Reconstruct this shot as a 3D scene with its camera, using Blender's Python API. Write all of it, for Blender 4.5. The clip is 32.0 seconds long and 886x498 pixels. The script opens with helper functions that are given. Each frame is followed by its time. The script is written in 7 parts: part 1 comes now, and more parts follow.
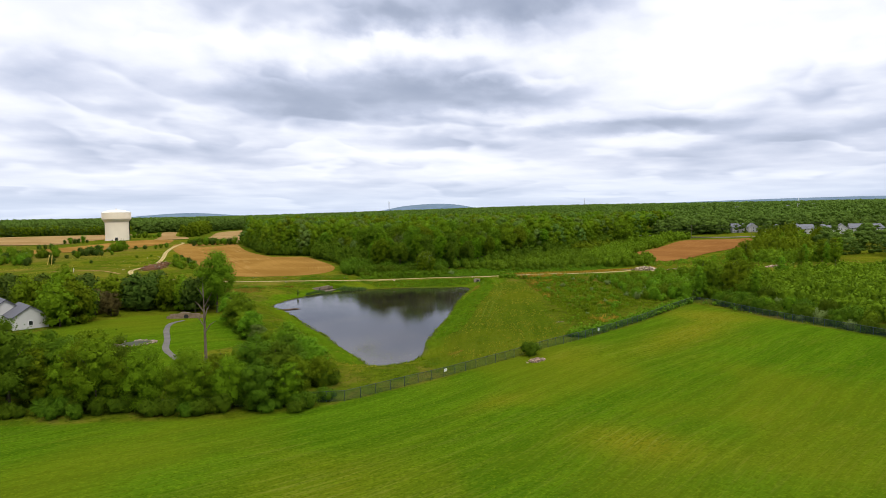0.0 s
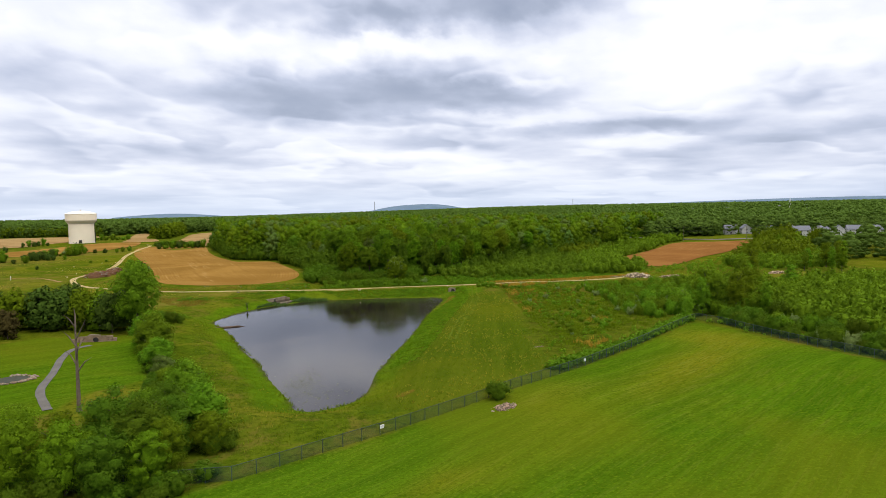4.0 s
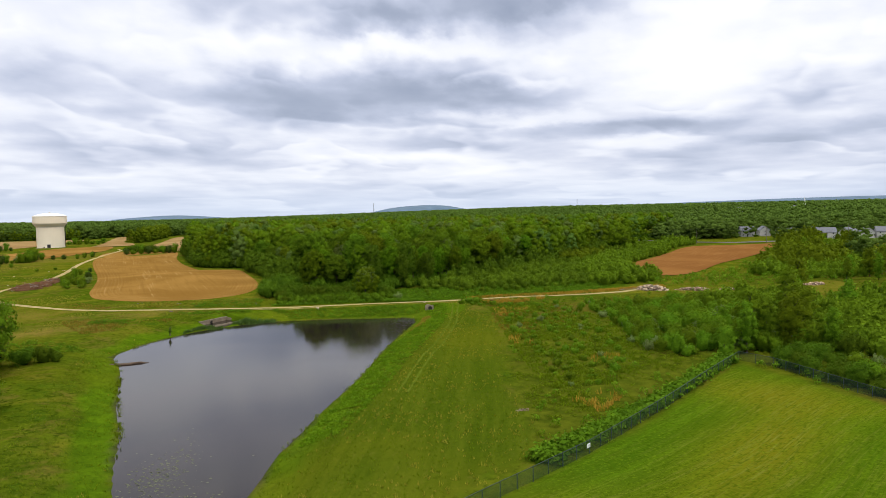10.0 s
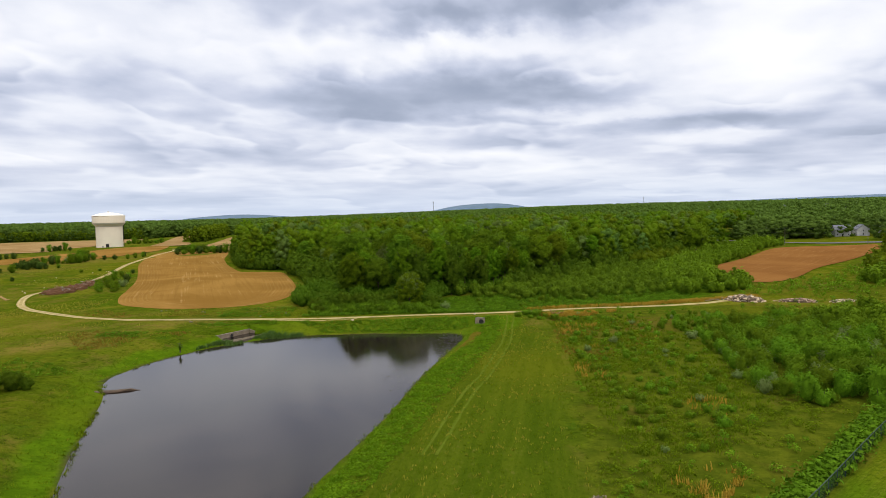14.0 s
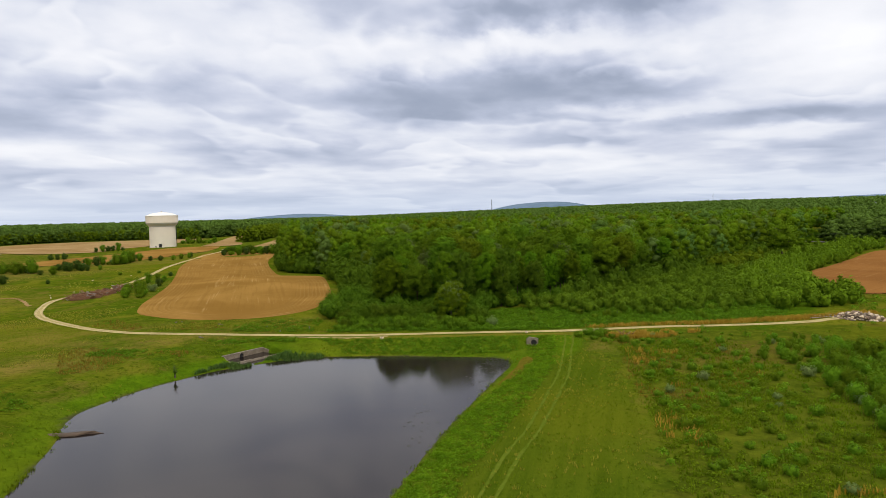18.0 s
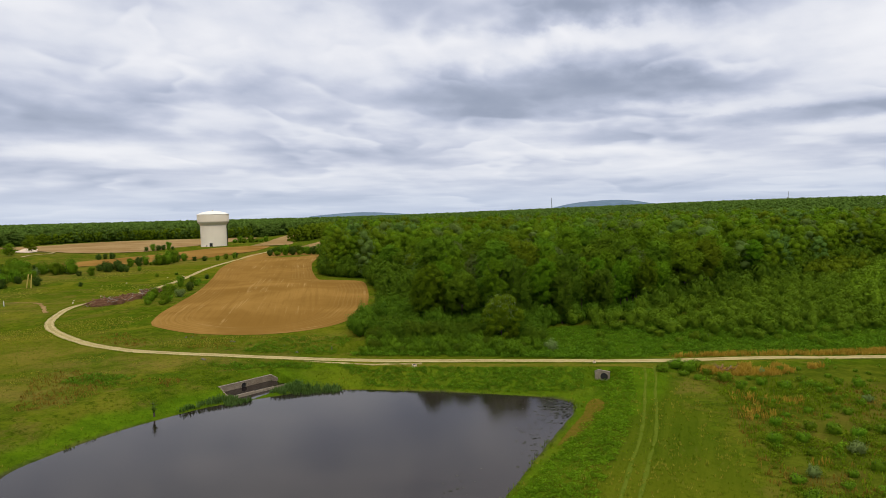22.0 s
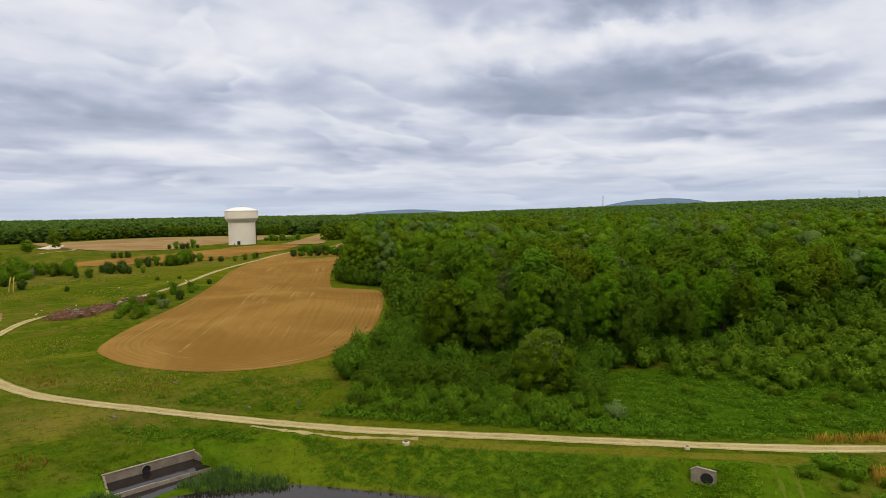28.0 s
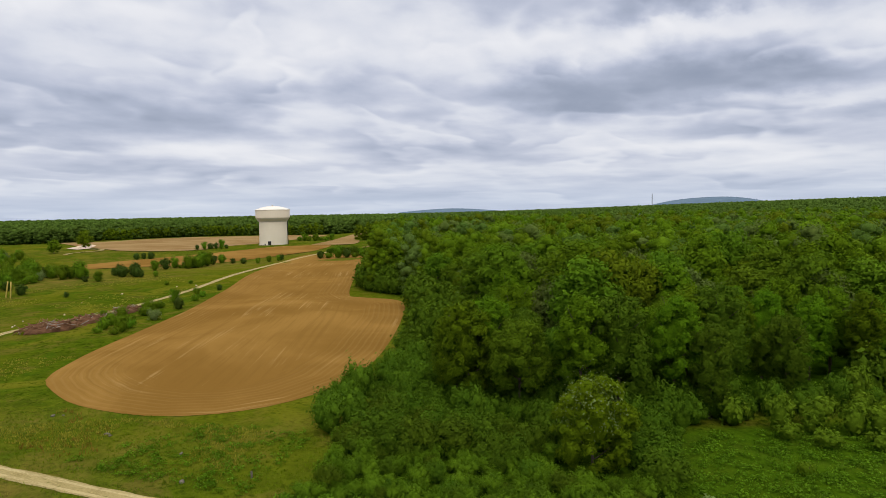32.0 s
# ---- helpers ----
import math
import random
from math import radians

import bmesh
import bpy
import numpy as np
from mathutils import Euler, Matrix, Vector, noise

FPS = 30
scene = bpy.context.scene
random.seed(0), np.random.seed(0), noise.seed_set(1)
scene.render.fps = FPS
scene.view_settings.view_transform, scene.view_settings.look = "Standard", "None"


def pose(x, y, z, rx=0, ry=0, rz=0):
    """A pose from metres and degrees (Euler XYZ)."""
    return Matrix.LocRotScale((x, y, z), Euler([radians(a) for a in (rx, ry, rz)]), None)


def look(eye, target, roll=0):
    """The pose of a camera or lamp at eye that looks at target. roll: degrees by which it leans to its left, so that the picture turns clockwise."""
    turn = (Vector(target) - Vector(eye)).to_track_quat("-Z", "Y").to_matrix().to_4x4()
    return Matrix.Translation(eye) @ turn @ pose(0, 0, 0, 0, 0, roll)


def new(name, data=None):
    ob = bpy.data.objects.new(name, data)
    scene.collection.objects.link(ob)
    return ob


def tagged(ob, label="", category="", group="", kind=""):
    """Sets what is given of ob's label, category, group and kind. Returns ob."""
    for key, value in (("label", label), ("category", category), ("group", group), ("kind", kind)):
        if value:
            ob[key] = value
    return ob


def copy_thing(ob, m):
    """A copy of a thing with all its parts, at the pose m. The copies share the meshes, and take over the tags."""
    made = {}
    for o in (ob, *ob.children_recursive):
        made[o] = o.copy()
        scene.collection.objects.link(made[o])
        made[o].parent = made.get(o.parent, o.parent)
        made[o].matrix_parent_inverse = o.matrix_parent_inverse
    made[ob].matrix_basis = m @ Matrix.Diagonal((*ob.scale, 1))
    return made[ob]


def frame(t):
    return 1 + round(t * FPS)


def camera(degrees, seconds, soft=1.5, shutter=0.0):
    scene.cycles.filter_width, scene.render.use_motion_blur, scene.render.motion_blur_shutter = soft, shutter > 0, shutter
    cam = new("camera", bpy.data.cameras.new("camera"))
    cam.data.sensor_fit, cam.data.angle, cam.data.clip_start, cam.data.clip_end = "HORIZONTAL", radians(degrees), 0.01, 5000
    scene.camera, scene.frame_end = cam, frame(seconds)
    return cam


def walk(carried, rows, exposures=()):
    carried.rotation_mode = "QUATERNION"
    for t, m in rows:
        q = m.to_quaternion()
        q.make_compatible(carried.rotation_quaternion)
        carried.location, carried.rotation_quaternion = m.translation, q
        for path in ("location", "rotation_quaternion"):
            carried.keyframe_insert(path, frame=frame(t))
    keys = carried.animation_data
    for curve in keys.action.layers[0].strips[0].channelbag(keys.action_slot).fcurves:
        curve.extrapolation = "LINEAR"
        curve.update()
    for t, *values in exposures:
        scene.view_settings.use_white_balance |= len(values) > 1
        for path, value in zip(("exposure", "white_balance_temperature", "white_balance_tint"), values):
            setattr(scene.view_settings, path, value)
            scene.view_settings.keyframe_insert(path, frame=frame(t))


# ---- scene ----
cam = camera(69.10, 32.0, 0.85)
PATH = [
    (0, look((-22.36, -2.36, 34.62), (-13.29, 97.06, 28.81), -0.85)),
    (1, look((-19.72, 5.00, 34.66), (-10.14, 104.37, 28.84), -0.87)),
    (2, look((-17.09, 12.33, 34.74), (-7.01, 111.65, 28.91), -0.88)),
    (3, look((-14.47, 19.61, 34.91), (-4.01, 118.89, 29.08), -0.88)),
    (3.5, look((-13.16, 23.22, 35.03), (-2.54, 122.49, 29.22), -0.88)),
    (5.5, look((-7.91, 37.68, 35.57), (2.91, 136.93, 29.85), -0.90)),
    (6, look((-6.59, 41.36, 35.67), (4.28, 140.60, 29.96), -0.91)),
    (7, look((-3.92, 48.82, 35.74), (7.29, 148.03, 30.05), -0.94)),
    (8, look((-1.29, 56.42, 35.68), (10.24, 155.58, 30.00), -0.98)),
    (9, look((1.21, 64.08, 35.52), (12.29, 163.30, 29.86), -1.01)),
    (10, look((3.49, 71.78, 35.31), (13.53, 171.12, 29.69), -1.04)),
    (11, look((5.39, 79.58, 35.12), (13.44, 179.10, 29.55), -1.08)),
    (12, look((6.80, 87.50, 35.05), (12.46, 187.19, 29.47), -1.14)),
    (13, look((8.00, 95.38, 35.06), (10.73, 195.19, 29.45), -1.20)),
    (14, look((9.25, 103.06, 35.14), (9.77, 202.90, 29.46), -1.23)),
    (14.5, look((9.90, 106.85, 35.19), (9.56, 206.69, 29.48), -1.24)),
    (16.5, look((12.21, 122.12, 35.34), (7.02, 221.82, 29.57), -1.30)),
    (17, look((12.64, 126.06, 35.34), (6.26, 225.69, 29.59), -1.32)),
    (18, look((13.26, 134.16, 35.29), (4.50, 233.61, 29.62), -1.40)),
    (19, look((13.52, 142.34, 35.25), (2.16, 241.54, 29.64), -1.43)),
    (20, look((13.44, 150.43, 35.31), (-0.16, 249.34, 29.67), -1.37)),
    (21, look((13.21, 158.51, 35.42), (-2.51, 257.10, 29.72), -1.32)),
    (22, look((12.99, 166.71, 35.48), (-4.83, 264.94, 29.79), -1.38)),
    (23, look((12.67, 174.89, 35.47), (-7.60, 272.65, 29.81), -1.43)),
    (24, look((12.13, 182.94, 35.42), (-10.55, 280.17, 29.73), -1.35)),
    (25, look((11.51, 190.94, 35.35), (-12.27, 287.91, 29.62), -1.21)),
    (25.5, look((11.22, 194.97, 35.33), (-12.88, 291.86, 29.58), -1.15)),
    (27.5, look((10.14, 211.21, 35.37), (-14.81, 307.88, 29.51), -1.04)),
    (28, look((9.86, 215.27, 35.42), (-15.19, 311.90, 29.51), -1.02)),
    (29, look((9.21, 223.36, 35.54), (-15.93, 319.96, 29.52), -0.99)),
    (30, look((8.34, 231.49, 35.48), (-17.70, 327.85, 29.40), -0.97)),
    (31, look((7.18, 239.73, 35.41), (-21.27, 335.41, 29.37), -1.00)),
    (32, look((5.84, 248.05, 35.33), (-25.74, 342.74, 29.38), -1.05)),
]
walk(cam, PATH, [(0, 0.30), (5, 0.27), (9, 0.24), (13, 0.18), (17, 0.10), (21, 0.0), (25, -0.07), (32, -0.08)])

# ---- world, sun, exposure ----
def node(nt, kind, **inputs):
    n = nt.nodes.new(kind)
    for k, v in inputs.items():
        if k in n.inputs:
            n.inputs[k].default_value = v
    return n


def math_node(nt, op, a, b=None, c=None, clamp=False):
    n = nt.nodes.new("ShaderNodeMath")
    n.operation, n.use_clamp = op, clamp
    for i, v in enumerate((a, b, c)):
        if v is None:
            continue
        if isinstance(v, (int, float)):
            n.inputs[i].default_value = v
        else:
            nt.links.new(v, n.inputs[i])
    return n.outputs[0]


def ramp(nt, fac, stops):
    n = nt.nodes.new("ShaderNodeValToRGB")
    el = n.color_ramp.elements
    while len(el) < len(stops):
        el.new(0.5)
    for e, (p, c) in zip(el, stops):
        e.position, e.color = p, (*c, 1)
    nt.links.new(fac, n.inputs[0])
    return n.outputs[0]


SUN_ELEV, SUN_TURN = radians(58), radians(150)
world = bpy.data.worlds.new("sky")
scene.world = world
world.use_nodes = True
wt = world.node_tree
wt.nodes.clear()
sky = wt.nodes.new("ShaderNodeTexSky")
sky.sky_type, sky.sun_disc = "NISHITA", False
sky.sun_elevation, sky.sun_rotation = SUN_ELEV, SUN_TURN
tc = wt.nodes.new("ShaderNodeTexCoord")
sep = wt.nodes.new("ShaderNodeSeparateXYZ")
wt.links.new(tc.outputs["Generated"], sep.inputs[0])
dx, dy, dz = sep.outputs
bear = math_node(wt, "ARCTAN2", dx, dy)
lift = math_node(wt, "ARCSINE", math_node(wt, "MAXIMUM", dz, 0.0))
deep = math_node(wt, "LOGARITHM", math_node(wt, "ADD", lift, 0.055), math.e)
comb = wt.nodes.new("ShaderNodeCombineXYZ")
wt.links.new(math_node(wt, "MULTIPLY_ADD", deep, 0.08, bear), comb.inputs[0])
wt.links.new(deep, comb.inputs[1])


def cloud_map(sx, sy, shift):
    mp = wt.nodes.new("ShaderNodeMapping")
    mp.inputs["Location"].default_value = shift
    mp.inputs["Scale"].default_value = (sx, sy, 1)
    wt.links.new(comb.outputs[0], mp.inputs[0])
    return mp.outputs[0]


def cloud_noise(sx, sy, detail, rough, shift, warp=0.0):
    n = node(wt, "ShaderNodeTexNoise", Scale=1.0, Detail=detail, Roughness=rough, Distortion=warp)
    wt.links.new(cloud_map(sx, sy, shift), n.inputs["Vector"])
    return n.outputs["Fac"]


def cloud_heads(sx, sy, shift):
    """Rounded heads side by side: small in the middle of each, larger between them."""
    n = node(wt, "ShaderNodeTexVoronoi", Scale=1.0, Smoothness=0.35, Randomness=1.0)
    n.feature = "SMOOTH_F1"
    wt.links.new(cloud_map(sx, sy, shift), n.inputs["Vector"])
    return n.outputs["Distance"]


def centred(v, k):
    return math_node(wt, "MULTIPLY_ADD", v, k, -0.5 * k)


def cloud_rolls(period, wave, heads, shift):
    """Rows of cloud one behind the other: each has a crisp bright head and shades down into its flat grey base."""
    ph = math_node(wt, "MULTIPLY_ADD", deep, 1 / period, shift)
    ph = math_node(wt, "MULTIPLY_ADD", wave, 5.0, ph)
    ph = math_node(wt, "MULTIPLY_ADD", heads, 0.75, ph)
    s = math_node(wt, "FRACT", ph)
    top = wt.nodes.new("ShaderNodeMapRange")
    top.interpolation_type = "SMOOTHSTEP"
    top.inputs[1].default_value, top.inputs[2].default_value = 1.0, 0.72
    wt.links.new(s, top.inputs[0])
    return math_node(wt, "MULTIPLY", math_node(wt, "POWER", s, 1.4), top.outputs[0])


def cloud_part(v, lo, hi):
    n = wt.nodes.new("ShaderNodeMapRange")
    n.interpolation_type = "SMOOTHSTEP"
    n.inputs[1].default_value, n.inputs[2].default_value = lo, hi
    wt.links.new(v, n.inputs[0])
    return n.outputs[0]


big = cloud_noise(3.0, 2.0, 3, 0.5, (3.1, 1.4, 0))
small = cloud_noise(5.5, 4.6, 5, 0.46, (7.7, 2.2, 0))
fine = cloud_noise(22.0, 11.0, 5, 0.55, (1.7, 5.2, 0))
wave = cloud_noise(3.4, 1.8, 3, 0.5, (9.3, 4.2, 0))
rolls = cloud_rolls(0.62, wave, math_node(wt, "MULTIPLY_ADD", fine, 0.22, cloud_heads(9.0, 4.4, (2.2, 0.7, 0))), 0.35)
wisps = cloud_rolls(0.40, cloud_noise(5.0, 2.6, 3, 0.5, (5.8, 1.1, 0)), math_node(wt, "MULTIPLY_ADD", fine, 0.3, cloud_heads(16.0, 7.0, (4.0, 3.3, 0))), 0.8)
mixv = math_node(wt, "ADD", math_node(wt, "ADD", centred(big, 0.40), centred(small, 0.46)), centred(fine, 0.09))
here = math_node(wt, "MULTIPLY", cloud_part(cloud_noise(4.0, 3.2, 3, 0.5, (3.7, 9.9, 0)), 0.40, 0.62), 0.20)
mixv = math_node(wt, "MULTIPLY_ADD", math_node(wt, "SUBTRACT", rolls, 0.28), here, mixv)
there = math_node(wt, "MULTIPLY", cloud_part(cloud_noise(5.0, 4.0, 3, 0.5, (8.8, 0.6, 0)), 0.42, 0.64), 0.15)
mixv = math_node(wt, "MULTIPLY_ADD", math_node(wt, "SUBTRACT", wisps, 0.28), there, mixv)
mixv = math_node(wt, "ADD", mixv, 0.60)
# broad masses of the cloud sheet: bearing, height, width, depth, weight
MASSES = ((0.13, 0.312, 0.20, 0.030, -0.26), (0.01, 0.285, 0.11, 0.024, -0.17), (-0.03, 0.172, 0.24, 0.036, -0.27), (0.24, 0.22, 0.12, 0.05, 0.06), (0.17, 0.175, 0.12, 0.016, -0.10), (-0.16, 0.245, 0.24, 0.022, 0.12), (0.10, 0.245, 0.16, 0.018, 0.14),
          (0.55, 0.225, 0.22, 0.075, 0.26), (0.22, 0.142, 0.15, 0.012, 0.12), (0.36, 0.120, 0.15, 0.013, -0.16), (0.43, 0.098, 0.06, 0.010, 0.12), (0.66, 0.100, 0.14, 0.012, -0.12),
          (-0.42, 0.19, 0.15, 0.028, -0.07), (-0.50, 0.27, 0.16, 0.05, 0.06), (-0.33, 0.088, 0.22, 0.014, -0.13), (0.02, 0.086, 0.12, 0.010, 0.12), (-0.03, 0.056, 0.40, 0.012, 0.08),
          (-0.79, 0.135, 0.22, 0.032, -0.19), (-0.85, 0.265, 0.16, 0.030, 0.12), (-0.55, 0.145, 0.07, 0.018, 0.11), (-0.62, 0.088, 0.22, 0.010, 0.12), (-0.55, 0.23, 0.40, 0.12, 0.06))
stray_b, stray_l = centred(cloud_noise(5.0, 3.0, 4, 0.5, (6.1, 7.9, 0)), 0.22), centred(cloud_noise(8.0, 3.4, 5, 0.55, (0.4, 2.9, 0)), 0.30)
lost_b = math_node(wt, "ADD", bear, stray_b)
lost_l = math_node(wt, "MULTIPLY_ADD", stray_l, math_node(wt, "ADD", lift, 0.03), lift)
for a0, e0, sa, se, w in MASSES:
    qa = math_node(wt, "MULTIPLY", math_node(wt, "SUBTRACT", lost_b, a0), 1 / sa)
    qe = math_node(wt, "MULTIPLY", math_node(wt, "SUBTRACT", lost_l, e0), 1 / se)
    rr = math_node(wt, "ADD", math_node(wt, "MULTIPLY", qa, qa), math_node(wt, "MULTIPLY", qe, qe))
    g = math_node(wt, "EXPONENT", math_node(wt, "MULTIPLY", math_node(wt, "POWER", rr, 1.5), -1.0))
    mixv = math_node(wt, "MULTIPLY_ADD", g, w, mixv)
cloud = ramp(wt, mixv, ((0.22, (0.285, 0.330, 0.440)), (0.36, (0.365, 0.410, 0.525)), (0.48, (0.480, 0.525, 0.655)), (0.58, (0.61, 0.645, 0.765)), (0.67, (0.75, 0.775, 0.86)), (0.78, (0.86, 0.87, 0.925)), (0.95, (0.97, 0.97, 1.0))))
# thinner, bluer sky low over the horizon
foot = math_node(wt, "EXPONENT", math_node(wt, "MULTIPLY", math_node(wt, "POWER", math_node(wt, "MULTIPLY", lift, 1 / 0.045), 2.0), -1.0))
blue = wt.nodes.new("ShaderNodeMix")
blue.data_type = "RGBA"
blue.inputs[7].default_value = (0.56, 0.66, 0.83, 1)
wt.links.new(math_node(wt, "MULTIPLY", foot, 0.55), blue.inputs[0])
wt.links.new(cloud, blue.inputs[6])
cloud = blue.outputs[2]
# an overcast sky is brighter overhead
bright = math_node(wt, "MULTIPLY_ADD", math_node(wt, "MAXIMUM", math_node(wt, "SUBTRACT", dz, 0.35), 0.0), 2.0, 1.0)
scl = wt.nodes.new("ShaderNodeVectorMath")
scl.operation = "SCALE"
wt.links.new(cloud, scl.inputs[0])
wt.links.new(bright, scl.inputs["Scale"])
bg_sky = node(wt, "ShaderNodeBackground", Strength=0.10)
wt.links.new(sky.outputs[0], bg_sky.inputs["Color"])
high = wt.nodes.new("ShaderNodeMix")
high.data_type, high.blend_type = "RGBA", "MULTIPLY"
high.inputs[7].default_value = (1.05, 1.0, 0.90, 1)
wt.links.new(cloud_part(dz, 0.30, 0.45), high.inputs[0])
wt.links.new(scl.outputs[0], high.inputs[6])
bg_cloud = node(wt, "ShaderNodeBackground", Strength=1.0)
wt.links.new(high.outputs[2], bg_cloud.inputs["Color"])
mixer = node(wt, "ShaderNodeMixShader", Fac=0.95)
wt.links.new(bg_sky.outputs[0], mixer.inputs[1])
wt.links.new(bg_cloud.outputs[0], mixer.inputs[2])
wo = wt.nodes.new("ShaderNodeOutputWorld")
wt.links.new(mixer.outputs[0], wo.inputs[0])

sun_data = bpy.data.lights.new("sun", "SUN")
sun_data.energy, sun_data.angle, sun_data.color = 1.3, radians(14), (1.0, 0.96, 0.88)
sun = new("sun", sun_data)
sun.matrix_world = look((0, 0, 300), Vector((0, 0, 300)) - Vector((math.sin(SUN_TURN) * math.cos(SUN_ELEV), math.cos(SUN_TURN) * math.cos(SUN_ELEV), math.sin(SUN_ELEV))))


# ---- materials ----
def material(name):
    m = bpy.data.materials.new(name)
    m.use_nodes = True
    nt = m.node_tree
    return m, nt, nt.nodes["Principled BSDF"], nt.nodes["Material Output"]


def coords(nt, scale=(1, 1, 1), turn=0.0, kind="Object"):
    """Texture coordinates; where stretched, their first axis lies along the given bearing."""
    tc = nt.nodes.new("ShaderNodeTexCoord")
    mp = nt.nodes.new("ShaderNodeMapping")
    mp.vector_type = "TEXTURE"
    mp.inputs["Rotation"].default_value = (0, 0, radians(turn))
    mp.inputs["Scale"].default_value = tuple(1 / c for c in scale)
    nt.links.new(tc.outputs[kind], mp.inputs[0])
    return mp.outputs[0]


def noise_of(nt, vec, scale, detail=4, rough=0.55, warp=0.0):
    n = node(nt, "ShaderNodeTexNoise", Scale=scale, Detail=detail, Roughness=rough, Distortion=warp)
    nt.links.new(vec, n.inputs["Vector"])
    return n.outputs["Fac"]


def noise_vec(nt, vec, scale):
    n = node(nt, "ShaderNodeTexNoise", Scale=scale, Detail=2)
    nt.links.new(vec, n.inputs["Vector"])
    return n.outputs["Color"]


def mix_col(nt, fac, a, b, blend="MIX"):
    n = nt.nodes.new("ShaderNodeMix")
    n.data_type, n.blend_type = "RGBA", blend
    for i, v in ((0, fac), (6, a), (7, b)):
        if isinstance(v, (int, float)):
            n.inputs[i].default_value = v
        elif isinstance(v, tuple):
            n.inputs[i].default_value = (*v, 1)
        else:
            nt.links.new(v, n.inputs[i])
    return n.outputs[2]


def sharpen(nt, v, lo, hi):
    n = nt.nodes.new("ShaderNodeMapRange")
    n.interpolation_type = "SMOOTHSTEP"
    n.inputs[1].default_value, n.inputs[2].default_value = lo, hi
    nt.links.new(v, n.inputs[0])
    return n.outputs[0]


def relief(nt, bsdf, height, strength, dist):
    b = node(nt, "ShaderNodeBump", Strength=strength, Distance=dist)
    nt.links.new(height, b.inputs["Height"])
    nt.links.new(b.outputs[0], bsdf.inputs["Normal"])


def rough_surface(name, dark, light, grain=6.0, blotch=0.35, roughness=0.9, bump=0.4, dist=0.02, stain=None, spec=0.2):
    """A mottled matt surface: stone, soil, wood, concrete."""
    m, nt, b, _ = material(name)
    v = coords(nt)
    n1, n2 = noise_of(nt, v, grain, 6, 0.65), noise_of(nt, v, blotch, 4)
    col = mix_col(nt, sharpen(nt, n2, 0.3, 0.7), dark, light)
    col = mix_col(nt, sharpen(nt, n1, 0.35, 0.8), col, tuple(min(1, c * 1.25) for c in light))
    if stain:
        col = mix_col(nt, sharpen(nt, noise_of(nt, v, blotch * 3, 5, 0.7), 0.55, 0.72), col, stain)
    nt.links.new(col, b.inputs["Base Color"])
    b.inputs["Roughness"].default_value = roughness
    b.inputs["Specular IOR Level"].default_value = spec
    relief(nt, b, n1, bump, dist)
    return m


def leaf_material(name, dark, light, vary=0.5, glow=0.35, lumps=0.0):
    """Foliage: each leaf spray and each plant a little different, light passing through."""
    m, nt, b, out = material(name)
    geo, oi = nt.nodes.new("ShaderNodeNewGeometry"), nt.nodes.new("ShaderNodeObjectInfo")
    v = coords(nt)
    blot = noise_of(nt, v, 0.35, 3)
    f = math_node(nt, "MULTIPLY_ADD", geo.outputs["Random Per Island"], 0.35, math_node(nt, "MULTIPLY", sharpen(nt, blot, 0.3, 0.7), 0.65))
    col = mix_col(nt, f, dark, light)
    grain = noise_of(nt, v, 1.9, 5, 0.75)
    col = mix_col(nt, math_node(nt, "MULTIPLY", sharpen(nt, grain, 0.50, 0.34), 0.45), col, tuple(c * 0.5 for c in dark))
    col = mix_col(nt, math_node(nt, "MULTIPLY", sharpen(nt, grain, 0.55, 0.70), 0.6), col, tuple(min(1, c * 1.35) for c in light))
    hs = node(nt, "ShaderNodeHueSaturation")
    nt.links.new(col, hs.inputs["Color"])
    nt.links.new(math_node(nt, "MULTIPLY_ADD", oi.outputs["Random"], 0.05 * vary, 0.5 - 0.025 * vary), hs.inputs["Hue"])
    nt.links.new(math_node(nt, "MULTIPLY_ADD", oi.outputs["Random"], 0.6 * vary, 1 - 0.3 * vary), hs.inputs["Value"])
    nt.links.new(hs.outputs[0], b.inputs["Base Color"])
    b.inputs["Roughness"].default_value, b.inputs["Specular IOR Level"].default_value = 0.7, 0.02
    tr = nt.nodes.new("ShaderNodeBsdfTranslucent")
    nt.links.new(hs.outputs[0], tr.inputs[0])
    mx = node(nt, "ShaderNodeMixShader", Fac=glow)
    nt.links.new(b.outputs[0], mx.inputs[1])
    nt.links.new(tr.outputs[0], mx.inputs[2])
    nt.links.new(mx.outputs[0], out.inputs[0])
    if lumps:
        relief(nt, b, noise_of(nt, v, 0.55, 4, 0.65), 0.9, lumps)
    return m


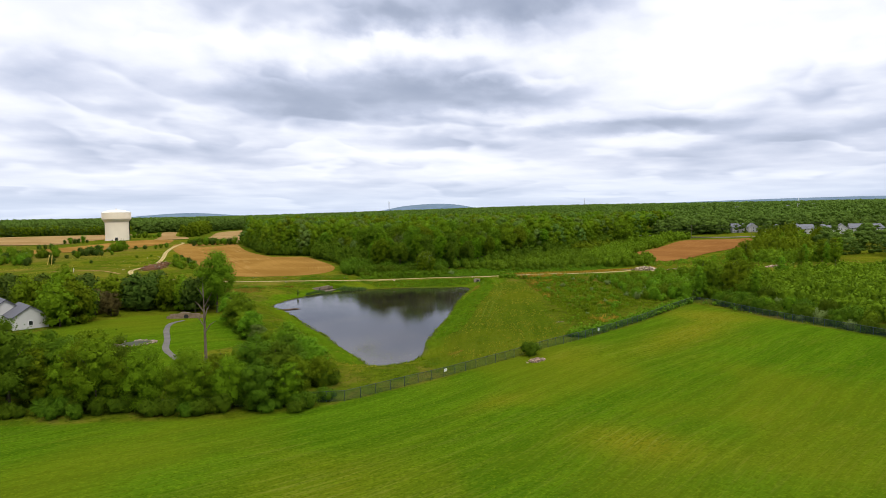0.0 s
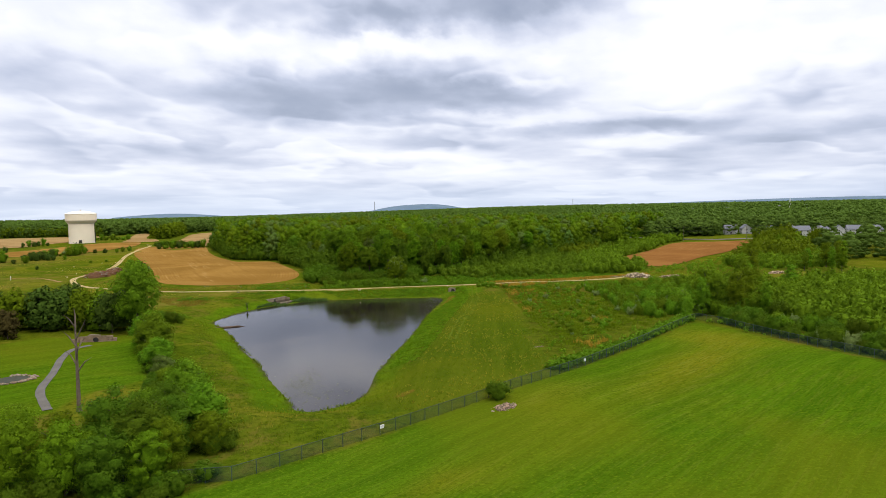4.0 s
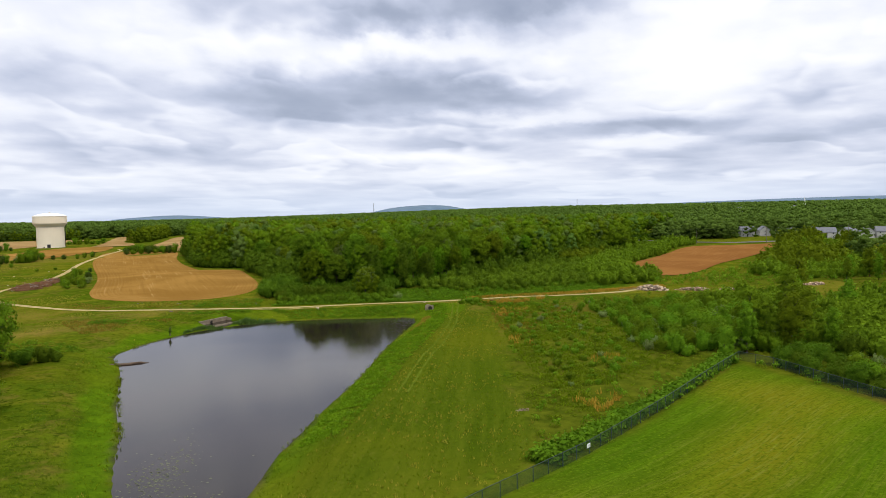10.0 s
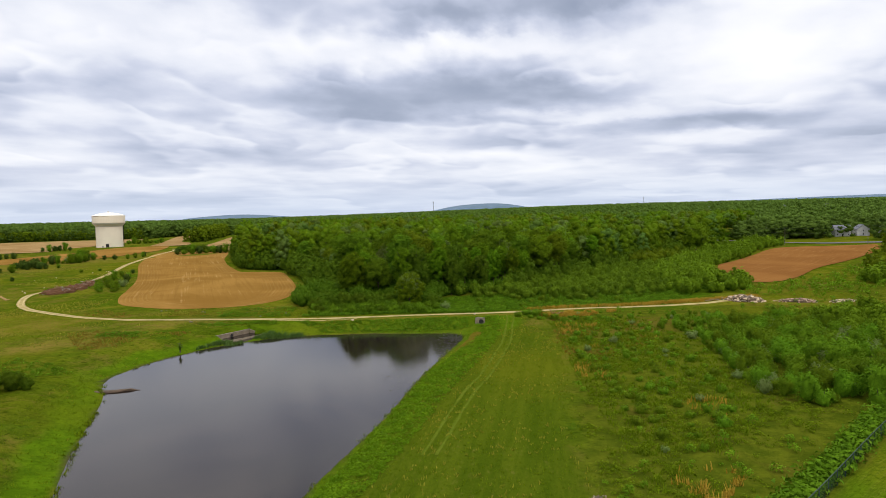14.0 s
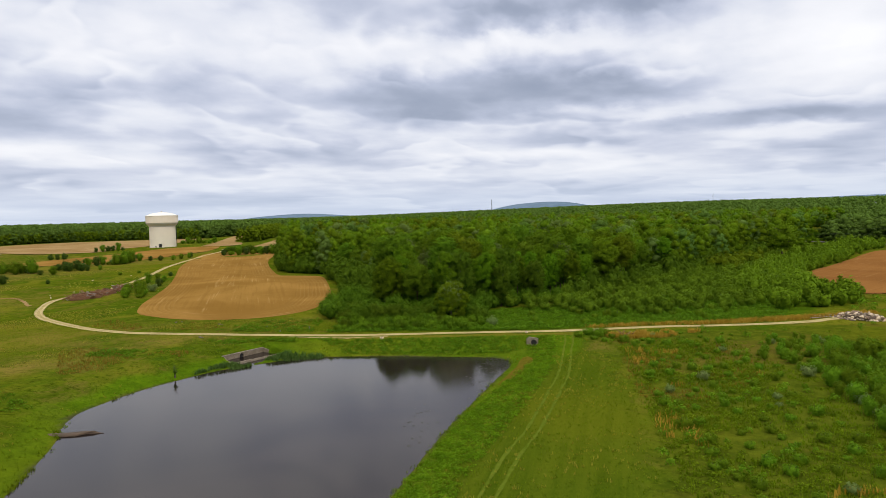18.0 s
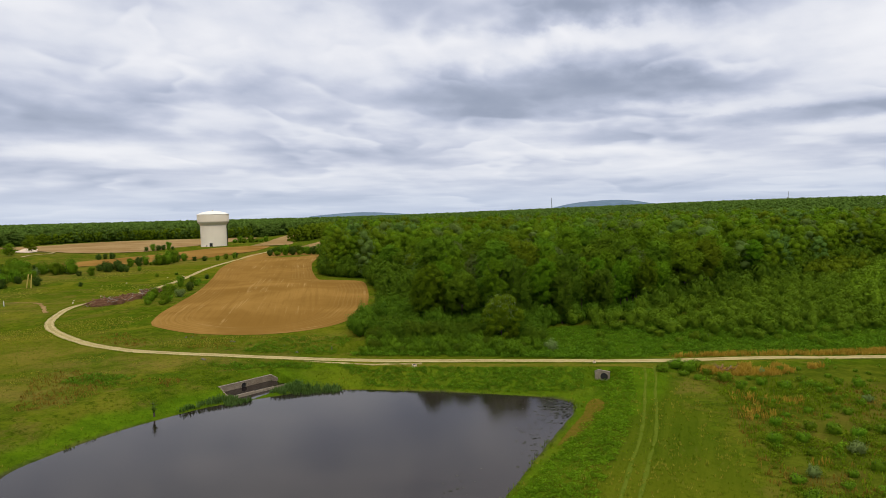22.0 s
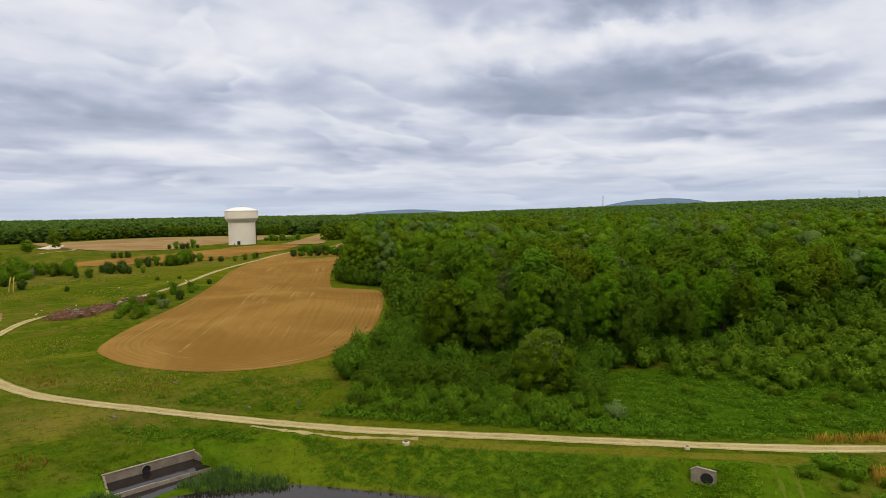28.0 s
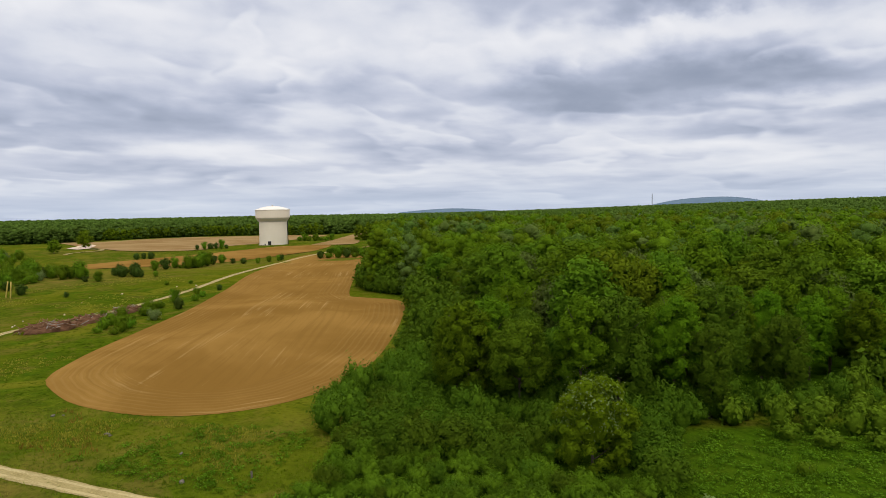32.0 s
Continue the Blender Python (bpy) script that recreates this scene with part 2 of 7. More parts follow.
def ground_material():
    m, nt, b, _ = material("turf")
    v = coords(nt)

    def zone(n):
        a = nt.nodes.new("ShaderNodeAttribute")
        a.attribute_name = n
        return a.outputs["Fac"]
    fine_n, mid, wide, huge = noise_of(nt, v, 2.2, 6, 0.7), noise_of(nt, v, 0.28, 5, 0.6), noise_of(nt, v, 0.045, 4, 0.55, 0.6), noise_of(nt, v, 0.012, 3)
    blades = noise_of(nt, coords(nt, (3.0, 0.6, 1), 20), 1.2, 5, 0.7)
    # tall meadow grass with straw-coloured patches
    meadow = mix_col(nt, sharpen(nt, mid, 0.34, 0.66), (0.045, 0.071, 0.003), (0.079, 0.109, 0.005))
    weedy, clump = noise_of(nt, v, 0.11, 6, 0.7, 0.5), noise_of(nt, v, 0.55, 5, 0.7)
    meadow = mix_col(nt, math_node(nt, "MULTIPLY", sharpen(nt, weedy, 0.51, 0.63), 0.75), meadow, (0.118, 0.100, 0.016))
    meadow = mix_col(nt, math_node(nt, "MULTIPLY", sharpen(nt, weedy, 0.46, 0.36), 0.6), meadow, (0.040, 0.090, 0.004))
    meadow = mix_col(nt, math_node(nt, "MULTIPLY", sharpen(nt, wide, 0.50, 0.66), 0.7), meadow, (0.150, 0.140, 0.012))
    meadow = mix_col(nt, math_node(nt, "MULTIPLY", sharpen(nt, blades, 0.55, 0.72), 0.5), meadow, (0.155, 0.160, 0.028))
    meadow = mix_col(nt, math_node(nt, "MULTIPLY", sharpen(nt, clump, 0.47, 0.35), 0.7), meadow, (0.026, 0.050, 0.001))
    arid = math_node(nt, "MULTIPLY", zone("dry"), math_node(nt, "MULTIPLY_ADD", sharpen(nt, weedy, 0.40, 0.60), 0.6, 0.25))
    meadow = mix_col(nt, arid, meadow, (0.175, 0.130, 0.026))
    # mown lawn: bent streaks along the mowing, drier crowns
    bend = node(nt, "ShaderNodeVectorMath")
    bend.operation = "MULTIPLY_ADD"
    nt.links.new(noise_vec(nt, v, 0.008), bend.inputs[0])
    bend.inputs[1].default_value = (26, 26, 0)
    nt.links.new(v, bend.inputs[2])

    def along(sx, sy, detail, rough):
        mp = nt.nodes.new("ShaderNodeMapping")
        mp.vector_type = "TEXTURE"
        mp.inputs["Rotation"].default_value = (0, 0, radians(38))
        mp.inputs["Scale"].default_value = (1 / sx, 1 / sy, 1)
        nt.links.new(bend.outputs[0], mp.inputs[0])
        return noise_of(nt, mp.outputs[0], 1.0, detail, rough)
    streak, streak2, streak3 = along(0.025, 0.45, 4, 0.6), along(0.10, 2.0, 5, 0.7), along(0.35, 4.0, 5, 0.75)
    lawn = mix_col(nt, sharpen(nt, streak, 0.36, 0.64), (0.042, 0.094, 0.003), (0.063, 0.127, 0.004))
    dry = math_node(nt, "ADD", zone("dry"), math_node(nt, "MULTIPLY", sharpen(nt, wide, 0.50, 0.68), 0.22))
    lawn = mix_col(nt, math_node(nt, "MULTIPLY", dry, 0.75, clamp=True), lawn, (0.150, 0.134, 0.008))
    lawn = mix_col(nt, math_node(nt, "MULTIPLY", sharpen(nt, streak2, 0.48, 0.68), math_node(nt, "MULTIPLY_ADD", dry, 0.55, 0.22), clamp=True), lawn, (0.165, 0.172, 0.024))
    lawn = mix_col(nt, math_node(nt, "MULTIPLY", sharpen(nt, streak3, 0.50, 0.36), 0.5), lawn, (0.028, 0.060, 0.001))
    lawn = mix_col(nt, math_node(nt, "MULTIPLY", sharpen(nt, fine_n, 0.50, 0.66), 0.5), lawn, (0.120, 0.180, 0.006))
    lawn = mix_col(nt, math_node(nt, "MULTIPLY", sharpen(nt, noise_of(nt, v, 1.6, 6, 0.85), 0.50, 0.38), 0.7), lawn, (0.030, 0.062, 0.001))
    shore = mix_col(nt, sharpen(nt, mid, 0.3, 0.7), (0.050, 0.098, 0.003), (0.080, 0.146, 0.004))
    rough = mix_col(nt, sharpen(nt, mid, 0.35, 0.65), (0.050, 0.070, 0.004), (0.088, 0.105, 0.007))
    rough = mix_col(nt, math_node(nt, "MULTIPLY", sharpen(nt, wide, 0.53, 0.66), 0.7), rough, (0.110, 0.082, 0.014))
    # the mown crest of the dam: streaks along it, seed heads in patches
    along_dam = noise_of(nt, coords(nt, (0.03, 0.55, 1), 79), 1.0, 5, 0.7)
    heads = noise_of(nt, coords(nt, (0.5, 1.2, 1), 79), 1.0, 5, 0.75)
    mown = mix_col(nt, sharpen(nt, along_dam, 0.35, 0.65), (0.046, 0.074, 0.003), (0.070, 0.096, 0.005))
    mown = mix_col(nt, math_node(nt, "MULTIPLY", sharpen(nt, heads, 0.55, 0.72), math_node(nt, "MULTIPLY_ADD", sharpen(nt, wide, 0.42, 0.6), 0.5, 0.12)), mown, (0.130, 0.128, 0.022))
    mown = mix_col(nt, math_node(nt, "MULTIPLY", sharpen(nt, heads, 0.46, 0.34), 0.45), mown, (0.028, 0.054, 0.002))
    floor_c = mix_col(nt, sharpen(nt, mid, 0.3, 0.7), (0.026, 0.062, 0.002), (0.048, 0.105, 0.003))
    bed = (0.045, 0.038, 0.026)
    col = mix_col(nt, zone("lawn"), meadow, lawn)
    col = mix_col(nt, zone("rough"), col, rough)
    col = mix_col(nt, zone("crest"), col, mown)
    col = mix_col(nt, zone("shore"), col, shore)
    col = mix_col(nt, zone("woodland"), col, floor_c)
    col = mix_col(nt, math_node(nt, "MULTIPLY", sharpen(nt, fine_n, 0.5, 0.75), 0.3), col, mix_col(nt, 0.5, col, (0.14, 0.17, 0.015)))
    col = mix_col(nt, math_node(nt, "MULTIPLY", sharpen(nt, huge, 0.48, 0.60), math_node(nt, "MULTIPLY_ADD", zone("woodland"), -0.4, 0.4)), col, (0.118, 0.122, 0.006))
    col = mix_col(nt, zone("bed"), col, bed)
    nt.links.new(col, b.inputs["Base Color"])
    b.inputs["Roughness"].default_value, b.inputs["Specular IOR Level"].default_value = 0.95, 0.0
    clod = noise_of(nt, v, 1.1, 5, 0.7)
    tame = math_node(nt, "MULTIPLY_ADD", math_node(nt, "MAXIMUM", zone("lawn"), zone("crest")), -0.5, 0.55)
    col = mix_col(nt, math_node(nt, "MULTIPLY", sharpen(nt, clod, 0.52, 0.36), math_node(nt, "MULTIPLY", tame, 0.75)), col, mix_col(nt, 0.6, col, (0.012, 0.022, 0.002)))
    col = mix_col(nt, math_node(nt, "MULTIPLY", sharpen(nt, clod, 0.56, 0.72), math_node(nt, "MULTIPLY", tame, 0.55)), col, (0.135, 0.170, 0.005))
    nt.links.new(col, b.inputs["Base Color"])
    hgt = math_node(nt, "MULTIPLY_ADD", clod, 2.0, fine_n)
    relief(nt, b, hgt, 0.7, 0.15)
    return m


def soil_material(name, dark, light, line, turn, wave=0.25, laps=False):
    """Tilled earth: drill lines (in laps round the outline, or straight), wheel marks and paler dry crust."""
    m, nt, b, _ = material(name)
    v = coords(nt)
    swirl = coords(nt, (1, 1, 1), turn)
    n1, n2, slow = noise_of(nt, v, 3.0, 6, 0.7), noise_of(nt, v, 0.02, 4, 0.6, 0.8), noise_of(nt, v, 0.035, 3)
    n3 = noise_of(nt, coords(nt, (0.012, 0.7, 1), turn), 1.0, 5, 0.65, 0.35)
    lines = node(nt, "ShaderNodeTexWave", Scale=wave, Distortion=2.0, Detail=3.0)
    lines.bands_direction = "Y"
    lines.inputs["Detail Scale"].default_value = 0.15
    nt.links.new(swirl, lines.inputs["Vector"])
    ridge = lines.outputs["Fac"]
    if laps:
        at = nt.nodes.new("ShaderNodeAttribute")
        at.attribute_name = "lap"
        sp = nt.nodes.new("ShaderNodeSeparateXYZ")
        nt.links.new(v, sp.inputs[0])
        cx = nt.nodes.new("ShaderNodeCombineXYZ")
        lap = math_node(nt, "MULTIPLY_ADD", slow, 2.0, at.outputs["Fac"])
        nt.links.new(math_node(nt, "MULTIPLY", lap, 0.95), cx.inputs[0])
        nt.links.new(math_node(nt, "MULTIPLY", sp.outputs[1], 0.02), cx.inputs[1])
        nt.links.new(math_node(nt, "MULTIPLY", sp.outputs[0], 0.02), cx.inputs[2])
        n4 = noise_of(nt, cx.outputs[0], 1.0, 3, 0.7)
        where = sharpen(nt, noise_of(nt, v, 0.03, 3, 0.5), 0.44, 0.60)
        rim = sharpen(nt, math_node(nt, "MULTIPLY_ADD", slow, 12.0, at.outputs["Fac"]), 24.0, 16.0)
        n3 = math_node(nt, "MULTIPLY_ADD", rim, math_node(nt, "SUBTRACT", n4, n3), n3)
        n3 = math_node(nt, "MULTIPLY", n3, math_node(nt, "MULTIPLY_ADD", where, 0.18, 0.84))
        ridge = math_node(nt, "SINE", math_node(nt, "MULTIPLY", lap, 4.1))
        ridge = math_node(nt, "MULTIPLY", rim, math_node(nt, "MULTIPLY_ADD", ridge, 0.5, 0.5))
    col = mix_col(nt, sharpen(nt, n2, 0.35, 0.65), dark, light)
    col = mix_col(nt, math_node(nt, "MULTIPLY", sharpen(nt, n3, 0.52, 0.72), 0.55), col, line)
    col = mix_col(nt, math_node(nt, "MULTIPLY", sharpen(nt, n3, 0.44, 0.32), 0.35), col, tuple(c * 0.85 for c in dark))
    col = mix_col(nt, math_node(nt, "MULTIPLY", sharpen(nt, ridge, 0.6, 0.95), 0.08), col, line)
    col = mix_col(nt, math_node(nt, "MULTIPLY", sharpen(nt, n1, 0.5, 0.8), 0.35), col, tuple(c * 0.72 for c in dark))
    nt.links.new(col, b.inputs["Base Color"])
    b.inputs["Roughness"].default_value, b.inputs["Specular IOR Level"].default_value = 0.95, 0.0
    relief(nt, b, math_node(nt, "MULTIPLY_ADD", ridge, 0.8, n1), 0.5, 0.12)
    return m


def water_material():
    m, nt, b, _ = material("pond_water")
    v = coords(nt)
    n1, n2 = noise_of(nt, coords(nt, (1, 2.2, 1), 25), 1.1, 5, 0.65), noise_of(nt, v, 0.03, 4, 0.6, 1.0)
    col = mix_col(nt, sharpen(nt, n2, 0.35, 0.7), (0.014, 0.010, 0.009), (0.028, 0.021, 0.018))
    nt.links.new(col, b.inputs["Base Color"])
    b.inputs["IOR"].default_value = 1.333
    nt.links.new(math_node(nt, "MULTIPLY_ADD", sharpen(nt, n2, 0.4, 0.7), 0.07, 0.035), b.inputs["Roughness"])
    relief(nt, b, n1, 0.11, 0.06)
    return m


def plain(name, col, rough=0.6, metal=0.0, grain=2.0, amount=0.12):
    m, nt, b, _ = material(name)
    n = noise_of(nt, coords(nt), grain, 5, 0.6)
    nt.links.new(mix_col(nt, math_node(nt, "MULTIPLY", sharpen(nt, n, 0.3, 0.8), amount * 3), col, tuple(c * 0.65 for c in col)), b.inputs["Base Color"])
    b.inputs["Roughness"].default_value, b.inputs["Metallic"].default_value = rough, metal
    return m


def wire_material():
    """Chain link seen from far: dark green strands with open air between."""
    m, nt, b, out = material("chain_link")
    b.inputs["Base Color"].default_value, b.inputs["Roughness"].default_value = (0.02, 0.05, 0.035, 1), 0.5
    tr = nt.nodes.new("ShaderNodeBsdfTransparent")
    mx = node(nt, "ShaderNodeMixShader", Fac=0.80)
    nt.links.new(b.outputs[0], mx.inputs[1])
    nt.links.new(tr.outputs[0], mx.inputs[2])
    nt.links.new(mx.outputs[0], out.inputs[0])
    return m


M = {
    "turf": ground_material(),
    "soil": soil_material("tilled_soil", (0.196, 0.104, 0.022), (0.268, 0.148, 0.036), (0.40, 0.26, 0.10), 111, laps=True),
    "soil_red": soil_material("red_soil", (0.175, 0.076, 0.021), (0.225, 0.104, 0.029), (0.27, 0.145, 0.05), 47),
    "soil_pale": soil_material("pale_soil", (0.225, 0.135, 0.050), (0.30, 0.20, 0.085), (0.38, 0.27, 0.14), 35),
    "gravel": rough_surface("gravel", (0.225, 0.176, 0.066), (0.35, 0.278, 0.120), 3.5, 0.22, 0.95, 0.6, 0.04, (0.155, 0.142, 0.036), 0.0),
    "gravel_pale": rough_surface("pale_gravel", (0.30, 0.235, 0.100), (0.43, 0.345, 0.165), 3.5, 0.12, 0.95, 0.6, 0.03, (0.25, 0.20, 0.08), 0.0),
    "worn": rough_surface("worn_turf", (0.066, 0.098, 0.006), (0.090, 0.116, 0.011), 2, 0.4, 0.95, 0.5, 0.03, None, 0.0),
    "asphalt": rough_surface("asphalt", (0.080, 0.072, 0.062), (0.125, 0.114, 0.10), 12, 0.3, 0.9, 0.3, 0.01),
    "water": water_material(),
    "concrete": rough_surface("concrete", (0.145, 0.112, 0.074), (0.24, 0.192, 0.134), 5, 0.8, 0.9, 0.4, 0.01, (0.09, 0.075, 0.055)),
    "verge": rough_surface("worn_verge", (0.070, 0.082, 0.004), (0.118, 0.108, 0.012), 2, 0.25, 0.95, 0.6, 0.05, (0.050, 0.082, 0.002), 0.0),
    "stone": rough_surface("rubble_stone", (0.46, 0.35, 0.22), (0.62, 0.49, 0.34), 6, 0.9, 0.9, 0.5, 0.03),
    "stone_dull": rough_surface("dull_stone", (0.175, 0.138, 0.096), (0.30, 0.245, 0.178), 6, 0.9, 0.9, 0.5, 0.03),
    "rock_grey": rough_surface("grey_rock", (0.085, 0.074, 0.052), (0.165, 0.145, 0.105), 6, 0.9, 0.9, 0.5, 0.03),
    "stone_brown": rough_surface("brown_stone", (0.15, 0.10, 0.07), (0.25, 0.18, 0.125), 6, 0.9, 0.9, 0.5, 0.03),
    "stone_pink": rough_surface("broken_brick", (0.26, 0.155, 0.105), (0.40, 0.27, 0.20), 6, 0.9, 0.9, 0.5, 0.03),
    "mud": rough_surface("mud", (0.05, 0.036, 0.024), (0.10, 0.068, 0.045), 6, 0.6, 0.8, 0.5, 0.05),
    "rust": rough_surface("rusty_earth", (0.075, 0.078, 0.005), (0.118, 0.082, 0.011), 3, 0.7, 0.95, 0.5, 0.05, (0.07, 0.10, 0.004), 0.0),
    "algae": rough_surface("algae", (0.018, 0.020, 0.010), (0.035, 0.036, 0.018), 6, 0.6, 0.6, 0.2, 0.01),
    "algae_pale": rough_surface("pale_algae", (0.060, 0.068, 0.035), (0.11, 0.12, 0.065), 6, 0.6, 0.7, 0.2, 0.01),
    "bark": rough_surface("bark", (0.048, 0.036, 0.026), (0.090, 0.070, 0.052), 14, 1.5, 0.95, 0.7, 0.03),
    "dead": rough_surface("dead_wood", (0.20, 0.17, 0.14), (0.34, 0.30, 0.25), 12, 1.2, 0.95, 0.6, 0.03),
    "snag": rough_surface("weathered_trunk", (0.075, 0.054, 0.038), (0.135, 0.105, 0.076), 12, 1.2, 0.95, 0.6, 0.03),
    "brush": rough_surface("brush_wood", (0.115, 0.055, 0.026), (0.21, 0.105, 0.055), 9, 1.2, 0.95, 0.6, 0.03),
    "tank": plain("tank_paint", (0.82, 0.72, 0.56), 0.45, 0, 0.12, 0.05),
    # trim colour, also the painted shade on the tank's shoulder
    "tank_trim_shade": plain("tank_trim_and_shade_paint", (0.60, 0.55, 0.47), 0.5, 0, 0.2, 0.06),
    "cream": plain("cream_roof_paint", (0.80, 0.745, 0.64), 0.5, 0, 0.15, 0.05),
    "white": plain("white_paint", (0.80, 0.80, 0.78), 0.5),
    "siding": plain("house_siding", (0.52, 0.51, 0.49), 0.6, 0, 1.0, 0.05),
    "roof": plain("roof_shingles", (0.10, 0.10, 0.12), 0.85, 0, 3.0, 0.15),
    "roof_grey": plain("grey_roof_shingles", (0.15, 0.155, 0.175), 0.85, 0, 3.0, 0.12),
    # near-black for dark parts, and for painted shade in the pipe holes
    "dark": plain("dark_paint_and_opening_shade", (0.015, 0.014, 0.013), 0.7),
    "glass": plain("window_glass", (0.03, 0.035, 0.04), 0.1),
    "steel": plain("galvanised_steel", (0.35, 0.36, 0.37), 0.45, 0.7),
    "post": plain("fence_coating", (0.020, 0.042, 0.026), 0.5),
    "wire": wire_material(),
    "timber": rough_surface("timber", (0.36, 0.26, 0.05), (0.50, 0.38, 0.09), 10, 1.0, 0.9, 0.4, 0.02),
    "pole": rough_surface("pole_wood", (0.10, 0.08, 0.065), (0.17, 0.14, 0.115), 10, 1.0, 0.9, 0.4, 0.02),
    "wood_leaf": leaf_material("woodland_leaves", (0.061, 0.127, 0.004), (0.160, 0.276, 0.008), 0.7),
    # paler, bluer green: the haze of distance mixed into the leaf colour
    "far_leaf": leaf_material("hazed_far_leaves", (0.068, 0.122, 0.018), (0.144, 0.232, 0.034), 0.5, 0.35, 0.5),
    "hedge_leaf": leaf_material("hedge_leaves", (0.076, 0.128, 0.004), (0.172, 0.258, 0.009), 0.7),
    "shrub_leaf": leaf_material("shrub_leaves", (0.078, 0.150, 0.006), (0.190, 0.315, 0.014), 0.7),
    "lush_leaf": leaf_material("lush_leaves", (0.090, 0.165, 0.004), (0.180, 0.285, 0.009), 0.5),
    "young_leaf": leaf_material("young_leaves", (0.072, 0.158, 0.007), (0.185, 0.330, 0.018), 0.7),
    "russet_leaf": leaf_material("russet_leaves", (0.072, 0.062, 0.018), (0.140, 0.118, 0.034), 0.5),
    "vine_leaf": leaf_material("vine_leaves", (0.065, 0.125, 0.005), (0.146, 0.243, 0.011), 0.5),
    "weed_leaf": leaf_material("weed_leaves", (0.084, 0.140, 0.003), (0.185, 0.265, 0.009), 0.5),
    "deep_leaf": leaf_material("deep_green_leaves", (0.050, 0.098, 0.005), (0.122, 0.202, 0.011), 0.6),
    "dusty_leaf": leaf_material("grey_green_leaves", (0.085, 0.130, 0.020), (0.165, 0.230, 0.045), 0.5),
    "dark_leaf": leaf_material("cedar_leaves", (0.040, 0.075, 0.010), (0.085, 0.130, 0.016), 0.5, 0.2),
    "pale_leaf": leaf_material("silvery_leaves", (0.130, 0.190, 0.040), (0.235, 0.310, 0.095), 0.4),
    "grass": leaf_material("grass_blades", (0.095, 0.150, 0.004), (0.165, 0.225, 0.008), 0.2),
    "straw": leaf_material("dry_grass", (0.34, 0.215, 0.020), (0.48, 0.325, 0.045), 0.2),
    "brown_grass": leaf_material("brown_grass", (0.19, 0.135, 0.014), (0.28, 0.20, 0.03), 0.2),
    "pale_grass": leaf_material("pale_grass", (0.23, 0.215, 0.018), (0.36, 0.315, 0.042), 0.2),
    "reed": leaf_material("reed_blades", (0.055, 0.115, 0.020), (0.12, 0.20, 0.045), 0.2),
    # the blue of distant haze is put into the hills' base colour
    "hill": rough_surface("hazed_wooded_hill", (0.085, 0.135, 0.185), (0.105, 0.155, 0.205), 0.02, 0.004, 1.0, 0.0, 0.1),
}


# ---- shape helpers ----
def part(name, geo, mat, parent=None, label=""):
    """Links a bmesh, a mesh or (verts, faces) as one mesh object, under a thing where one is given."""
    if isinstance(geo, bpy.types.Mesh):
        me = geo
    elif isinstance(geo, bmesh.types.BMesh):
        me = bpy.data.meshes.new(name)
        geo.to_mesh(me)
        geo.free()
        me.materials.append(mat)
    else:
        me = mesh_of(name, geo[0], geo[1], mat)
    ob = new(name, me)
    if parent is not None:
        ob.parent = parent
    if label:
        tagged(ob, label)
    return ob


def mesh_of(name, v, f, mat, smooth=False, normals=None):
    """A mesh from arrays; f is an (n, 3) or (n, 4) array, or a list of such arrays."""
    fs = f if isinstance(f, list) else [f]
    me = bpy.data.meshes.new(name)
    v = np.asarray(v, np.float32)
    me.vertices.add(len(v))
    me.vertices.foreach_set("co", v.ravel())
    loops = np.concatenate([np.asarray(a, np.int32).ravel() for a in fs])
    totals = np.concatenate([np.full(len(a), np.asarray(a).shape[1], np.int32) for a in fs])
    starts = np.concatenate([[0], np.cumsum(totals)[:-1]]).astype(np.int32)
    me.loops.add(len(loops))
    me.loops.foreach_set("vertex_index", loops)
    me.polygons.add(len(totals))
    me.polygons.foreach_set("loop_start", starts)
    me.update(calc_edges=True)
    if smooth:
        me.polygons.foreach_set("use_smooth", np.ones(len(totals), bool))
    if normals is not None:
        me.attributes.new("custom_normal", "FLOAT_VECTOR", "POINT").data.foreach_set("vector", np.asarray(normals, np.float32).ravel())
        me.polygons.foreach_set("use_smooth", np.ones(len(totals), bool))
        me.update()
    me.materials.append(mat)
    return me


def box(bm, x0, y0, z0, x1, y1, z1, m=None):
    vs = [bm.verts.new(p) for p in ((x0, y0, z0), (x1, y0, z0), (x1, y1, z0), (x0, y1, z0), (x0, y0, z1), (x1, y0, z1), (x1, y1, z1), (x0, y1, z1))]
    if m is not None:
        for q in vs:
            q.co = m @ q.co
    for i in ((3, 2, 1, 0), (4, 5, 6, 7), (0, 1, 5, 4), (1, 2, 6, 5), (2, 3, 7, 6), (3, 0, 4, 7)):
        bm.faces.new([vs[k] for k in i])
    return vs


def box_mesh(x0, y0, z0, x1, y1, z1, bevel=0.0):
    bm = bmesh.new()
    box(bm, x0, y0, z0, x1, y1, z1)
    if bevel:
        bmesh.ops.bevel(bm, geom=list(bm.edges), offset=bevel, segments=2, affect="EDGES")
    return bm


def turned(profile, n=48, bm=None):
    """A turned shape from (radius, height) pairs."""
    bm = bm or bmesh.new()
    rings = [[bm.verts.new((r * math.cos(a * math.tau / n), r * math.sin(a * math.tau / n), z)) for a in range(n)] for r, z in profile]
    for p, q in zip(rings, rings[1:]):
        for i in range(n):
            bm.faces.new((p[i], p[(i + 1) % n], q[(i + 1) % n], q[i]))
    bm.faces.new(rings[-1])
    bm.faces.new(rings[0][::-1])
    return bm


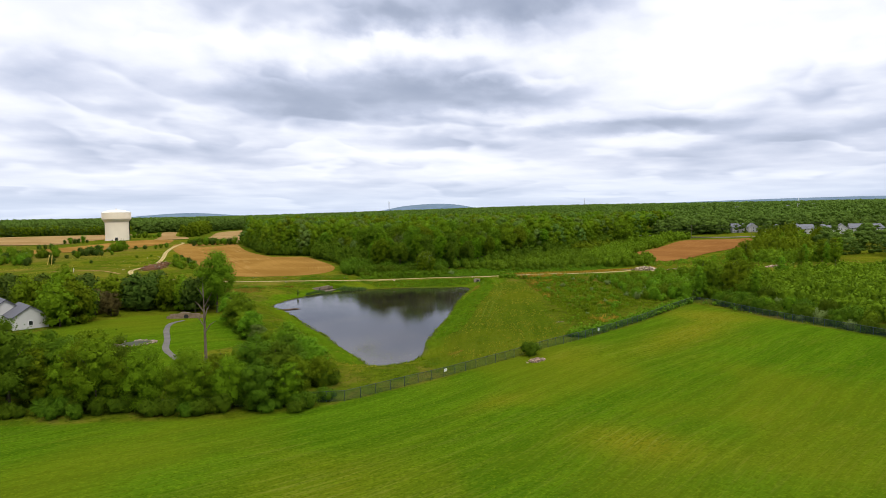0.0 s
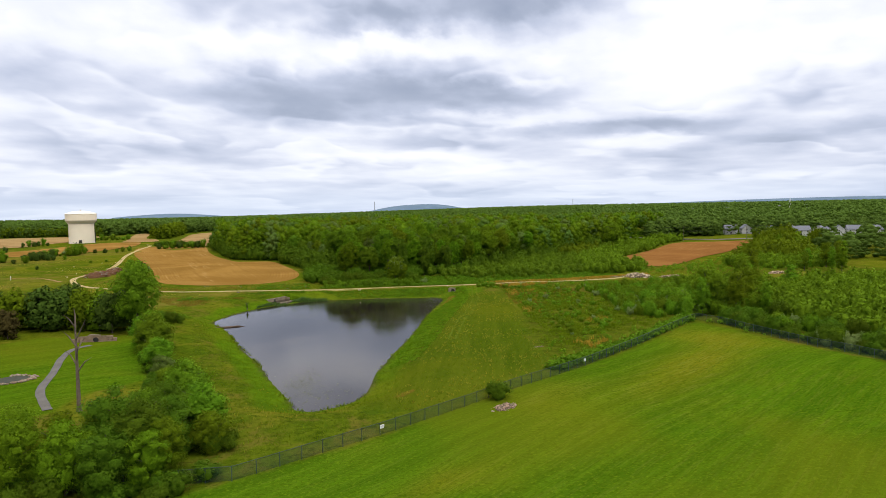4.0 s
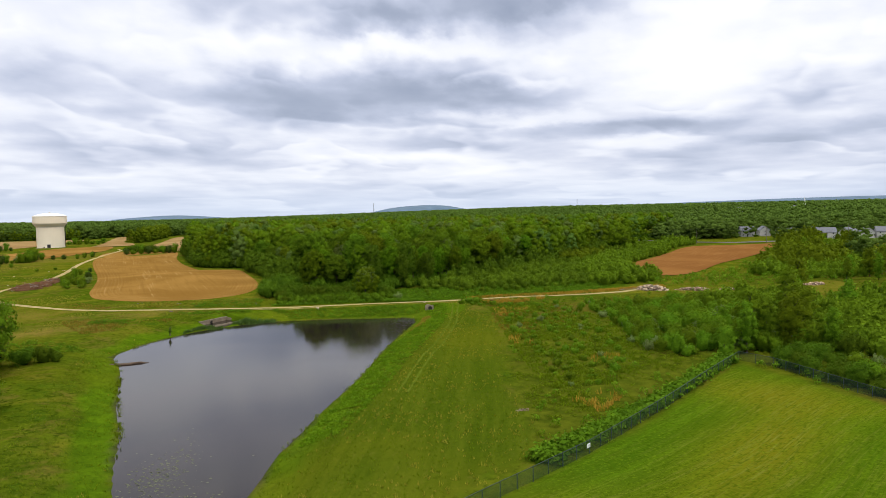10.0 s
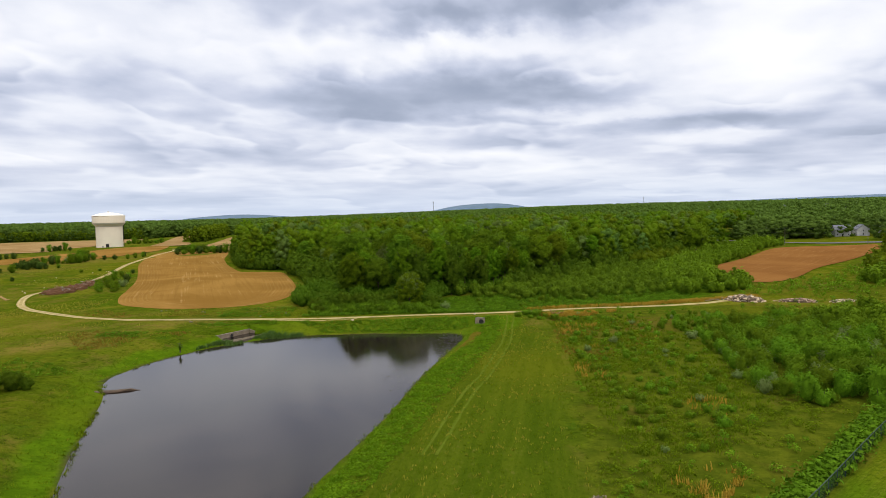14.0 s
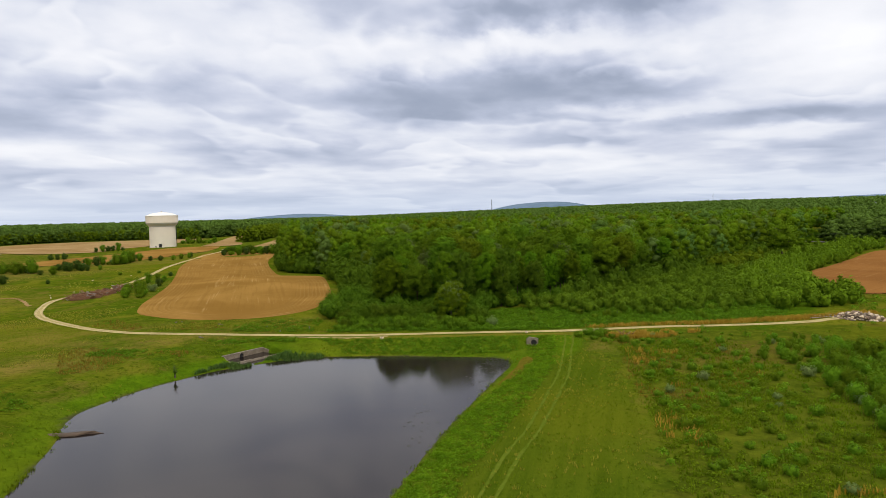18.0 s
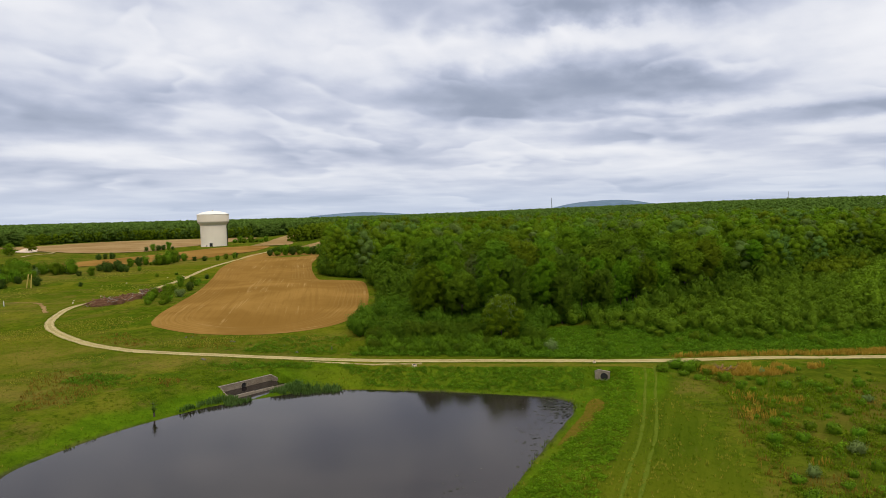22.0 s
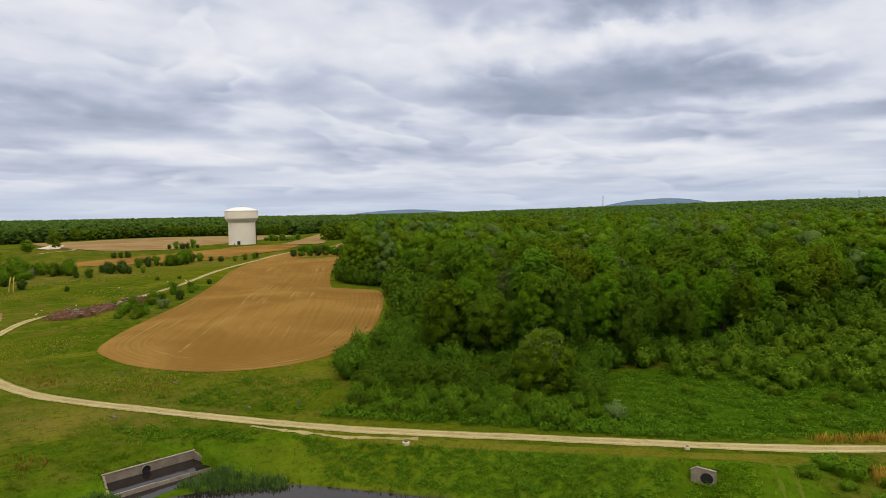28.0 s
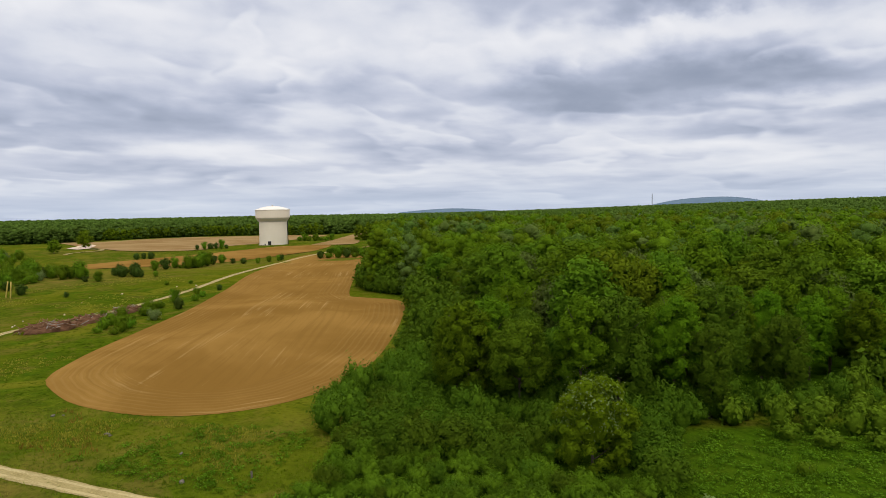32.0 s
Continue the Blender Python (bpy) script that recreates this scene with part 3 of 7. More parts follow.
def tube(points, radii, n=6):
    """A tapered tube along points, as (verts, quads)."""
    pts = [Vector(p) for p in points]
    vs, fs = [], []
    for i, (p, r) in enumerate(zip(pts, radii)):
        d = (pts[min(i + 1, len(pts) - 1)] - pts[max(i - 1, 0)]).normalized()
        s = d.orthogonal().normalized()
        t = d.cross(s)
        vs += [tuple(p + r * (s * math.cos(a * math.tau / n) + t * math.sin(a * math.tau / n))) for a in range(n)]
    for i in range(len(pts) - 1):
        for a in range(n):
            fs.append((i * n + a, i * n + (a + 1) % n, (i + 1) * n + (a + 1) % n, (i + 1) * n + a))
    return np.array(vs), np.array(fs)


def gather(items):
    """Joins (verts, faces) pairs that have the same face size."""
    vs, fs, k = [], [], 0
    for v, f in items:
        vs.append(np.asarray(v))
        fs.append(np.asarray(f) + k)
        k += len(v)
    return np.concatenate(vs), np.concatenate(fs)


def smooth_line(pts, step=2.0):
    """A Catmull-Rom line through pts, sampled about every step metres."""
    p = np.array([pts[0], *pts, pts[-1]], float)
    out = []
    for i in range(1, len(p) - 2):
        a, b, c, d = p[i - 1:i + 3]
        n = max(2, int(np.linalg.norm(c - b) / step))
        for t in np.arange(n) / n:
            out.append(0.5 * (2 * b + (c - a) * t + (2 * a - 5 * b + 4 * c - d) * t * t + (3 * b - a - 3 * c + d) * t ** 3))
    out.append(p[-1])
    return np.array(out)


def inside(poly, x, y):
    poly = np.asarray(poly, float)
    r = np.zeros(np.shape(x), bool)
    for (x0, y0), (x1, y1) in zip(poly, np.roll(poly, -1, 0)):
        cross = (y0 > y) != (y1 > y)
        r ^= cross & (x < (x1 - x0) * (y - y0) / (y1 - y0 + 1e-12) + x0)
    return r


def gap(poly, x, y, closed=True):
    """The distance to a polygon's outline, negative inside it; or to an open line."""
    poly = np.asarray(poly, float)
    d = np.full(np.shape(x), 1e9)
    ends = np.roll(poly, -1, 0) if closed else poly[1:]
    for (x0, y0), (x1, y1) in zip(poly, ends):
        ex, ey = x1 - x0, y1 - y0
        t = np.clip(((x - x0) * ex + (y - y0) * ey) / (ex * ex + ey * ey + 1e-9), 0, 1)
        d = np.minimum(d, np.hypot(x - x0 - t * ex, y - y0 - t * ey))
    return np.where(inside(poly, x, y), -d, d) if closed else d


def step_up(v, lo, hi):
    t = np.clip((v - lo) / (hi - lo), 0, 1)
    return t * t * (3 - 2 * t)


def wobble(x, y, size, seed=0):
    """Cheap smooth noise, about -1 to 1."""
    a = np.sin(x / size + seed * 1.7 + 1.3 * np.sin(y / size * 0.7 + seed)) + np.sin(y / size * 1.1 - seed * 2.3 + 1.1 * np.sin(x / size * 0.8 - seed))
    b = np.sin((x + y) / size * 1.9 + seed) * np.sin((x - y) / size * 1.6 - seed)
    return (a + b) / 3


# ---- the lie of the land ----
OUT_C, OUT_S = math.cos(1.0235), math.sin(1.0235)
POND = smooth_line([(-27, 142.5), (-22.9, 141), (-18.5, 143.5), (-15, 147.5), (-13, 155), (-12, 165), (-9.8, 174.5), (-6.5, 189), (-1, 210), (4, 235), (8.4, 253),
                    (12.2, 268), (15.2, 279), (15.6, 284.5), (11, 288.2), (0, 289.7), (-15, 290.3), (-28, 290.3), (-36, 288.5), (-43, 284), (-52, 276.5), (-57, 269), (-61, 261),
                    (-64, 250), (-64.5, 243), (-62, 236), (-57, 226), (-47, 198), (-38.5, 177), (-35, 166), (-28, 147), (-27, 142.5)], 3)[:-1]
HEIGHTS = np.array([0, 0, 4, 0, 60, 4, -60, 60, 4, 70, 100, 5, -29, 105, 3, -11, 118, 3.2, 30, 151, 3.6, 74, 190, 4.4, 88, 135, 5, -87, 211, 3.4, -70, 150, 3.5,
                    -120, 190, 4, -45, 160, 2.5, 25, 200, 2.6, 30, 260, 2.4, 60, 240, 3, 20, 305, 2.7, -40, 304, 2.7, -110, 316, 2.7, -155, 350, 2.4,
                    -85, 340, 3, -60, 400, 3.6, -102, 460, 4.6, -200, 560, 6, -317, 742, 8, -220, 650, 6.5, -450, 680, 9, 0, 400, 4, 100, 330, 2, 165, 455, 1.5,
                    270, 590, 6, 350, 580, 9, -160, 385, 3.6]).reshape(-1, 3)


def land(x, y):
    """The height of the ground."""
    x, y = np.asarray(x, float), np.asarray(y, float)
    top, bot = np.zeros(x.shape), np.zeros(x.shape)
    for hx, hy, hz in HEIGHTS:
        w = ((x - hx) ** 2 + (y - hy) ** 2 + 300.0) ** -2
        top, bot = top + w * hz, bot + w
    z = top / bot
    r = np.hypot(x, y - 200)
    side = step_up(x / np.maximum(np.abs(y), 1), -0.35, 0.35)
    far = 12 + side * 12 + side * np.clip(r - 1000, 0, 2000) * 0.010
    z = z + (far - z) * step_up(r, 560, 1150)
    z = z + 0.10 * wobble(x, y, 9, 1) + 0.25 * wobble(x, y, 37, 2)
    d = gap(POND, x, y)
    bank = 0.12 + 0.16 * np.maximum(d, 0)
    z = np.where(d > 0, bank + (z - bank) * step_up(d, 1, 15), np.maximum(-1.4, 0.1 + d * 0.35))
    # the floor of the outlet box
    lx, ly = (x + 54.5) * OUT_C + (y - 283.6) * OUT_S, -(x + 54.5) * OUT_S + (y - 283.6) * OUT_C
    z = np.where((lx > -0.1) & (lx < 12.5) & (ly < 0.6) & (ly > -8), np.minimum(z, -0.6), z)
    z = np.where((lx > -0.8) & (lx < 13.2) & (ly >= 0.6) & (ly < 3), np.minimum(z, 1.53 + 0.3 * (ly - 0.6)), z)
    # the ditch below the culvert
    cx, cy = (x - 21.2) * 0.978 - (y - 299.6) * 0.208, (x - 21.2) * 0.208 + (y - 299.6) * 0.978
    z = np.where((cy < 0.7) & (cy > -9) & (np.abs(cx) < 4), np.minimum(z, 0.55 + np.maximum(0, np.abs(cx) - 1.3) * 0.75 + cy * 0.03), z)
    z = np.where((cy >= 0.7) & (cy < 2.5) & (np.abs(cx) < 1.7), np.minimum(z, 2.45), z)
    return z


def ground_z(x, y):
    return float(land(np.array([x]), np.array([y]))[0])


LAWN = [(-150, 98), (-64, 98), (-45, 98), (-31, 104), (-11.5, 118), (30, 151.5), (75, 193), (78, 188), (80, 172), (82, 155), (88, 131), (96, 105), (112, 55), (140, -70), (-150, -70)]
PARK = [(-66, 137), (-58, 158), (-62, 185), (-70, 205), (-100, 205), (-118, 175), (-112, 120), (-75, 112)]
ROUGH = [(25, 156), (27, 177), (31, 203), (37, 235), (41, 264), (37, 302), (130, 322), (142, 360), (180, 392), (240, 452), (300, 505), (345, 480), (345, 420), (230, 340), (230, 130), (84, 150), (75, 193), (31, 153)]
WOODS = [(-30, 337), (-29, 362), (-37, 400), (-56, 440), (-78, 464), (-98, 474), (-112, 500), (-138, 575), (-158, 655), (-120, 800), (120, 900), (330, 760), (250, 640), (205, 575), (180, 558),
         (134, 502), (92, 443), (56, 394), (30, 363), (12, 350), (3, 343), (-12, 336)]
FIELD = [(-115, 350), (-110, 343), (-101, 337), (-88.5, 331.5), (-73, 330), (-62, 334), (-54, 343), (-50.5, 358), (-53, 380), (-66, 424), (-78, 452), (-97, 459), (-106, 469), (-138, 543),
         (-172, 645), (-219, 648), (-217, 610), (-199, 555), (-181, 509), (-148, 436), (-131, 391), (-123, 367)]
RED = [(169, 470), (152, 432), (142, 400), (142, 380), (154, 378), (175, 398), (215, 446), (277, 494), (303, 525), (292, 540), (250, 545), (208, 513), (188, 492)]
ROAD = [(113, 329), (107, 326), (98, 322), (76, 318), (55, 313.7), (35, 309.7), (10, 307), (-13, 305.2), (-37, 304.6), (-64, 305.9), (-89, 308.8), (-109, 315.8), (-127, 326.8), (-143, 340),
        (-155, 354), (-164.5, 372), (-167, 388), (-168.5, 422), (-179, 469), (-196, 531), (-211, 594), (-224, 667), (-238, 700)]


def axis(lo, hi, step, far_lo, far_hi, grow=1.16):
    a = list(np.arange(lo, hi + 1e-6, step))
    s, down = step, [lo]
    while down[-1] > far_lo:
        s *= grow
        down.append(down[-1] - s)
    s = step
    while a[-1] < far_hi:
        s *= grow
        a.append(a[-1] + s)
    return np.array(down[:0:-1] + a)


def build_ground():
    xs, ys = axis(-175, 145, 1.5, -4300, 4300), axis(-50, 395, 1.5, -1500, 4600)
    xs = np.unique(np.round(np.concatenate([xs, np.arange(-59.8, -41, 0.5), np.arange(17.2, 25, 0.5)]), 2))
    ys = np.unique(np.round(np.concatenate([ys, np.arange(278.2, 301.5, 0.5)]), 2))
    gx, gy = np.meshgrid(xs, ys)
    x, y = gx.ravel(), gy.ravel()
    v = np.stack([x, y, land(x, y)], 1)
    nx, ny = len(xs), len(ys)
    i = (np.arange(ny - 1)[:, None] * nx + np.arange(nx - 1)).ravel()
    me = mesh_of("ground", v, np.stack([i, i + 1, i + nx + 1, i + nx], 1), M["turf"], True)
    jig = 1.6 * wobble(x, y, 4, 5)
    d = gap(POND, x, y)
    lawn = np.maximum(step_up(-gap(LAWN, x, y), -0.6, 0.6), step_up(-gap(PARK, x, y) + jig, -1, 1))
    shore = step_up(d, -0.5, 0.6) * (1 - step_up(d + jig, 4.5, 7)) * np.clip(0.8 + 0.4 * wobble(x, y, 14, 3), 0, 1)
    rough = step_up(-gap(ROUGH, x, y) + jig, -1.5, 1.5)
    wood = step_up(-gap(WOODS, x, y) + jig, -2, 3)
    foot = step_up(-gap([(-34, 310), (20, 309.5), (98, 326), (125, 360), (150, 440), (120, 452), (80, 392), (32, 356), (3, 343), (-30, 337)], x, y) + jig, -1, 2)
    wood = np.maximum(wood, 0.85 * foot)
    dam = step_up(-gap([(-58, 291), (-38, 301), (16, 302), (36, 304), (31, 284), (22, 268), (14, 262), (14, 288), (-28, 291.5)], x, y) + 0.6 * jig, -1, 1)
    crest = step_up(-gap([(-14, 128), (0, 132), (24, 154), (26, 177), (28, 200), (34, 227), (36, 245), (36, 258), (33, 302), (28, 302), (15, 262), (4, 215), (-8, 165)], x, y) + jig, -1, 2)
    shore = np.maximum(shore, 0.75 * dam)
    far_w = step_up(np.hypot(x, y - 200), 900, 1050)
    dry = np.zeros(len(x))
    for px, py, rx, ry, w in ((-130, 300, 30, 8, 0.9), (-75, 297, 20, 5, 0.8), (-95, 319, 30, 5, 0.8), (-60, 322, 25, 5, 0.7), (-110, 250, 26, 9, 0.7), (-190, 345, 26, 10, 0.7), (8, 150, 14, 4, 0.5), (16, 176, 16, 4, 0.5), (-300, 520, 70, 40, 1.0), (-280, 610, 90, 30, 1.0), (-235, 405, 22, 12, 0.8), (-120, 290, 24, 10, 0.8), (-145, 320, 14, 9, 0.7), (-400, 640, 60, 40, 0.8), (-170, 600, 12, 40, 0.6), (44, 285, 8, 12, 0.6), (48, 220, 8, 20, 0.5), (-100, 265, 20, 12, 0.8), (-140, 285, 22, 8, 0.8), (-90, 300, 14, 4, 0.6), (-185, 380, 18, 25, 0.6), (-260, 470, 50, 25, 0.8), (-230, 560, 40, 30, 0.8), (10, 78, 6, 9, 1.0), (44, 141, 26, 7, 0.7), (68, 170, 9, 14, 0.8), (56, 153, 14, 8, 0.5), (-28, 70, 14, 9, 0.5), (20, 134, 10, 5, 0.5), (-5, 100, 7, 3, 0.6)):
        ca, sa = math.cos(0.72), math.sin(0.72)
        u, q = (x - px) * ca + (y - py) * sa, -(x - px) * sa + (y - py) * ca
        dry += w * np.exp(-(u / rx) ** 2 - (q / ry) ** 2)
    for n, a in (("crest", crest), ("dry", np.clip(dry, 0, 1)), ("lawn", lawn), ("shore", shore), ("rough", rough), ("woodland", np.maximum(wood, far_w)), ("bed", 1 - step_up(d + 0.5 * jig, -1.2, 0.3))):
        at = me.attributes.new(n, "FLOAT", "POINT")
        at.data.foreach_set("value", a.astype(np.float32))
    return tagged(new("ground", me), "rolling green turf with mown lawn, meadow and rough", "ground", kind="structure")


build_ground()


def drape(name, poly, mat, label, category, lift=0.08, step=4.0, kind="structure", fn=None):
    """A sheet of fields or paving laid over the land inside an outline."""
    from mathutils.geometry import delaunay_2d_cdt
    poly = np.asarray(poly, float)
    n = len(poly)
    lo, hi = poly.min(0), poly.max(0)
    gx, gy = np.meshgrid(np.arange(lo[0], hi[0], step), np.arange(lo[1], hi[1], step))
    p = np.stack([gx.ravel(), gy.ravel()], 1) + np.random.uniform(-0.2, 0.2, (gx.size, 2)) * step
    p = p[gap(poly, p[:, 0], p[:, 1]) < -0.45 * step]
    vs, _, fs, *_ = delaunay_2d_cdt([Vector(q) for q in np.concatenate([poly, p])], [(i, (i + 1) % n) for i in range(n)], [], 1, 1e-4)
    v = np.array([(q.x, q.y) for q in vs])
    z = (fn or land)(v[:, 0], v[:, 1]) + lift
    f = np.array([tuple(t) for t in fs if len(t) == 3])
    me = mesh_of(name, np.column_stack([v, z]), f, mat, True)
    return tagged(new(name, me), label, category, kind=kind)


def ribbon(name, pts, width, mat, label, category, lift=0.10, step=1.5, ragged=0.15, across=4):
    c = smooth_line(pts, step)
    t = np.gradient(c, axis=0)
    t /= np.linalg.norm(t, axis=1)[:, None]
    nrm = np.stack([-t[:, 1], t[:, 0]], 1)
    k = np.arange(len(c))
    rows = []
    for j in range(across + 1):
        s = (j / across - 0.5) * width
        rag = ragged * (np.sin(k * 1.3 + j) + np.sin(k * 0.47 + 2 * j) + np.random.uniform(-1, 1, len(k))) * (j in (0, across))
        p = c + nrm * (s + rag)[:, None]
        crown = lift + 0.05 * (1 - (2 * j / across - 1) ** 2)
        rows.append(np.column_stack([p, land(p[:, 0], p[:, 1]) + crown]))
    n = len(c)
    v = np.concatenate(rows)
    i = np.concatenate([np.arange(n - 1) + j * n for j in range(across)])
    me = mesh_of(name, v, np.stack([i, i + n, i + n + 1, i + 1], 1), mat, True)
    return tagged(new(name, me), label, category, kind="structure")


def water_sheet():
    me = bpy.data.meshes.new("water")
    out = POND.mean(0) + (POND - POND.mean(0)) * 1.15
    me.from_pydata([(x, y, 0.0) for x, y in out], [], [tuple(range(len(out)))])
    me.materials.append(M["water"])
    return tagged(new("water", me), "still dark pond water reflecting the clouds", "pond", kind="structure")


water_sheet()
drape("field", smooth_line([*FIELD, FIELD[0]], 4)[:-1], M["soil"], "bare tilled brown field with drill lines", "field", 0.06, 4)
laps = bpy.data.objects["field"].data
lap_xy = np.array([q.co[:2] for q in laps.vertices])
laps.attributes.new("lap", "FLOAT", "POINT").data.foreach_set("value", (-gap(FIELD, lap_xy[:, 0], lap_xy[:, 1])).astype(np.float32))
drape("field", smooth_line([*RED, RED[0]], 4)[:-1], M["soil_red"], "bare reddish tilled field beyond the rubble", "field", 0.3, 8)
FAR_FIELDS = ([(-560, 735), (-531, 771), (-521, 820), (-486, 864), (-430, 903), (-360, 915), (-345, 840), (-340, 765), (-343, 714), (-334, 668), (-351, 646), (-387, 640), (-430, 660), (-473, 682)],
              [(-327, 549), (-316, 592), (-302, 647), (-293, 701), (-274, 725), (-255, 732), (-239, 663), (-242, 605), (-252, 562), (-284, 539), (-309, 529)],
              [(-221, 720), (-232, 800), (-260, 948), (-248, 1008), (-232, 1034), (-200, 900), (-178, 812), (-150, 690), (-140, 634), (-151, 624), (-165, 640), (-192, 690)],
              [(-276, 735), (-292, 800), (-345, 977), (-329, 985), (-285, 840), (-261, 800), (-245, 750)])
for i, poly in enumerate(FAR_FIELDS):
    drape("field", smooth_line([*poly, poly[0]], 8)[:-1], M["soil" if i == 1 else "soil_pale"], "dry brown ploughed field strip near the water tank" if i == 1 else "pale dry ploughed field strip near the water tank", "field", 0.3, 10)
ribbon("road", ROAD, 2.8, M["gravel"], "pale gravel farm track curving round the pond", "road", 0.06, 1.5, 0.07)
lane = smooth_line(ROAD, 3.0)
lane_t = np.gradient(lane, axis=0)
lane_n = np.stack([-lane_t[:, 1], lane_t[:, 0]], 1) / np.linalg.norm(lane_t, axis=1)[:, None]
for off in (-0.72, 0.72):
    ribbon("wheel_rut", [tuple(q) for q in lane + lane_n * off], 0.62, M["gravel_pale"], "pale wheel rut worn along the gravel track", "track", 0.085, 1.5, 0.06, 2)
drape("worn_verge", smooth_line([(-34, 301.9), (-20, 302.2), (0, 303.2), (20, 305), (33, 306.8), (36, 304.6), (31, 302.6), (26, 303.4), (18, 302.4), (6, 301.2), (-12, 300.4), (-26, 300.6), (-34, 301.9)], 1.5)[:-1], M["verge"], "worn brownish grass verge below the track", "verge", 0.03, 1.2)
ribbon("gravel_spill", [(-44, 302.5), (-38, 301.9), (-31, 301.5), (-24, 301.8), (-17, 302.7)], 0.8, M["gravel"], "thin pale gravel spill beside the track", "gravel", 0.05, 0.7, 0.16)
ribbon("path", [(110, 327), (120, 318), (131, 304), (138, 284), (149, 262)], 2.0, M["verge"], "faint grassy lane past the rubble", "path", 0.05, 1.5, 0.2)
ribbon("path", [(-66, 138), (-73, 150), (-77, 163), (-82, 178), (-84, 188), (-82, 193)], 1.5, M["asphalt"], "grey asphalt footpath across the park lawn", "path", 0.1, 1.5, 0.03)
ribbon("path", [(-214, 386), (-206, 387.5), (-198, 388), (-191, 387), (-183, 381), (-176, 374), (-168, 366)], 1.3, M["soil_pale"], "worn orange earth path across the meadow", "path", 0.05, 1.0, 0.2)
ribbon("path", [(-396, 598), (-404, 610), (-406, 622), (-403, 634), (-415, 649), (-438, 656), (-455, 662)], 3.2, M["gravel"], "pale farm lane to the gravel pad", "path", 0.3, 3.0, 0.3)
drape("bare_earth", smooth_line([(166, 293), (176, 312), (186, 330), (202, 335), (199, 318), (186, 301), (166, 293)], 3)[:-1], M["verge"], "bare brownish ground by the rubble", "earth", 0.06, 3)
drape("bare_earth", smooth_line([(112, 318), (122, 327), (140, 326), (158, 322), (160, 309), (140, 312), (124, 315), (112, 318)], 3)[:-1], M["verge"], "trampled brownish ground under the rubble", "earth", 0.05, 2.5)
ribbon("highway", [(180, 700), (240, 655), (272, 600), (290, 582), (320, 535), (350, 490)], 9, M["asphalt"], "grey paved road past the red field", "road", 0.5, 6)
drape("bare_earth", smooth_line([(12.2, 262), (14.6, 264), (17.4, 270), (19.5, 276), (20.4, 282), (18.8, 285.5), (17.4, 283), (16.6, 277.5), (14.6, 271), (12.2, 262)], 0.9)[:-1], M["rust"], "rusty bare strip beside the pond", "earth", 0.03, 1.2)
drape("bare_earth", [(-9, 138), (-7.2, 137.6), (-5, 140.6), (-5.2, 142), (-7, 141.2)], M["rust"], "rusty bare patch near the pond tip", "earth", 0.03, 1.2)
for poly in ([(-165, 302), (-149, 290), (-142, 288), (-133, 263), (-132, 254), (-142, 257), (-150, 272), (-160, 288)], [(-210, 326), (-196, 318), (-188, 300), (-196, 298), (-206, 312)]):
    drape("bare_earth", smooth_line([*poly, poly[0]], 2.5)[:-1], M["soil"], "bare orange-brown strip behind the park trees", "earth", 0.05, 3)
for line in ([(6.3, 187), (12.2, 214), (17, 230), (21.3, 249), (25, 266), (27.6, 284), (29, 294), (30, 304)], [(8.2, 187), (14.2, 214), (19, 230), (23.4, 249), (27, 266), (29.4, 284), (30.9, 294), (32, 304)]):
    ribbon("wheel_track", line, 0.5, M["worn"], "pale worn wheel track in the meadow grass", "track", 0.03, 1.2, 0.05)


# ---- plants ----
rng = np.random.default_rng(7)


def ball(level=1):
    bm = bmesh.new()
    bmesh.ops.create_icosphere(bm, subdivisions=level, radius=1)
    v = np.array([q.co for q in bm.verts])
    f = np.array([[q.index for q in t.verts] for t in bm.faces])
    bm.free()
    return v, f


BALLS = {1: ball(1), 2: ball(2), 3: ball(3)}


def billow(d, freq, seed):
    """Rounded lumps with creases between them, over a sphere of directions."""
    o = Vector((seed * 3.7, seed * 1.9, seed * 5.3))
    return np.array([abs(noise.noise(Vector(q) * freq + o)) for q in d])


def swell(d, seed, rough):
    return 1 - 0.34 * rough + rough * (1.25 * billow(d, 1.8, seed) + 0.75 * billow(d, 4.6, seed + 9))


def cards(p, d, size, loose=0.5, up=0.2):
    """Leaf sprays at places p facing roughly along d: small folded diamonds, as (verts, quads)."""
    n = len(p)
    nn = d + rng.normal(size=(n, 3)) * loose + np.array([0, 0, up])
    nn /= np.linalg.norm(nn, axis=1)[:, None]
    a = np.cross(nn, rng.normal(size=(n, 3)))
    a /= np.linalg.norm(a, axis=1)[:, None]
    b = np.cross(nn, a)
    s = size * rng.uniform(0.55, 1.4, (n, 1))
    v = np.stack([p - a * s, p - b * s * 0.6 + nn * s * 0.12, p + a * s * 1.1 - nn * s * 0.3, p + b * s * 0.6 + nn * s * 0.12], 1).reshape(-1, 3)
    return v, np.arange(4 * n).reshape(n, 4)


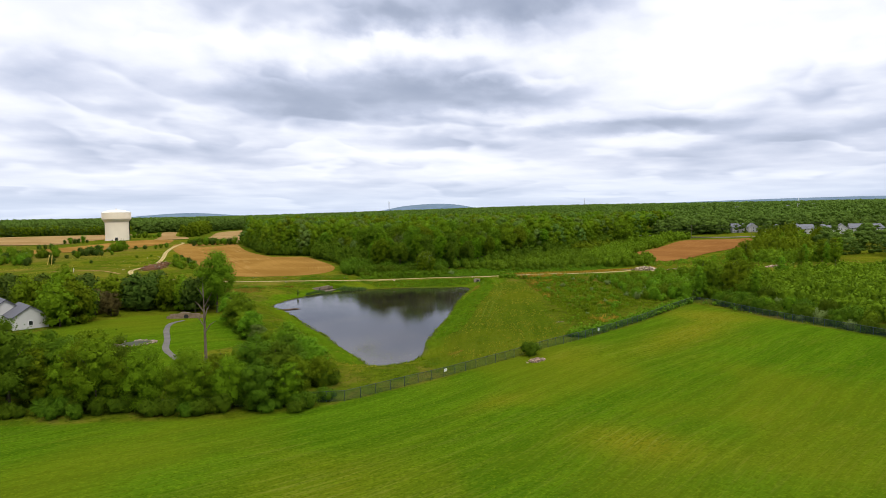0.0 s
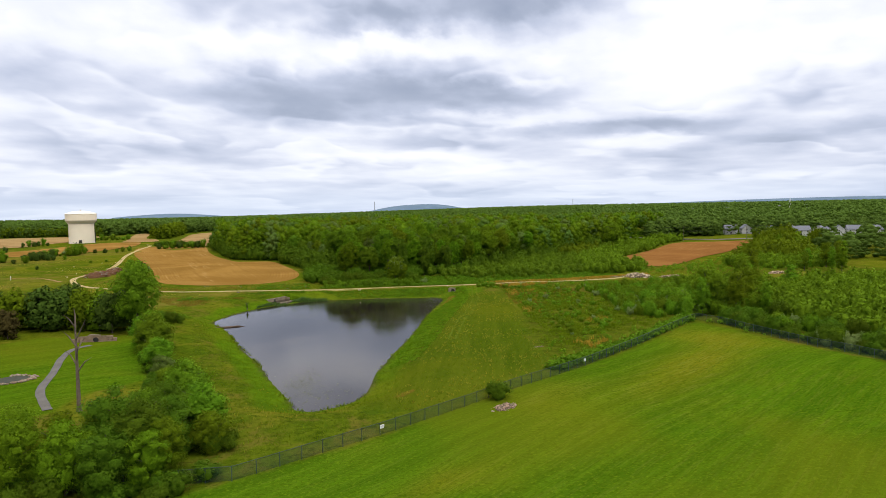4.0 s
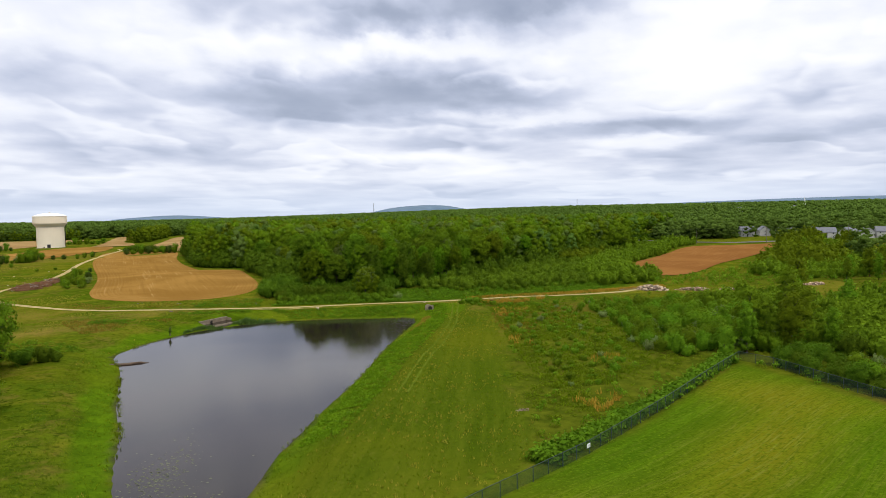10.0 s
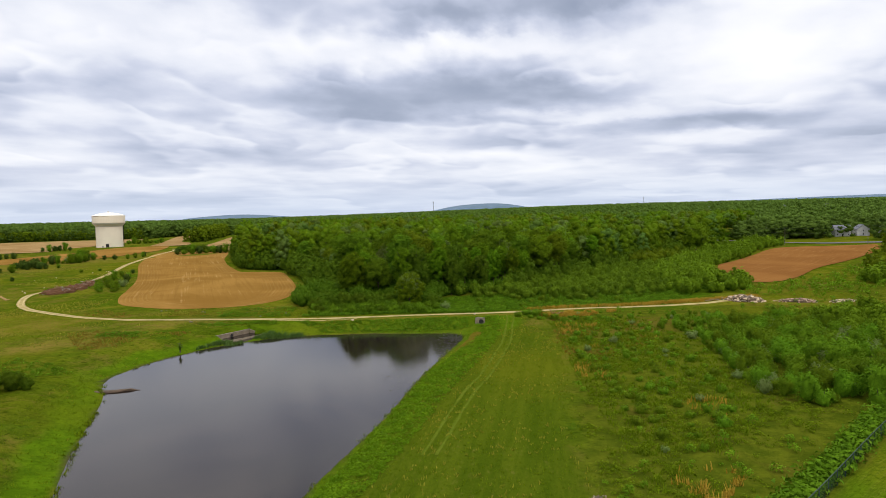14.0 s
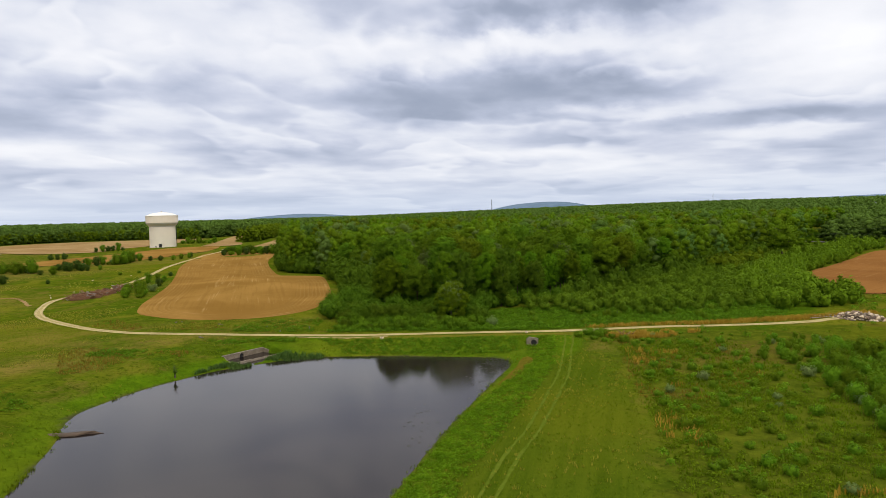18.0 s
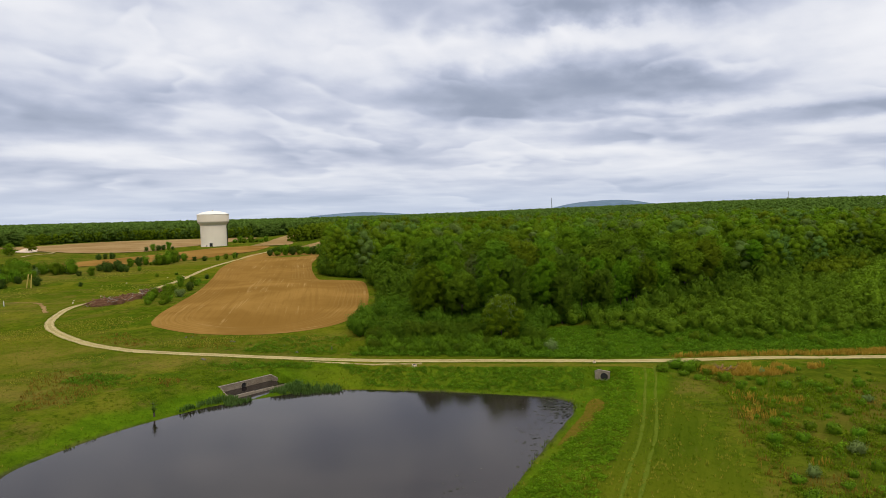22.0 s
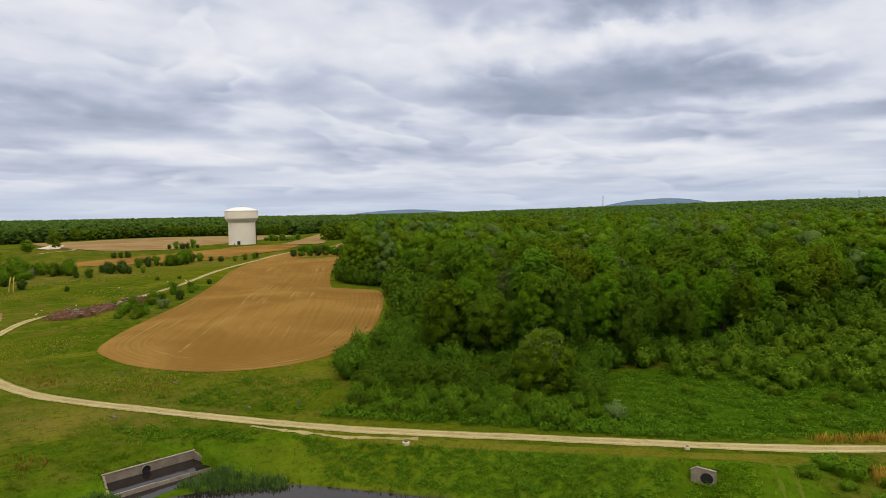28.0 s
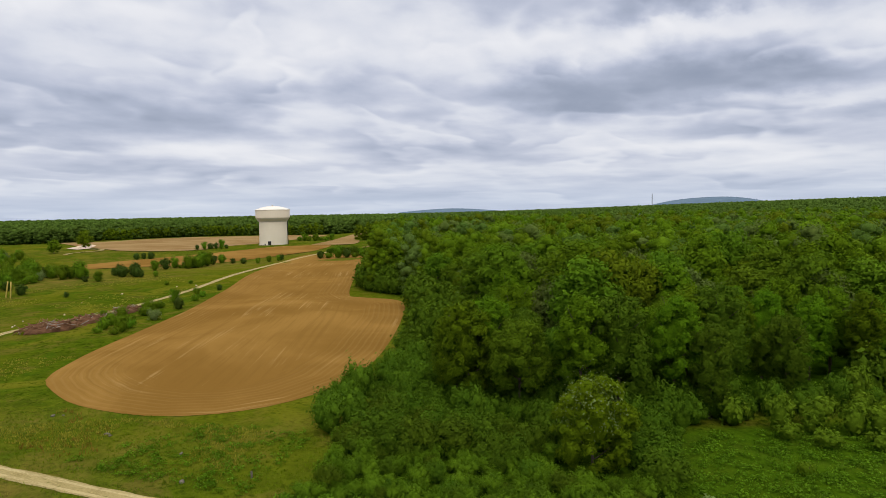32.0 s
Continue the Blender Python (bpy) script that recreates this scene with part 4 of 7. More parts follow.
def crown(lobes, n, size, rough=0.62, level=2, core=0.8):
    """A crown of leafy boughs (centre, half sizes): loose leaf sprays through their depth, round one uneven heart. Gives verts, quads, triangles and the leaves' general facing."""
    qs, ns = [], []
    mid = np.mean([c for c, _ in lobes], axis=0)
    ext = np.max([np.abs(np.asarray(c) - mid) + ax for c, ax in lobes], axis=0)
    area = [abs(ax[0] * ax[2]) * (0.45 if i == 0 and len(lobes) > 6 else 1.0) for i, (_, ax) in enumerate(lobes)]
    for (c, ax), ar in zip(lobes, area):
        seed = rng.uniform(0, 50)
        k = max(5, int(n * ar / sum(area)))
        d = rng.normal(size=(k, 3))
        d /= np.linalg.norm(d, axis=1)[:, None]
        d[:, 2] = np.where(d[:, 2] < -0.45, -d[:, 2], d[:, 2])
        r = swell(d, seed, rough) * np.where(rng.random(k) < 0.12, rng.uniform(1.0, 1.25, k), np.sqrt(rng.uniform(0.5, 1.05, k)))
        p = np.asarray(c) + d * r[:, None] * np.asarray(ax, float)
        qs.append(cards(p, d, size, 0.42, 0.25))
        face = 0.6 * d + 0.7 * (p - mid) / ext + np.array([0, 0, 0.3]) + rng.normal(0, 0.14, d.shape)
        ns.append(np.repeat(face / np.linalg.norm(face, axis=1)[:, None], 4, axis=0))
    v1, f1 = gather(qs)
    if not level:
        return v1, f1, np.zeros((0, 3), int), np.concatenate(ns)
    # the shaded heart of the crown and of each bough
    v, f = BALLS[level]
    vs, fs, k = [v1], [], len(v1)
    for i, (c, ax) in enumerate(lobes):
        q = (core if i == 0 else 0.60) * rng.uniform(0.78, 1.12, len(v))
        vs.append(np.asarray(c) + v * q[:, None] * np.asarray(ax, float))
        face = 0.6 * v + 0.7 * (vs[-1] - mid) / ext + np.array([0, 0, 0.15])
        ns.append(face / np.linalg.norm(face, axis=1)[:, None])
        fs.append(f + k)
        k += len(v)
    return np.concatenate(vs), f1, np.concatenate(fs), np.concatenate(ns)


def full_crown(h, base, rad, boughs, sprays, size, level=1):
    """A round crown seen from afar: closed leafy boughs heaped over one another, with loose sprays on them. Gives what crown() gives."""
    v, f = BALLS[level]
    vs, fs, ns, k = [], [], [], 0
    mid, ext = np.array([0, 0, (h + base) / 2]), np.array([rad, rad, (h - base) / 2])
    tilt = rng.uniform(-0.15, 0.15, 2) * rad
    spots, faces = [], []
    for i in range(boughs):
        u = 1 - (i + 0.4) / boughs
        q = rad * rng.uniform(0.30, 0.52) * (1.0 if i else 1.25)
        a = i * 2.39996 + rng.uniform(-0.5, 0.5)
        rr = max(0.0, rad * math.sqrt(max(0.05, 1 - u ** 2.2)) - q * 0.55)
        c = np.array([rr * math.cos(a) + tilt[0], rr * math.sin(a) + tilt[1], base + (h - base) * (0.16 + 0.84 * u) - q * 0.75 + rng.uniform(-0.06, 0.06) * (h - base)])
        w = c + v * (0.66 * q * swell(v, rng.uniform(0, 50), 0.5))[:, None] * np.array([1, 1, 0.85])
        face = 0.75 * v + 0.45 * (w - mid) / ext
        vs.append(w)
        ns.append(face / np.linalg.norm(face, axis=1)[:, None])
        fs.append(f + k)
        k += len(v)
        d = rng.normal(size=(max(1, sprays // boughs), 3))
        d[:, 2] = np.abs(d[:, 2] + 0.4)
        d /= np.linalg.norm(d, axis=1)[:, None]
        p = c + d * (q * rng.uniform(0.62, 1.18, len(d)))[:, None] * np.array([1, 1, 0.85])
        side = 0.75 * d + 0.45 * (p - mid) / ext
        spots.append(p)
        faces.append(side / np.linalg.norm(side, axis=1)[:, None])
    p, d = np.concatenate(spots), np.concatenate(faces)
    cv, cf = cards(p, d, size, 0.45, 0.2)
    v2 = np.concatenate([cv, *vs])
    return v2, cf, np.concatenate(fs) + len(cv), np.concatenate([np.repeat(d, 4, axis=0), *ns])


def crown_mesh(name, lobes, n, size, mat, rough=0.55, level=2):
    v, q, t, face = crown(lobes, n, size, rough, level)
    return mesh_of(name, v, [q, t], mat, normals=face)


def tree_lobes(h, base, rad, n=24, r=None):
    """Rounded boughs spread over an uneven crown from base to h."""
    r = r or rad * 0.34
    r = r * (26 / max(26, n)) ** 0.35
    out = [((0, 0, (h + base) / 2), (rad * 0.55, rad * 0.55, (h - base) * 0.40))]
    tilt = rng.uniform(-0.12, 0.12, 2) * rad
    for i in range(n):
        u = 1 - ((i + 0.5) / n) ** 0.92
        w = math.sqrt(max(0.06, 1 - ((u - 0.44) / 0.60) ** 2))
        a = i * 2.39996 + rng.uniform(-0.6, 0.6)
        q = r * rng.uniform(0.62, 1.3)
        rr = max(0.0, rad * w - q * 0.7) * math.sqrt(rng.uniform(0.45, 1.1))
        out.append(((rr * math.cos(a) + tilt[0] * u, rr * math.sin(a) + tilt[1] * u, base + r * 0.5 + (h - base - r * 1.3) * u + rng.uniform(-0.5, 0.5) * r), (q, q, q * rng.uniform(0.7, 0.95))))
    return out


def clump_lobes(n, spread, low, high, r0, r1):
    out = [((0, 0, (low + high) * 0.42), (spread * 0.75 + r0 * 0.4, spread * 0.75 + r0 * 0.4, (low + high) * 0.42 + r0 * 0.3))]
    for i in range(n):
        r, a, q = rng.uniform(r0, r1), i * 2.4 + rng.uniform(-0.5, 0.5), spread * 1.15 * math.sqrt(rng.uniform(0.05, 1))
        out.append(((q * math.cos(a), q * math.sin(a), rng.uniform(low, high) * (1.1 - 0.35 * q / spread)), (r, r, r * rng.uniform(0.8, 1.2))))
    return out


def trunk_geo(h, r, limbs, spread, lean=0.3, n=7, low=0.3):
    items = []
    top = (rng.uniform(-lean, lean), rng.uniform(-lean, lean), h)
    mid = (top[0] * 0.3, top[1] * 0.3, h * 0.5)
    items.append(tube([(0, 0, -0.4), (0, 0, 0.25), (0, 0, 1.2), mid, top], [r * 1.7, r * 1.25, r, r * 0.65, r * 0.15], n))
    for i in range(limbs):
        a, u = i * 2.4 + rng.uniform(-0.5, 0.5), low + (0.85 - low) * (i + 0.5) / max(limbs, 1)
        p = Vector((mid[0] * u, mid[1] * u, h * u))
        q = p + Vector((math.cos(a) * spread * 0.5, math.sin(a) * spread * 0.5, h * 0.10))
        e = p + Vector((math.cos(a) * spread, math.sin(a) * spread, h * rng.uniform(0.14, 0.25)))
        items.append(tube([p, q, e], [r * 0.5 * (1 - u * 0.5), r * 0.3, r * 0.06], 5))
    return gather(items)


def tree_proto(label, h, base, rad, n, size, leaf, r, limbs, group="", category="tree", bark="bark", lobes=26, rough=0.62, level=1):
    e = tagged(new("tree"), label, category, group)
    part("trunk", trunk_geo(h * 0.9, r, limbs, rad * 0.7), M[bark], e)
    part("crown", crown_mesh("crown", tree_lobes(h, base, rad, lobes), n, size, M[leaf], rough, level), None, e)
    return e


def put(proto, used, x, y, s=1.0, sz=None, sink=0.0):
    """Stands a tree or shrub on the land; the first use takes the built one itself."""
    m = Matrix.Translation((x, y, ground_z(x, y) - sink)) @ Matrix.Rotation(rng.uniform(0, 6.28), 4, "Z") @ Matrix.Diagonal((s, s, sz or s * rng.uniform(0.9, 1.1), 1))
    if proto in used:
        return copy_thing(proto, m)
    used.add(proto)
    proto.matrix_basis = m
    return proto


def scatter(poly, spacing, seed, jitter=0.38):
    r = np.random.default_rng(seed)
    poly = np.asarray(poly, float)
    lo, hi = poly.min(0), poly.max(0)
    gx, gy = np.meshgrid(np.arange(lo[0], hi[0], spacing), np.arange(lo[1], hi[1], spacing))
    gx = gx + (np.arange(len(gx))[:, None] % 2) * spacing / 2
    p = np.stack([gx.ravel(), gy.ravel()], 1) + r.uniform(-jitter, jitter, (gx.size, 2)) * spacing
    return p[inside(poly, p[:, 0], p[:, 1])]


def strewn_early(poly, n, seed):
    p = np.random.default_rng(seed).uniform(np.min(poly, 0), np.max(poly, 0), (n * 5, 2))
    p = p[inside(poly, p[:, 0], p[:, 1]) & (gap(ROAD, p[:, 0], p[:, 1], False) > 3) & (p[:, 0] < 150)]
    return p[wobble(p[:, 0], p[:, 1], 6, seed) > -0.2][:n]


used = set()
WOOD = "trees of the wood beside the field"
near_kinds = [
    tree_proto("tall leafy broadleaf tree at the wood's edge", 25, 6.0, 6.4, 14000, 0.24, "wood_leaf", 0.34, 9, group=WOOD, lobes=68, rough=0.8),
    tree_proto("tall leafy broadleaf tree at the wood's edge", 23, 4.5, 5.8, 13000, 0.24, "wood_leaf", 0.30, 8, group=WOOD, lobes=62, rough=0.8),
    tree_proto("tall slender broadleaf tree at the wood's edge", 26, 8.0, 5.2, 12000, 0.24, "wood_leaf", 0.30, 8, group=WOOD, lobes=60, rough=0.8),
    tree_proto("broad spreading broadleaf tree at the wood's edge", 21, 6.0, 7.2, 14000, 0.24, "vine_leaf", 0.38, 10, group=WOOD, lobes=66, rough=0.8),
    tree_proto("dusky leafy broadleaf tree at the wood's edge", 22, 3.5, 5.8, 13000, 0.24, "deep_leaf", 0.32, 8, group=WOOD, lobes=64, rough=0.8),
]
mid_kinds = [
    tree_proto("tall green woodland tree with a rounded crown", 25, 10, 6.2, 4200, 0.38, "wood_leaf", 0.32, 5, group=WOOD, lobes=26),
    tree_proto("tall green woodland tree with a rounded crown", 24, 10, 6.8, 4400, 0.38, "vine_leaf", 0.32, 5, group=WOOD, lobes=28),
    tree_proto("tall green woodland tree with a narrow crown", 27, 11, 5.4, 4000, 0.37, "wood_leaf", 0.30, 5, group=WOOD, lobes=26),
    tree_proto("grey-green woodland tree with a rounded crown", 22, 6, 6.0, 4200, 0.38, "dusty_leaf", 0.32, 5, group=WOOD, lobes=26),
    tree_proto("dusky green woodland tree with a rounded crown", 24, 9, 6.0, 4200, 0.38, "hedge_leaf", 0.32, 5, group=WOOD, lobes=26),
]


def bake(name, variants, spots, mat, label, category, kind="stuff"):
    """One object of many plants too far or too many to tell apart; spots are x, y, size, stretch."""
    vs, f4, f3, fn, k = [], [], [], [], 0
    spots = np.asarray(spots, float)
    zs = land(spots[:, 0], spots[:, 1])
    for i, (x, y, s, st) in enumerate(spots):
        v, q, t, face = variants[i % len(variants)]
        a = rng.uniform(0, 6.28)
        ca, sa = math.cos(a) * s, math.sin(a) * s
        w = np.empty_like(v)
        w[:, 0], w[:, 1], w[:, 2] = v[:, 0] * ca - v[:, 1] * sa + x, v[:, 0] * sa + v[:, 1] * ca + y, v[:, 2] * s * st + zs[i]
        vs.append(w)
        fn.append(np.stack([(face[:, 0] * ca - face[:, 1] * sa) / s, (face[:, 0] * sa + face[:, 1] * ca) / s, face[:, 2]], 1))
        f4.append(q + k)
        f3.append(t + k)
        k += len(v)
    me = mesh_of(name, np.concatenate(vs), [np.concatenate(f4), np.concatenate(f3)], mat, normals=np.concatenate(fn))
    return tagged(new(name, me), label, category, kind=kind)


# the wood: its near edge tree by tree, the depth behind as one mass
spots = scatter(WOODS, 7.8, 11)
edge = -gap(WOODS, spots[:, 0], spots[:, 1])
near = (spots[:, 1] < 385) & (edge < 16) & (spots[:, 0] < 60)
mid = ~near & (((spots[:, 1] < 450) & (spots[:, 0] < 120)) | ((edge < 12) & (spots[:, 1] < 560)))
for x, y in spots[near][:44]:
    put(near_kinds[int(rng.integers(5))], used, x, y, rng.uniform(0.66, 1.03))
for x, y in spots[mid][:120]:
    put(mid_kinds[int(rng.integers(5))], used, x, y, rng.uniform(0.62, 1.04))
thin = scatter(WOODS, 8.3, 12)
thin = thin[(-gap(WOODS, thin[:, 0], thin[:, 1]) > 12) & ((thin[:, 1] > 450) | (thin[:, 0] > 120))]
rest = np.concatenate([spots[near][44:], spots[mid][120:], spots[~near & ~mid & (edge < 12)], thin])
deep_kinds = [full_crown(25, 13, 6.4 * rng.uniform(0.75, 1.15), 11, 720, 0.36) for _ in range(10)]
back_crowns = [full_crown(25, 14, 6.6 * rng.uniform(0.8, 1.2), 8, 200, 0.62) for _ in range(8)]
pick = rng.integers(0, 8, len(rest))
nigh = (rest[:, 1] < 520) & (rest[:, 0] < 130)
flank = (-gap(WOODS, rest[:, 0], rest[:, 1]) < 17) & (rest[:, 1] < 620)
flank_kinds = [full_crown(24, 1.0, 6.2 * rng.uniform(0.8, 1.15), 17, 900, 0.37) for _ in range(7)]
for lo, hi, mat, words in ((0, 4, "wood_leaf", "dense bright green canopy of the wood behind its edge"), (4, 6, "hedge_leaf", "dense olive green canopy of the wood behind its edge"), (6, 7, "far_leaf", "dense deep green canopy of the wood behind its edge"), (7, 8, "dusty_leaf", "dense grey-green canopy of the wood behind its edge")):
    for kinds, part_of in ((flank_kinds, flank), (deep_kinds, nigh & ~flank), (back_crowns, ~nigh & ~flank)):
        bake("woodland_trees", kinds, [(x, y, q, rng.uniform(0.88, 1.05) * q ** -0.5) for x, y in rest[(pick >= lo) & (pick < hi) & part_of] for q in (rng.uniform(0.62, 1.15),)], M[mat], words, "woodland")

# shrubs
def dome_lobes(h, rad, n, r):
    """A rounded bush: one full dome with lesser shoots round its shoulders and on top."""
    out = [((0, 0, h * 0.38), (rad, rad, h * 0.57))]
    for i in range(n):
        a, u = i * 2.4 + rng.uniform(-0.6, 0.6), rng.uniform(0.15, 0.85)
        q = rad * 0.85 * math.sqrt(max(0.05, 1 - u * u))
        out.append(((q * math.cos(a), q * math.sin(a), h * (0.35 + 0.55 * u)), (r * rng.uniform(0.7, 1.2), r * rng.uniform(0.7, 1.2), r * rng.uniform(0.9, 1.4))))
    return out


SHRUBS = {
    "shrub": [crown_mesh("shrub", dome_lobes(1.9, 1.25, 4, 0.55), 600, 0.125, M["shrub_leaf"], 0.45, 1) for _ in range(5)],
    "sapling": [crown_mesh("sapling", dome_lobes(3.9, 1.45, 5, 0.65), 900, 0.135, M["shrub_leaf"], 0.45, 1) for _ in range(6)],
    "cedar": [crown_mesh("cedar", dome_lobes(3.0, 1.2, 3, 0.55), 520, 0.17, M["dark_leaf"], 0.4, 1) for _ in range(3)],
    "silver_shrub": [crown_mesh("silver_shrub", dome_lobes(2.2, 1.3, 4, 0.6), 560, 0.13, M["pale_leaf"], 0.45, 1) for _ in range(2)],
    "thicket": [crown_mesh("thicket", dome_lobes(3.2, 1.9, 9, 0.95), 1600, 0.15, M["deep_leaf"], 0.85, 1) for _ in range(6)],
}
low_kinds = [crown(dome_lobes(3.4, 1.9, 4, 0.9), 230, 0.27, 0.45, 1) for _ in range(5)] + [crown(dome_lobes(4.6, 1.7, 4, 0.8), 240, 0.27, 0.45, 1) for _ in range(4)]


light_kinds = [crown(dome_lobes(3.4, 1.9, 3, 0.9), 95, 0.40, 0.45, 1) for _ in range(4)] + [crown(dome_lobes(4.6, 1.7, 3, 0.8), 100, 0.40, 0.45, 1) for _ in range(4)]
tiny_kinds = [crown(dome_lobes(3.2, 1.9, 3, 0.8), 70, 0.42, 0.5, 0) for _ in range(6)]
STEMS = [mesh_of("stem", *gather([tube([(0, 0, -0.2), (math.cos(a + j) * 0.3, math.sin(a + j) * 0.3, 0.9), (math.cos(a + j) * 0.7, math.sin(a + j) * 0.7, 1.9)], [0.07, 0.05, 0.015], 5) for j in (0, 2.1, 4.2)]), M["bark"]) for a in (0.0, 1.0)]


def shrub(kind, x, y, s, label, category="shrub", group="", sz=None, name=None):
    e = tagged(new(name or kind), label, category, group)
    part("stem", STEMS[int(rng.integers(2))], None, e)
    part("foliage", SHRUBS[kind][int(rng.integers(len(SHRUBS[kind])))], None, e)
    e.matrix_basis = Matrix.Translation((x, y, ground_z(x, y) - 0.15)) @ Matrix.Rotation(rng.uniform(0, 6.28), 4, "Z") @ Matrix.Diagonal((s, s, sz or s * rng.uniform(0.85, 1.15), 1))
    return e


# scrub along the foot of the wood, facing the track
for x, y in scatter([(-32, 313), (-38, 335), (-38, 372), (-30, 380), (-27, 340), (-18, 336), (2, 341), (10, 336), (6, 318), (-10, 312)], 3.8, 5):
    if math.hypot(x + 1.8, y - 328.7) > 6.5:
        shrub("thicket", x, y, rng.uniform(0.4, 0.95) * (0.9 if y < 324 else 1.5), "dense leafy thicket bush at the foot of the wood", group="thicket at the wood's foot")
big_round = tagged(new("bush"), "large round leafy bush with pale tips by the track", "bush")
part("stem", trunk_geo(8, 0.16, 8, 2.6, 0.4, low=0.1), M["bark"], big_round)
part("foliage", crown_mesh("foliage", tree_lobes(11.8, 0.0, 5.4, 70, 1.25), 17000, 0.16, M["lush_leaf"], 0.7, 1), None, big_round)
part("pale_crest", crown_mesh("pale_crest", [((0, 0, 7.4), (4.0, 4.0, 4.3))], 800, 0.15, M["pale_leaf"], 0.7, 0), None, big_round, "pale silvery leaf tips")
big_round.matrix_basis = Matrix.Translation((-1.8, 328.7, ground_z(-1.8, 328.7)))
shrub("silver_shrub", 10.8, 317.5, 1.25, "pale silvery bush beside the gravel track", "bush")
growth = scatter([(14, 350), (32, 364), (58, 394), (94, 443), (136, 502), (178, 550), (196, 528), (160, 486), (146, 440), (126, 400), (96, 352), (60, 335), (30, 340)], 4.8, 9)
bake("young_growth", low_kinds, [(x, y, rng.uniform(0.6, 1.25), rng.uniform(0.8, 1.2)) for x, y in growth], M["young_leaf"], "leafy young tree growth beyond the track", "young trees")
foot = smooth_line([(2, 338), (12, 350), (31, 363), (57, 394), (93, 443), (135, 502), (181, 558)], 1.5)
foot = np.concatenate([foot + rng.uniform((-4, -2), (4, 4), foot.shape), scatter([(-32, 336), (3, 340), (14, 350), (14, 362), (-30, 364), (-38, 350)], 3.2, 15), *[q + rng.uniform((-1.0, 0), (4.5, 3), q.shape) for q in [smooth_line([(-36, 345), (-36, 362), (-42, 400), (-60, 440), (-80, 465), (-100, 475), (-114, 501), (-141, 576), (-160, 650)], 1.3)]]])
verge_line = smooth_line([(-41, 332), (-45, 345), (-44, 362), (-47, 385), (-59, 422), (-71, 447)], 1.7)
foot = np.concatenate([foot, verge_line + rng.uniform((-1.5, -1), (4.5, 1), verge_line.shape)])
close = foot[foot[:, 1] < 374]
foot = foot[foot[:, 1] >= 374]
fine_kinds = [crown(dome_lobes(3.4, 1.8, 9, 0.9), 620, 0.145, 0.85, 1) for _ in range(4)]
front_fill = scatter([(-33, 311.5), (8, 311), (9, 328), (3, 340), (-30, 336), (-37, 330)], 2.3, 19, 0.5)
front_fill = front_fill[np.hypot(front_fill[:, 0] + 1.8, front_fill[:, 1] - 328.7) > 5.0]
bake("undergrowth", fine_kinds, [(x, y, rng.uniform(0.35, 0.8), rng.uniform(0.7, 1.3)) for x, y in front_fill], M["vine_leaf"], "low leafy undergrowth filling the thicket by the track", "undergrowth")
bake("undergrowth", fine_kinds, [(x, y, rng.uniform(0.6, 1.4), rng.uniform(0.8, 1.5)) for x, y in close], M["deep_leaf"], "leafy undergrowth at the near foot of the wood", "undergrowth")
bake("undergrowth", low_kinds, [(x, y, rng.uniform(0.7, 1.7) * (1.35 if x < -36 else 1.25), rng.uniform(0.8, 1.5)) for x, y in foot], M["deep_leaf"], "leafy undergrowth along the wood's edge", "undergrowth")
low = np.concatenate([strewn_early(ROUGH, 800, 71), scatter([(118, 340), (142, 366), (182, 394), (245, 452), (300, 500), (335, 470), (300, 420), (240, 350), (205, 338), (165, 326)], 5.0, 72, 0.5)])
bake("scrub", tiny_kinds, [(x, y, rng.uniform(0.18, 0.46) * (1.0 if y < 336 else 1.7), rng.uniform(0.7, 1.2)) for x, y in low], M["shrub_leaf"], "low scrub scattered over the rough ground", "scrub")
lone = tree_proto("round-crowned dark green tree standing apart", 19, 1, 8, 3000, 0.4, "hedge_leaf", 0.4, 5)
put(lone, used, 186, 545, 1.15)

# scrub thicket inside the fence corner
SCRUB = [(76, 300), (68, 276), (69, 250), (63, 224), (60, 207), (68, 199), (80, 199), (98, 200), (140, 205), (140, 280), (112, 282), (92, 296)]
scrub_spots = scatter(SCRUB, 3.7, 21)
for x, y in scrub_spots[scrub_spots[:, 0] < 104]:
    k = rng.random()
    kind = "silver_shrub" if k < 0.10 else "sapling" if k < 0.62 else "shrub"
    grow = (0.7 + 0.7 * float(step_up(np.array(x + 0.25 * (260 - y)), 60, 95))) * (1.0 - 0.45 * float(step_up(np.array(y), 262, 290)))
    shrub(kind, x, y, grow * rng.uniform(0.75, 1.15), "leafy young tree in the scrub" if kind == "sapling" else "low leafy bush in the scrub" if kind == "shrub" else "silvery bush in the scrub", group="scrub by the fence corner")
bake("young_trees", low_kinds, [(x, y, rng.uniform(0.9, 1.5), rng.uniform(0.85, 1.2)) for x, y in scrub_spots[scrub_spots[:, 0] >= 104]], M["shrub_leaf"], "dense young trees in the scrub behind the fence corner", "young trees")
for x, y in scatter([(36, 176), (58, 204), (62, 225), (67, 250), (66, 280), (72, 305), (58, 306), (44, 296), (42, 264), (38, 225)], 4.4, 29, 0.5):
    kind = "silver_shrub" if rng.random() < 0.05 else "shrub"
    shrub(kind, x, y, rng.uniform(0.3, 0.85), "low leafy bush in the rough grass" if kind == "shrub" else "small silvery bush in the rough grass", group="bushes in the rough grass", name="bush" if kind == "shrub" else kind)
EAST = [(83, 188), (85.5, 160), (91.5, 133), (103, 100), (140, 90), (215, 120), (240, 200), (225, 290), (180, 284), (142, 268), (142, 205), (100, 200)]
east = scatter(EAST, 5.2, 23)
hug = east[:, 0] < 101
